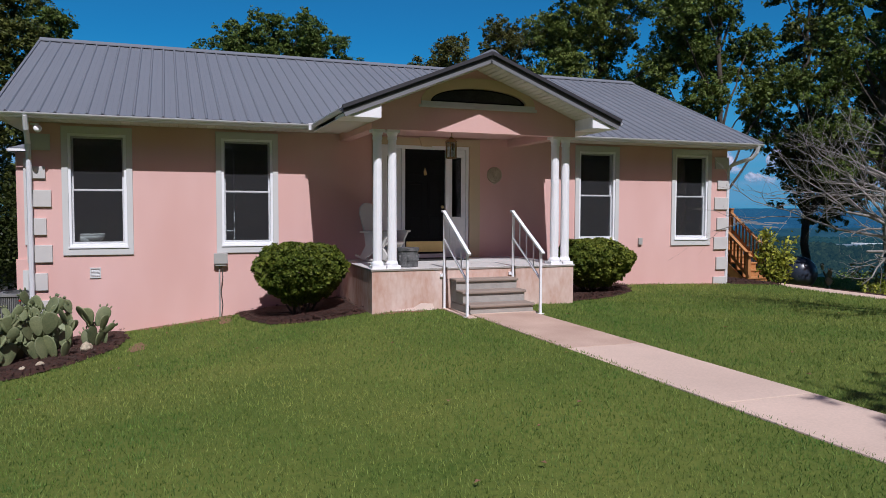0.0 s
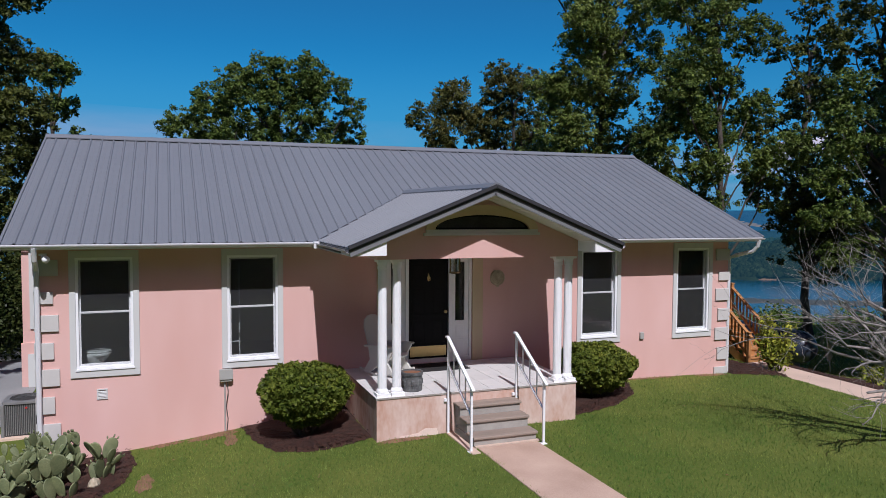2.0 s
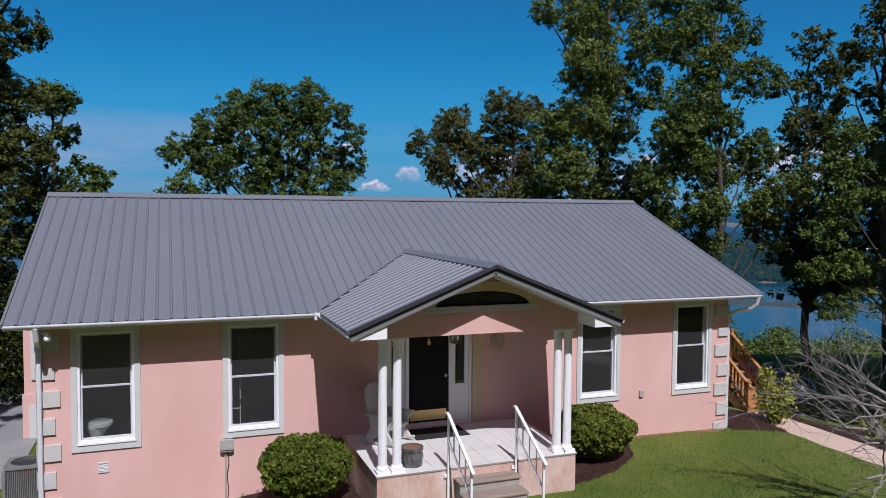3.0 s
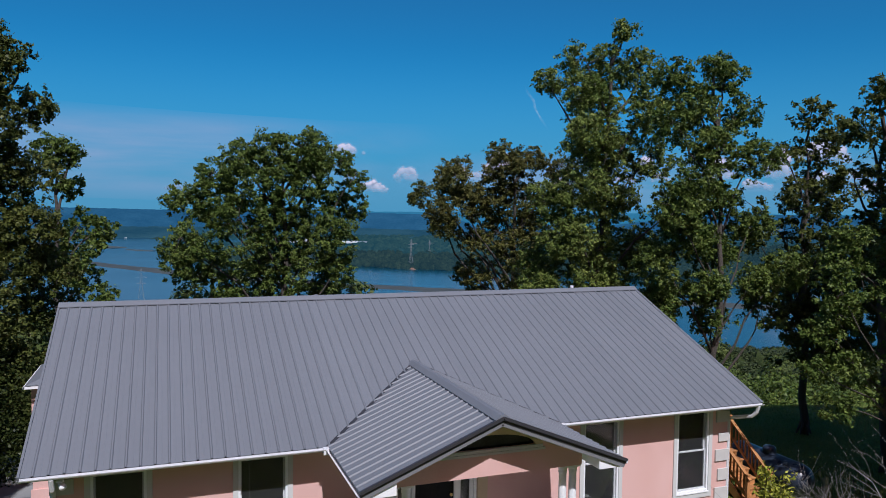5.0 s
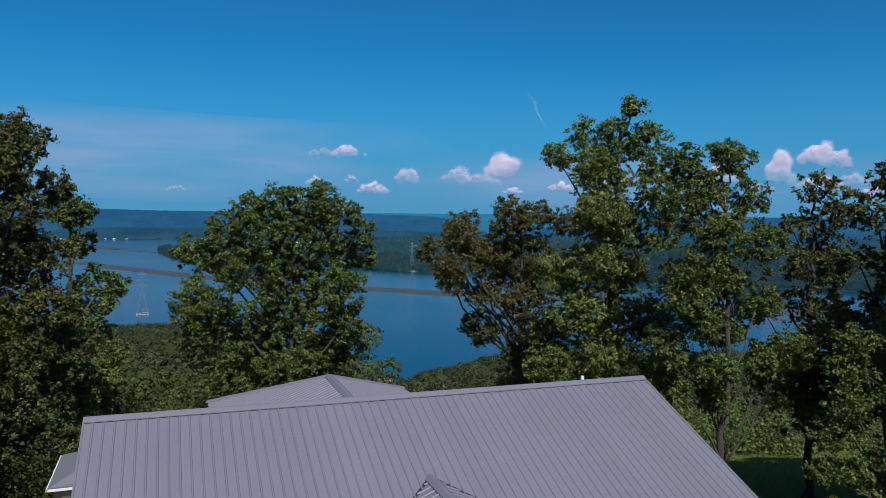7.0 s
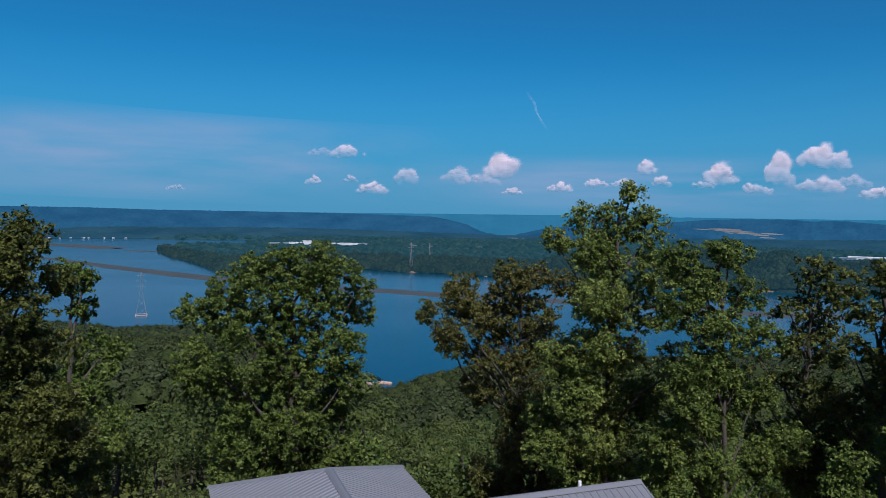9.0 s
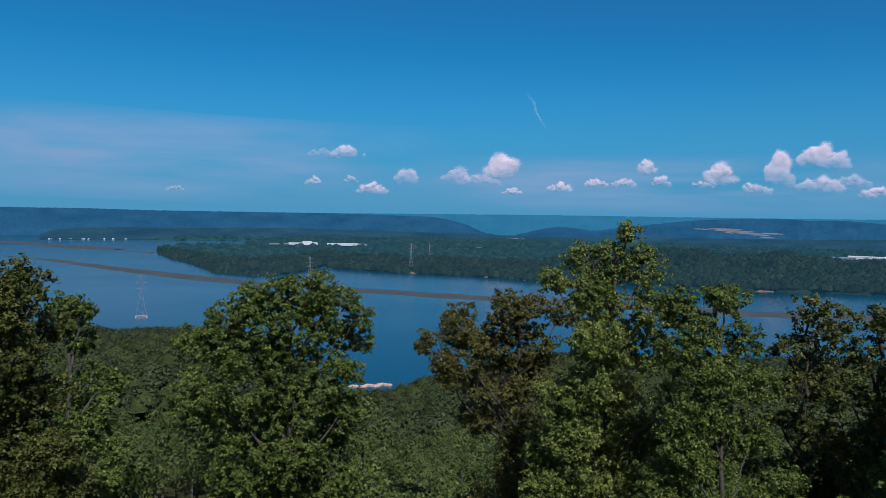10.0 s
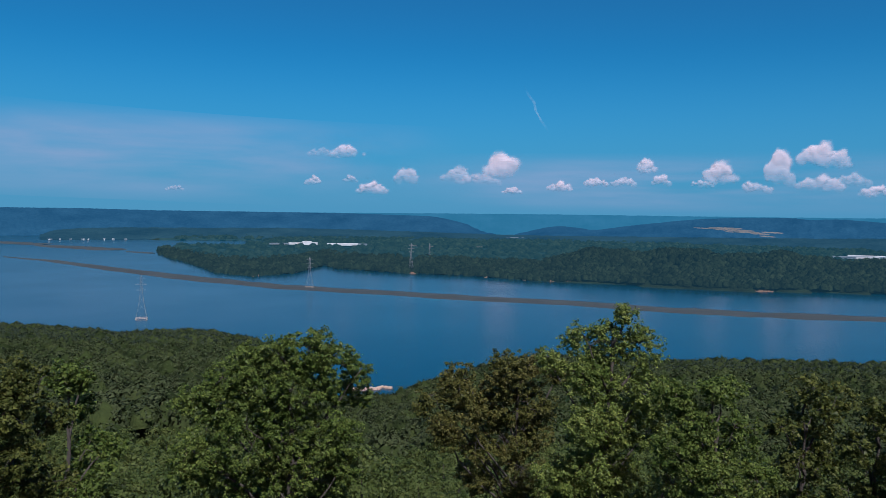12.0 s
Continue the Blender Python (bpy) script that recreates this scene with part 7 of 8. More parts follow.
tree((7.9, 10.6, gz(7.9, 10.6)), (7.9, 10.0, 14.0), 0.20, 10.0,
     [(5.7, 6.6, 0.9), (5.2, 4.6, 0.9), (6.0, 10.4, 0.7), (8.2, 14.3, 0.44), (6.8, 13.3, 0.77), (5.6, 12.5, 0.55), (7.7, 13.2, 0.82), (9.1, 13.0, 0.84), (6.4, 12.0, 0.74), (7.6, 11.8, 0.97), (9.1, 11.3, 0.92), (6.9, 10.3, 1.03), (8.4, 9.9, 1.09), (6.3, 8.5, 0.98), (8.1, 8.1, 1.09), (6.0, 6.9, 0.89), (7.6, 6.4, 1.08), (7.0, 5.0, 1.07), (8.9, 5.1, 0.92), (6.6, 3.6, 0.98), (8.6, 3.0, 1.09), (9.6, 9.6, 0.9), (9.9, 7.6, 1.0), (9.6, 6.2, 1.0), (10.2, 4.4, 1.0), (5.6, 5.6, 0.9), (5.4, 8.0, 0.8)],
     M_LEAF_LIGHT, "tall slender light green tree beside the house", 0.092, 13, per=38, clump=0.20, cover=2.3, gaps=0.4)
tree((9.3, 6.1, gz(9.3, 6.1)), (8.9, 5.8, 12.2), 0.15, 5.8,
     [(7.8, 12.1, 0.61), (8.8, 12.4, 0.45), (9.8, 12.1, 0.54), (8.3, 11.1, 0.79), (9.7, 10.9, 0.69), (7.3, 10.4, 0.67), (8.6, 9.7, 0.90), (10.2, 9.4, 0.73), (7.8, 8.4, 0.84), (9.3, 8.1, 0.91), (8.1, 6.8, 0.79), (9.8, 6.4, 0.84), (8.5, 5.2, 0.71), (10.5, 5.3, 0.66), (9.5, 4.0, 0.76), (7.2, 7.6, 0.7), (7.0, 6.0, 0.8), (7.4, 4.6, 0.8), (10.9, 7.2, 0.7), (11.4, 5.8, 0.8), (10.9, 4.4, 0.7)],
     M_LEAF, "slender green tree beside the timber deck", 0.092, 15, per=38, clump=0.20, cover=2.3, gaps=0.4)
tree((15.8, 8.0, gz(15.8, 8)), (15.5, 8.0, 11.2), 0.17, 8.0,
     [(15.2, 11.4, 0.67), (14.5, 9.8, 0.57), (15.8, 10.2, 0.85), (17.0, 10.9, 0.68), (14.8, 8.4, 0.80), (16.6, 8.4, 1.08), (14.3, 6.9, 0.70), (15.8, 6.4, 1.01), (14.1, 5.2, 0.53), (15.5, 4.6, 0.94), (14.5, 3.7, 0.57), (16.6, 3.3, 0.86), (17.6, 5.6, 0.91), (13.4, 6.6, 0.6), (13.2, 8.0, 0.6), (17.8, 8.4, 1.0), (17.2, 2.6, 0.9), (18.4, 4.0, 1.0), (14.4, 3.4, 0.9), (15.8, 3.2, 1.0), (17.1, 2.8, 1.0), (18.3, 2.6, 1.2), (14.0, 4.6, 0.7), (16.6, 4.7, 1.1), (14.9, 2.1, 0.6), (18.0, 4.0, 1.3), (17.1, 1.7, 0.9)],
     M_LEAF_DARK, "dark leafy tree on the side lawn", 0.13, 17, per=34, clump=0.24, cover=1.35, gaps=0.2)
tree((14.8, 3.6, gz(14.8, 3.6)), (14.6, 4.2, 11.2), 0.20, 4.2,
     [(14.0, 11.6, 0.65), (13.5, 10.5, 0.72), (14.9, 10.1, 0.97), (13.3, 8.8, 0.72), (14.6, 8.2, 1.00), (12.9, 7.4, 0.60), (14.2, 6.5, 0.96), (15.4, 5.4, 1.17), (16.0, 9.3, 1.38), (16.7, 6.3, 1.39)],
     M_LEAF_DARK, "leafy green tree on the side lawn", 0.125, 19, per=34, clump=0.24, cover=1.45, gaps=0.24)
# lobes from x = 11 on are out of view, added to shade the side lawn
tree((11.8, -0.3, gz(11.8, -0.3)), (11.6, 0.0, 7.6), 0.14, 0.0,
     [(7.7, 3.6, 0.42), (7.9, 4.6, 0.45), (8.2, 5.5, 0.5), (8.0, 2.7, 0.4), (8.7, 7.0, 0.5), (8.5, 6.3, 0.5), (9.5, 5.5, 0.70), (8.7, 4.9, 0.48), (9.8, 4.0, 0.74), (8.4, 3.8, 0.39), (9.4, 3.0, 0.58), (10.8, 4.3, 0.94), (11.6, 5.0, 1.2), (12.6, 6.4, 1.4), (13.2, 4.4, 1.3), (11.0, 7.0, 1.0), (12.0, 8.0, 1.1), (12.2, 3.2, 1.1), (14.2, 5.6, 1.2)],
     M_LEAF, "slim bright green young tree beside the side walk", 0.085, 20, per=36, clump=0.20, cover=1.8)


# large trees out of view at either side, added to shade the lawn and the drive
tree((-15.5, -1.5, gz(-15.5, -1.5)), (-15.3, -1.2, 13.0), 0.32, -1.0,
     [(-14.0, 8.0, 1.4), (-14.1, 10.4, 1.5), (-14.4, 12.6, 1.4), (-15.0, 7.2, 1.8), (-15.4, 9.8, 2.0), (-15.2, 12.6, 1.8), (-17.2, 8.0, 1.9), (-17.4, 10.8, 1.9), (-19.0, 9.0, 1.8), (-14.4, 5.8, 1.2), (-17.0, 6.0, 1.5), (-16.6, 13.4, 1.4)],
     M_LEAF_DARK, "unseen broad dark tree added to shade the drive", 0.4, 27, per=26, clump=0.6)
tree((13.8, -4.6, gz(13.8, -4.6)), (13.6, -4.4, 16.0), 0.34, -4.2,
     [(10.6, 5.2, 1.2), (10.4, 7.0, 1.3), (12.2, 4.6, 1.4), (12.0, 6.8, 1.6), (12.6, 8.8, 1.6), (14.2, 5.0, 1.6), (14.4, 7.6, 1.7), (16.2, 5.4, 1.7), (16.4, 7.8, 1.6), (18.0, 6.4, 1.6), (14.6, 10.0, 1.7), (10.6, 9.2, 1.4), (11.2, 11.4, 1.6), (13.2, 11.8, 1.7), (15.4, 12.2, 1.7), (17.2, 10.4, 1.8), (11.6, 13.8, 1.5), (13.8, 14.2, 1.6), (16.0, 14.6, 1.5), (18.2, 12.6, 1.6), (13.4, 16.4, 1.2)],
     M_LEAF_DARK, "unseen broad dark tree added to shade the side lawn", 0.34, 28, per=40, clump=0.6, gaps=0.6)
tree((18.8, 2.4, gz(18.8, 2.4)), (18.6, 2.6, 11.6), 0.30, 2.6,
     [(16.9, 5.4, 1.3), (16.8, 7.6, 1.4), (16.9, 9.8, 1.4), (18.8, 5.0, 1.6), (19.0, 7.4, 1.7), (19.2, 10.0, 1.8), (21.0, 6.4, 1.6), (21.4, 9.0, 1.7), (20.2, 11.2, 1.3), (18.0, 3.2, 1.3)],
     M_LEAF_DARK, "unseen tall dense tree added to shade the edge of the side lawn", 0.34, 29, per=40, clump=0.6, gaps=0.6)
tree((-16.6, 8.0, gz(-16.6, 8.0)), (-16.4, 8.0, 16.0), 0.34, 8.0,
     [(-14.7, 4.0, 1.2), (-14.7, 6.2, 1.3), (-14.8, 8.4, 1.4), (-15.0, 10.6, 1.4), (-15.4, 12.8, 1.4), (-16.0, 4.2, 1.6), (-16.2, 6.8, 1.7), (-16.2, 9.4, 1.8), (-16.2, 12.0, 1.7), (-16.3, 14.6, 1.4), (-18.2, 6.0, 1.6), (-18.4, 8.8, 1.7), (-18.0, 11.6, 1.6), (-15.8, 14.0, 1.1)],
     M_LEAF_DARK, "unseen tall dense tree added to shade the trees beside the drive", 0.34, 30, per=40, clump=0.6, gaps=0.6)


# unseen, behind and to the right; placed so that its shadow reaches the walk
tree((0.8, -17.6, gz(0.8, -17.6)), (0.6, -17.2, 9.6), 0.24, -17.0,
     [(-2.6, 6.6, 0.9), (-2.2, 8.0, 0.9), (-1.2, 6.2, 1.1), (-0.8, 7.8, 1.2), (0.6, 6.4, 1.3), (0.8, 8.6, 1.3), (2.2, 7.2, 1.2), (3.4, 6.6, 1.0)],
     M_LEAF_DARK, "leafy tree casting its shade over the front walk", 0.2, 37, per=44, clump=0.5)


# near woods on the slope, as leafy crowns
def slope_woods():
    rnd, nr = random.Random(23), np.random.RandomState(23)
    pts = []
    wood = Shape()
    spots = []
    for _ in range(4000):
        a, d = nr.uniform(-33, 33), math.sqrt(nr.uniform(40 ** 2, 165 ** 2))
        x, y = ring_place(np.array([a]), np.array([d]))[0]
        if y < 31 or (d < 60 and abs(a) < 6 and y < 40):
            continue
        if all((x - p[0]) ** 2 + (y - p[1]) ** 2 > (3.6 + 0.012 * d) ** 2 for p in spots):
            spots.append((x, y, d))
    for x, y, d in spots:
        z = gz(x, y)
        h = rnd.uniform(7.0, 10.5) * (0.72 if d < 70 else 1.0)
        wood.tube([(x, y, z - 0.3), (x + rnd.uniform(-.4, .4), y, z + h * 0.8)], [0.2, 0.06], 5)
        n = int(1800 if d < 90 else 900)
        r = rnd.uniform(2.3, 3.6)
        lob = nr.normal(size=(14, 3))
        lob /= np.linalg.norm(lob, axis=1)[:, None]
        lob = lob * np.array((r, r, h * 0.26)) * 0.75
        which = nr.randint(0, 14, n)
        out = nr.normal(size=(n, 3)) + np.array((0, 0, 0.5))
        out /= np.linalg.norm(out, axis=1)[:, None]
        q = lob[which] + out * np.array((1.05, 1.05, 0.85)) * nr.uniform(0.7, 1.1, (n, 1)) + np.array((x, y, z + h * 0.72))
        pts.append(leaf_tris(q, out + np.array((0, 0, 0.25)), 0.27 if d < 90 else 0.40, nr, 0.3))
    t = new("slope_woods", array_mesh("slope_woods", np.concatenate(pts), 3, M_LEAF_SLOPE))
    tagged(t, "leafy green young woods on the slope behind the house", "woodland", kind="stuff")
    tr = tagged(part("wood_trunks", wood, M_BARK), "thin trunks of the woods on the slope", "woodland", kind="stuff")


slope_woods()


def mound(name, places, leaf, label, size, seed, count, category="shrubs", kind="stuff"):
    """Low leafy growth over the given ellipsoids (x, y, z, rx, ry, rz)."""
    nr = np.random.RandomState(seed)
    out = []
    for x, y, z, rx, ry, rz in places:
        d = nr.normal(size=(count, 3))
        d /= np.linalg.norm(d, axis=1)[:, None]
        d[:, 2] = np.abs(d[:, 2])
        f = nr.uniform(0.55, 1.08, count)
        out.append(np.array((x, y, z)) + d * np.array((rx, ry, rz)) * f[:, None])
    ob = new(name, array_mesh(name, leaf_quads(np.concatenate(out), size, nr, 0.7, 0.7), 4, leaf))
    return tagged(ob, label, category, kind=kind)


rr = random.Random(31)
mound("undergrowth", [(x, 16.5 + rr.uniform(-1.5, 3) + 0.06 * (x - 8) ** 1.0, gz(x, 18) - 0.4, rr.uniform(1.4, 2.4), rr.uniform(1.2, 2.0), rr.uniform(1.3, 2.2)) for x in np.arange(6, 44, 1.6)],
      M_LEAF, "tangled green vines along the edge of the lawn", 0.2, 32, 900)
mound("undergrowth", [(x, 23 + rr.uniform(-2, 4), gz(x, 24) - 0.4, rr.uniform(1.8, 3), rr.uniform(1.6, 2.4), rr.uniform(1.4, 2.8)) for x in np.arange(2, 44, 2.0)],
      M_LEAF, "dense green shrubs below the lawn", 0.26, 33, 1100)
mound("undergrowth", [(x, 19 + rr.uniform(-2, 3), gz(x, 20) - 0.2, rr.uniform(1.6, 2.6), rr.uniform(1.6, 2.4), rr.uniform(1.6, 3.4)) for x in np.arange(-24, -9, 2.0)],
      M_LEAF_DARK, "dark shrubs behind the drive", 0.26, 34, 900)
mound("undergrowth", [(x, 17.5 + rr.uniform(-3.0, 4.5), gz(x, 18) - 0.6, rr.uniform(1.4, 2.2), rr.uniform(1.4, 2.2), rr.uniform(1.8, 3.6)) for x in np.arange(-13, 5, 0.75)],
      M_LEAF_SLOPE, "leafy green shrubs at the top of the slope behind the house", 0.2, 36, 900)
mound("undergrowth", [(x, 10.6 + rr.uniform(-0.5, 1.5), gz(x, 11) - 0.2, rr.uniform(1.0, 1.5), rr.uniform(1.0, 1.5), rr.uniform(2.6, 4.2)) for x in np.arange(-17, -11.2, 0.9)],
      M_LEAF_DEEP, "dense dark shrubs beside the drive", 0.11, 35, 2600)


def clipped_bush(x, y, rx, ry, z0, z1, seed, label):
    """A rounded clipped bush: stems, dark inner mass and thousands of small leaves at its skin."""
    rnd, nr = random.Random(seed), np.random.RandomState(seed)
    zg = gz(x, y)
    t = thing("clipped_bush", (x, y, zg), label, "bush", group="clipped bushes by the porch")
    stems = Shape()
    for k in range(14):
        a = rnd.uniform(0, 6.28)
        limb(stems, (x + 0.1 * math.cos(a), y + 0.1 * math.sin(a), zg - 0.05), (x + 0.7 * rx * math.cos(a), y + 0.7 * ry * math.sin(a), z0 + rnd.uniform(0.2, 0.7) * (z1 - z0)), 0.018, 0.006, rnd, 0.1, 4, 5)
    part("stems", stems, M_BARK, t)
    n = 30000
    d = nr.normal(size=(n, 3))
    d /= np.linalg.norm(d, axis=1)[:, None]
    # a squarish dome
    p = np.sign(d) * np.abs(d) ** 0.72
    p /= np.maximum(np.linalg.norm(p, axis=1), 1e-6)[:, None] ** 0.72
    p[:, :2] *= (1.0 - 0.30 * np.clip(0.15 - p[:, 2:3], 0, 1))
    f = 1 - 0.6 * nr.uniform(0, 1, n) ** 2.2
    f *= 1 + 0.15 * np.array([noise.noise((v[0] * 3.1 + seed, v[1] * 3.1, v[2] * 3.1)) + 0.6 * noise.noise((v[0] * 8, v[1] * 8 + seed, v[2] * 8)) for v in d])
    q = np.array((x, y, (z0 + z1) / 2)) + p * np.array((rx, ry, (z1 - z0) / 2)) * f[:, None]
    above = q[:, 2] > zg + 0.14
    q, d = q[above], d[above]
    ob = new("foliage", array_mesh("foliage", leaf_tris(q, d + np.array((0, 0, 0.3)), 0.066, nr, 1.3), 3, M_BOXWOOD))
    ob.parent = t
    ob.matrix_parent_inverse = t.matrix_basis.inverted()


clipped_bush(-5.42, -1.25, 0.80, 0.75, 0.06, 1.10, 41, "rounded dark green clipped bush in mulch beside the porch")
clipped_bush(0.45, -1.10, 0.80, 0.75, 0.12, 1.10, 42, "rounded dark green clipped bush in mulch by the porch corner")


def prickly_pear(x, y, pads, spread, seed, label, tall=0.9):
    """Flat oval pads growing one from another, with small buds on their rims."""
    rnd = random.Random(seed)
    zg = gz(x, y) + 0.05
    t = thing("prickly_pear", (x, y, zg), label, "cactus", group="prickly pears")
    frontier = []
    for k in range(pads):
        if k < pads // 4 or not frontier:
            a = rnd.uniform(0, 6.28)
            foot = Vector((x + spread * rnd.uniform(-1, 1), y + spread * 0.6 * rnd.uniform(-1, 1), 0))
            foot.z = gz(foot.x, foot.y) + 0.02
            up = Vector((0.35 * rnd.uniform(-1, 1), 0.3 * rnd.uniform(-1, 1), 1)).normalized()
            size = rnd.uniform(0.13, 0.20)
        else:
            src, u0, s0 = rnd.choice(frontier)
            up = (u0 + Vector((rnd.uniform(-0.8, 0.8), rnd.uniform(-0.5, 0.5), 0.35))).normalized()
            foot = src + up * 0.01
            size = s0 * rnd.uniform(0.7, 1.0)
        if foot.z - zg > tall:
            continue
        side = up.cross(Vector((rnd.uniform(-1.6, 1.6), -1, rnd.uniform(-0.4, 0.4)))).normalized()
        face = up.cross(side)
        s = Shape()
        vs, fs = [], []
        n = 14
        for lay, (sc, th) in enumerate(((0.0, 0.010), (0.88, 0.010), (0.97, 0.007), (1.0, 0.0), (0.97, -0.007), (0.88, -0.010), (0.0, -0.010))):
            for i in range(n):
                a = 6.2832 * i / n
                w = 0.58 + 0.20 * math.sin(a)
                p = foot + up * (size * (1 + sc * math.sin(a))) + side * (size * sc * w * math.cos(a)) + face * th
                vs.append(p)
        for lay in range(6):
            fs += [(lay * n + i, lay * n + (i + 1) % n, (lay + 1) * n + (i + 1) % n, (lay + 1) * n + i) for i in range(n)]
        s.add(vs, fs)
        pad = part("pad", s, M_CACTUS, t, smooth=True)
        if rnd.random() < 0.5:
            s = Shape()
            for i in range(rnd.randrange(3, 7)):
                a = rnd.uniform(0.5, 2.6)
                c = foot + up * (size * (1 + math.sin(a))) + side * (size * 0.75 * math.cos(a))
                d = (up + side * math.cos(a) * 0.8).normalized()
                s.tube([c, c + d * 0.02, c + d * 0.045], [0.008, 0.014, 0.009], 6)
            part("fruit", s, M_CACTUS, pad, smooth=True)["kind"] = "stuff"
        frontier.append((foot + up * (size * 1.95), up, size))
        frontier.append((foot + up * (size * 1.6) + side * size * 0.5, (up + side * 0.5).normalized(), size))


prickly_pear(-9.86, -1.45, 180, 0.86, 51, "broad clump of grey-green prickly pear in mulch")
prickly_pear(-8.62, -1.35, 16, 0.16, 54, "small prickly pear with upright pads in mulch", 0.42)
rk = random.Random(55)
for x, y, r in ((-8.72, -1.62, 0.13), (-9.25, -2.30, 0.06), (-9.45, -2.42, 0.05)):
    s = Shape().lathe([(r * 0.9, 0), (r * 1.0, r * 0.3), (r * 0.7, r * 0.75), (r * 0.2, r * 0.95)], 9, 0, 0)
    s.v = [(a * rk.uniform(0.8, 1.15), b * rk.uniform(0.6, 0.85), c * rk.uniform(0.85, 1.1)) for a, b, c in s.v]
    ob = part("rock", s, M_PLAQUE, bevel=0.012)
    ob.matrix_basis = pose(x, y, gz(x, y) + 0.05, 0, 0, rk.uniform(0, 90))
    tagged(ob, "tan rough stone lying on dark mulch", "rock", group="stones in the cactus bed")
prickly_pear(9.75, 1.6, 7, 0.12, 53, "small prickly pear beside the gas tank")


def leafy_shrub(x, y, h, r, leaf, size, count, seed, label):
    rnd, nr = random.Random(seed), np.random.RandomState(seed)
    zg = gz(x, y)
    t = thing("shrub", (x, y, zg), label, "shrub", group="shrubs by the side walk")
    wood, cs = Shape(), []
    for k in range(16):
        a, q = rnd.uniform(0, 6.28), rnd.random() ** 0.5
        tip = Vector((x + r * q * math.cos(a), y + r * q * math.sin(a), zg + h * rnd.uniform(0.45, 1.0)))
        pts = limb(wood, (x + 0.08 * math.cos(a), y + 0.08 * math.sin(a), zg - 0.05), tip, 0.016, 0.005, rnd, 0.12, 5, 5)
        for p in pts[2:]:
            for _ in range(count):
                cs.append(p + Vector((rnd.gauss(0, 0.09), rnd.gauss(0, 0.09), rnd.gauss(0, 0.07))))
    part("stems", wood, M_BARK, t)
    ob = new("foliage", array_mesh("foliage", leaf_quads(np.array(cs), size, nr, 0.4, 0.42), 4, leaf))
    ob.parent = t
    ob.matrix_parent_inverse = t.matrix_basis.inverted()


leafy_shrub(6.62, 0.35, 1.34, 0.40, M_SHRUB, 0.125, 24, 61, "yellow-green leafy shrub in front of the wooden steps")
leafy_shrub(9.0, -0.6, 0.5, 0.35, M_SHRUB, 0.1, 8, 62, "low green plant in mulch beside the side walk")
leafy_shrub(10.6, 0.6, 1.0, 0.7, M_LEAF_DARK, 0.1, 14, 63, "dark low shrub behind the side walk")
leafy_shrub(12.2, -0.4, 1.3, 0.9, M_LEAF, 0.1, 14, 64, "green shrub at the edge of the side lawn")


def bare_tree(base, seed):
    """A leafless grey tree with forking limbs and many fine twigs."""
    rnd = random.Random(seed)
    b = Vector(base)
    t = thing("bare_tree", base, "leafless pale grey tree with tangled twigs on the lawn", "tree")
    s = Shape()

    def grow(s, p, d, length, r, depth):
        n = 5
        pts, rs = [p], [r]
        q, dd = p.copy(), d.copy()
        for i in range(n):
            dd = (dd + Vector((rnd.uniform(-0.36, 0.36), rnd.uniform(-0.36, 0.36), rnd.uniform(-0.30, 0.30)))).normalized()
            q = q + dd * (length / n)
            pts.append(q.copy())
            rs.append(r * (1 - 0.62 * (i + 1) / n))
        s.tube(pts, rs, 6 if depth < 2 else 4)
        if depth >= 4 or r < 0.004:
            return
        for _ in range(5 if depth < 2 else 3):
            i = rnd.randrange(2, n + 1)
            side = Vector((rnd.uniform(-1, 1), rnd.uniform(-1, 1), rnd.uniform(-0.35, 0.9)))
            nd = (dd * 0.75 + side * 0.75).normalized()
            grow(s, pts[i], nd, length * rnd.uniform(0.45, 0.68), rs[i] * rnd.uniform(0.5, 0.72), depth + 1)

    fork = b + Vector((0, 0, 0.95))
    s.tube([b - Vector((0, 0, 0.2)), b + Vector((0.02, 0, 0.3)), fork], [0.11, 0.095, 0.085], 8)
    for d, l, r in (((-0.9, 0.5, 0.75), 2.3, 0.055), ((-1.0, 0.35, 0.42), 2.1, 0.05), ((-0.6, 0.8, 0.9), 2.3, 0.05), ((-0.8, 0.1, 0.9), 2.2, 0.05), ((-0.3, 0.3, 1.0), 2.0, 0.05), ((0.4, -0.3, 1.0), 1.8, 0.045),
                    ((0.8, 0.2, 0.8), 1.8, 0.045), ((-0.9, 0.8, 0.35), 2.2, 0.045), ((-0.7, 0.6, 0.55), 2.4, 0.045), ((-0.95, 0.2, 0.62), 2.3, 0.045)):
        d = Vector(d)
        one = Shape()
        grow(one, fork - Vector((0, 0, rnd.uniform(0, 0.3))), d.normalized(), 1.04 * l, r, 0)
        part("limb", one, M_DEAD, t, smooth=True)
    part("trunk", s, M_DEAD, t, smooth=True)


bare_tree((4.3, -6.0, gz(4.3, -6.0)), 71)

# unseen woods added behind the viewer: reflected in the glass, they also block low sky light
rb = np.random.RandomState(81)
bx = np.column_stack([rb.uniform(-80, 80, 420), rb.uniform(-66, -38, 420)])
crowns("woods", bx, height(bx[:, 0], bx[:, 1]) + rb.uniform(3, 16, 420), rb.uniform(4, 6.5, 420), 1.5, M_CANOPY, "unseen woods across the lawn, reflected in glass and blocking low sky", 82)


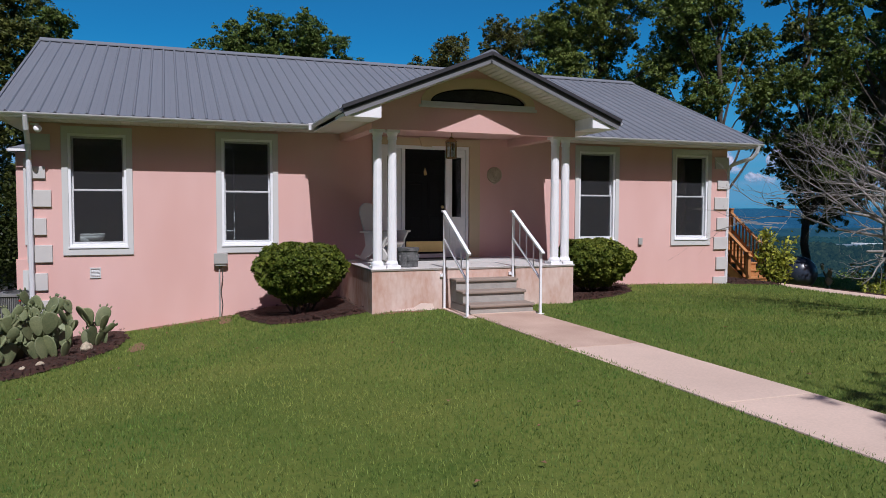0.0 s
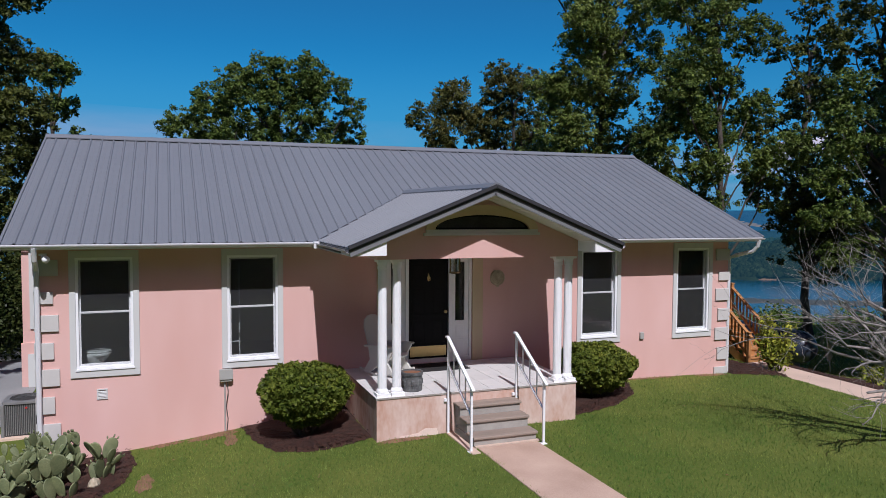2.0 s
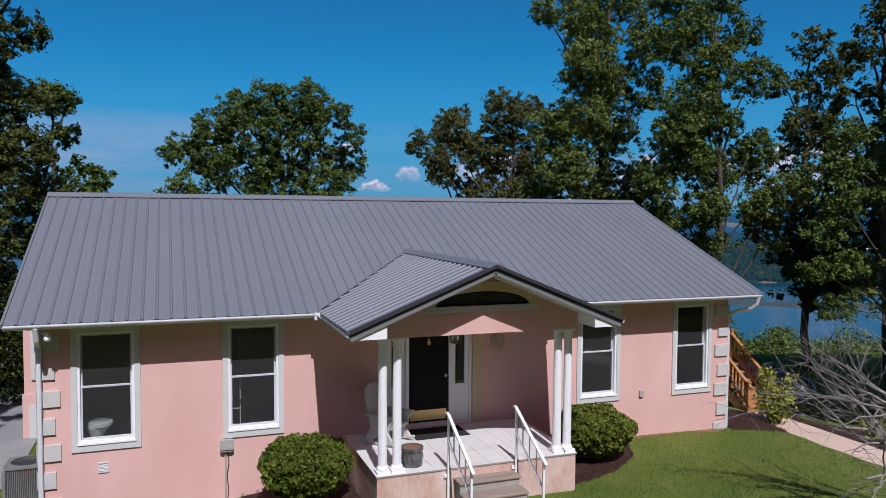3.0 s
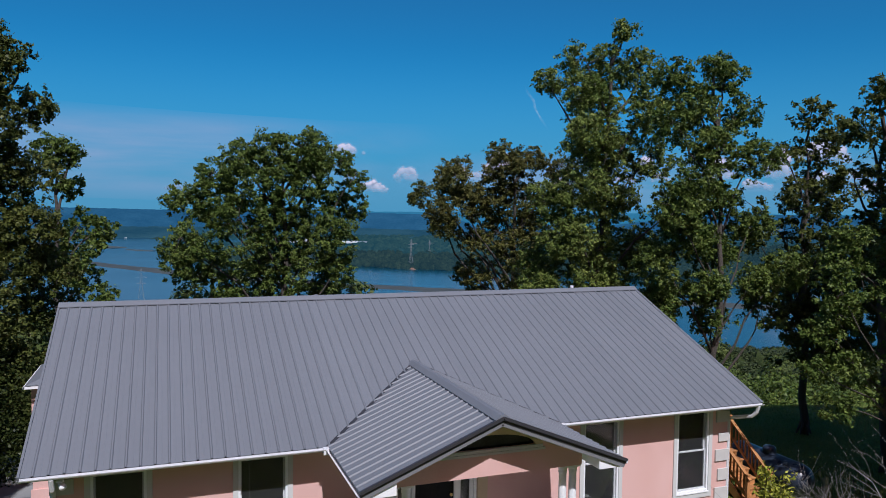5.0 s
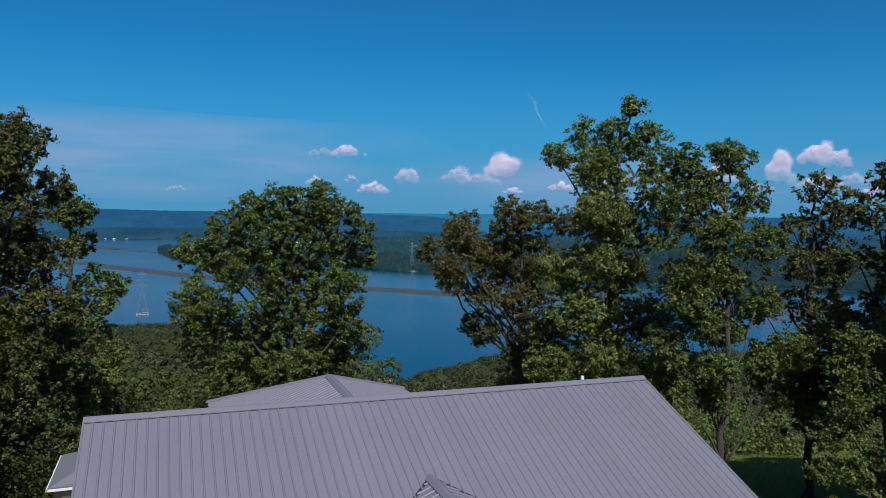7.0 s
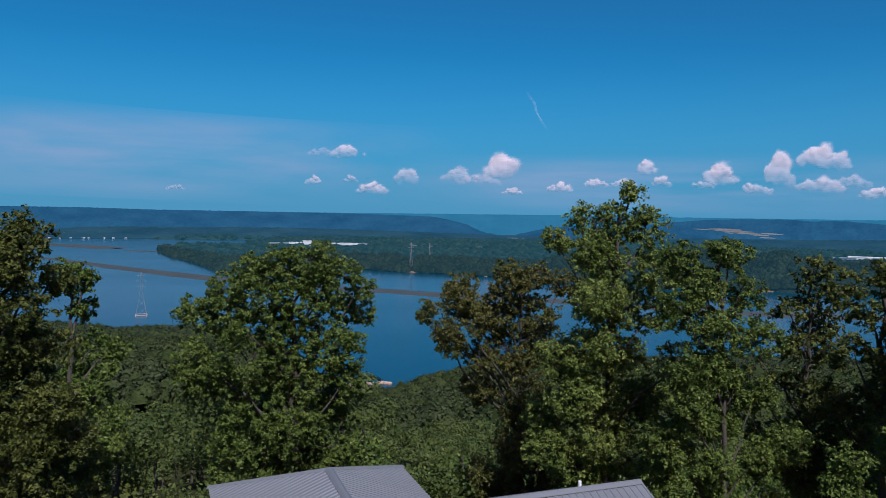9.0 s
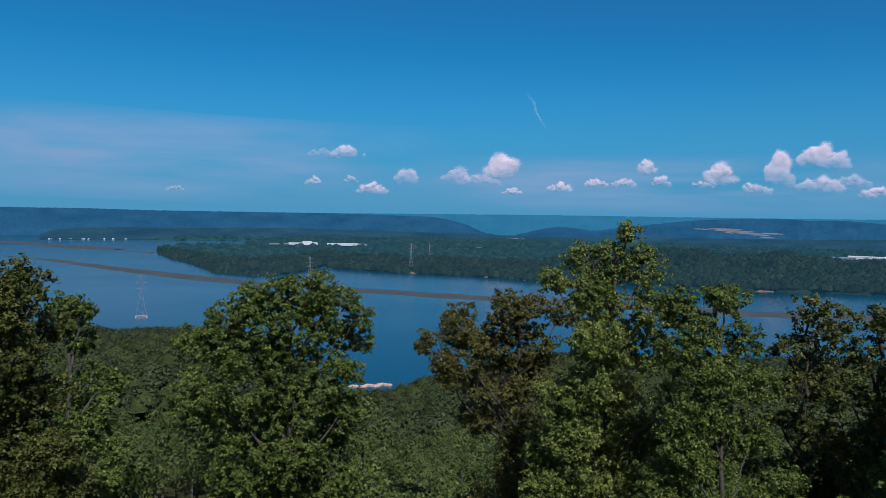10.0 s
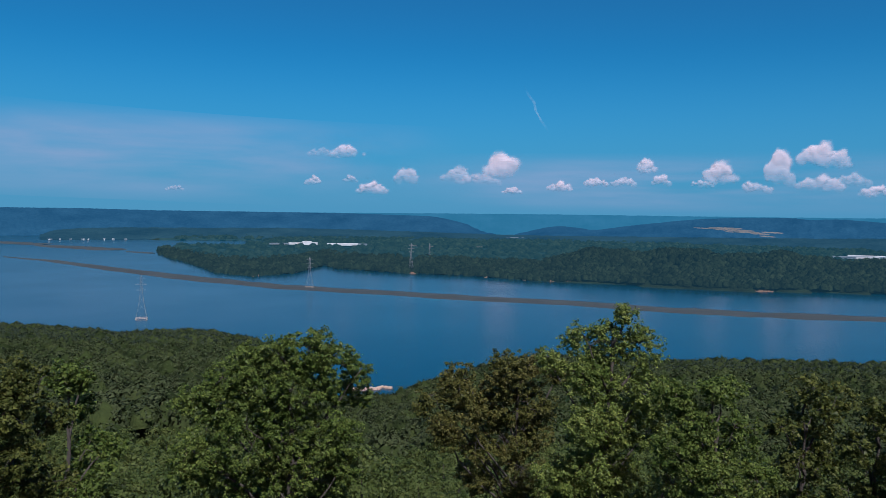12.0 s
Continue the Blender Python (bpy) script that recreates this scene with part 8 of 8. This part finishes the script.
# ---- grass ----
def on_grass(x, y):
    house_part = (x > X0 - 0.05) & (x < X1 + 0.05) & (y > -0.04) & (y < 10)
    porch = (x > PX0) & (x < PX1) & (y > PORCH_Y) & (y < 0.1)
    step_part = (x > -3.28) & (x < -1.93) & (y > -3.6) & (y < -2.3)
    walk_part = ((x > -3.0) & (x < -2.0) & (y < -3.3)) | ((x > 6.2) & (x < 7.3) & (y < 1.4))
    bed1 = (x > -6.35) & (x < -4.4) & (y > -2.13 + 0.75 * np.clip(-5.5 - x, 0, 2) + 1.3 * np.clip(-6.0 - x, 0, 2)) & (y < 0)
    bed2 = (x > -0.8) & (x < 1.75) & (y > -2.05 + 0.62 * np.clip(x, 0, 3)) & (y < 0)
    bed3 = (x < -8.2) & (y > -2.1 + 1.4 * np.clip(x + 9.0, 0, 2) - 0.9 * np.clip(-9.3 - x, 0, 0.7)) & (y < 3)
    bed4 = (x > 4.75) & (x < 6.3) & (y > -0.45) & (y < 3)
    bed5 = (x > 7.2) & (x < 9.9) & (y > -3.2 + 0.1 * x) & (y < 1.2)
    drive = (x < -10.9) & (y > 2.9)
    return ~(house_part | porch | step_part | walk_part | bed1 | bed2 | bed3 | bed4 | bed5 | drive)


def lawn(n, seed):
    """One lawn of blades, thick near the walk's end and thinning smoothly with broader blades beyond."""
    rnd = np.random.RandomState(seed)
    rs = np.linspace(3.0, 46, 400)
    cum = np.cumsum(rs / (1 + (rs / 8.5) ** 1.7))
    r = np.interp(rnd.uniform(0, 1, n), cum / cum[-1], rs)
    b = np.radians(rnd.uniform(-32, 78, n))
    x, y = -7.6 + r * np.sin(b), -14.2 + r * np.cos(b)
    k = on_grass(x, y) & (y < 19)
    x, y, r = x[k], y[k], r[k]
    z = yard(x, y)
    m = len(x)
    a, l = rnd.uniform(0, 6.283, m), (0.031 + 0.0010 * r) * rnd.uniform(0.45, 1.25, m)
    lean = rnd.uniform(0.1, 0.9, m)
    w = (0.0024 + 0.00030 * r) * rnd.uniform(0.7, 1.3, m)
    b = rnd.uniform(0, 6.283, m)
    c = np.column_stack([x, y, z - 0.004])
    side = np.column_stack([np.cos(a), np.sin(a), np.zeros(m)]) * w[:, None]
    tip = np.column_stack([np.cos(b) * lean, np.sin(b) * lean, np.ones(m)]) * l[:, None]
    v = np.stack([c - side, c + side, c + tip], 1).reshape(-1, 3)
    return tagged(new("grass", array_mesh("grass", v, 3, M_GRASS)), "mown green lawn grass with yellowish patches", "grass", kind="stuff")


lawn(720000, 91)

# ---- porch tiles ----
nx, ny = 11, 7
tw, td = (PX1 - PX0 + 0.04) / nx, (0.0 - PORCH_Y + 0.015) / ny
tile = mesh_of("tile", Shape().box(0.003, tw - 0.003, 0.003, td - 0.003, 0, 0.008), M_TILE)
floor_ob = [o for o in house.children if o.name.startswith("porch_slab")][0]
for i in range(nx):
    for j in range(ny):
        ob = new("tile", tile)
        ob.parent = floor_ob
        ob.matrix_basis = pose(PX0 - 0.02 + i * tw, PORCH_Y - 0.02 + j * td, PORCH_Z - 0.008)
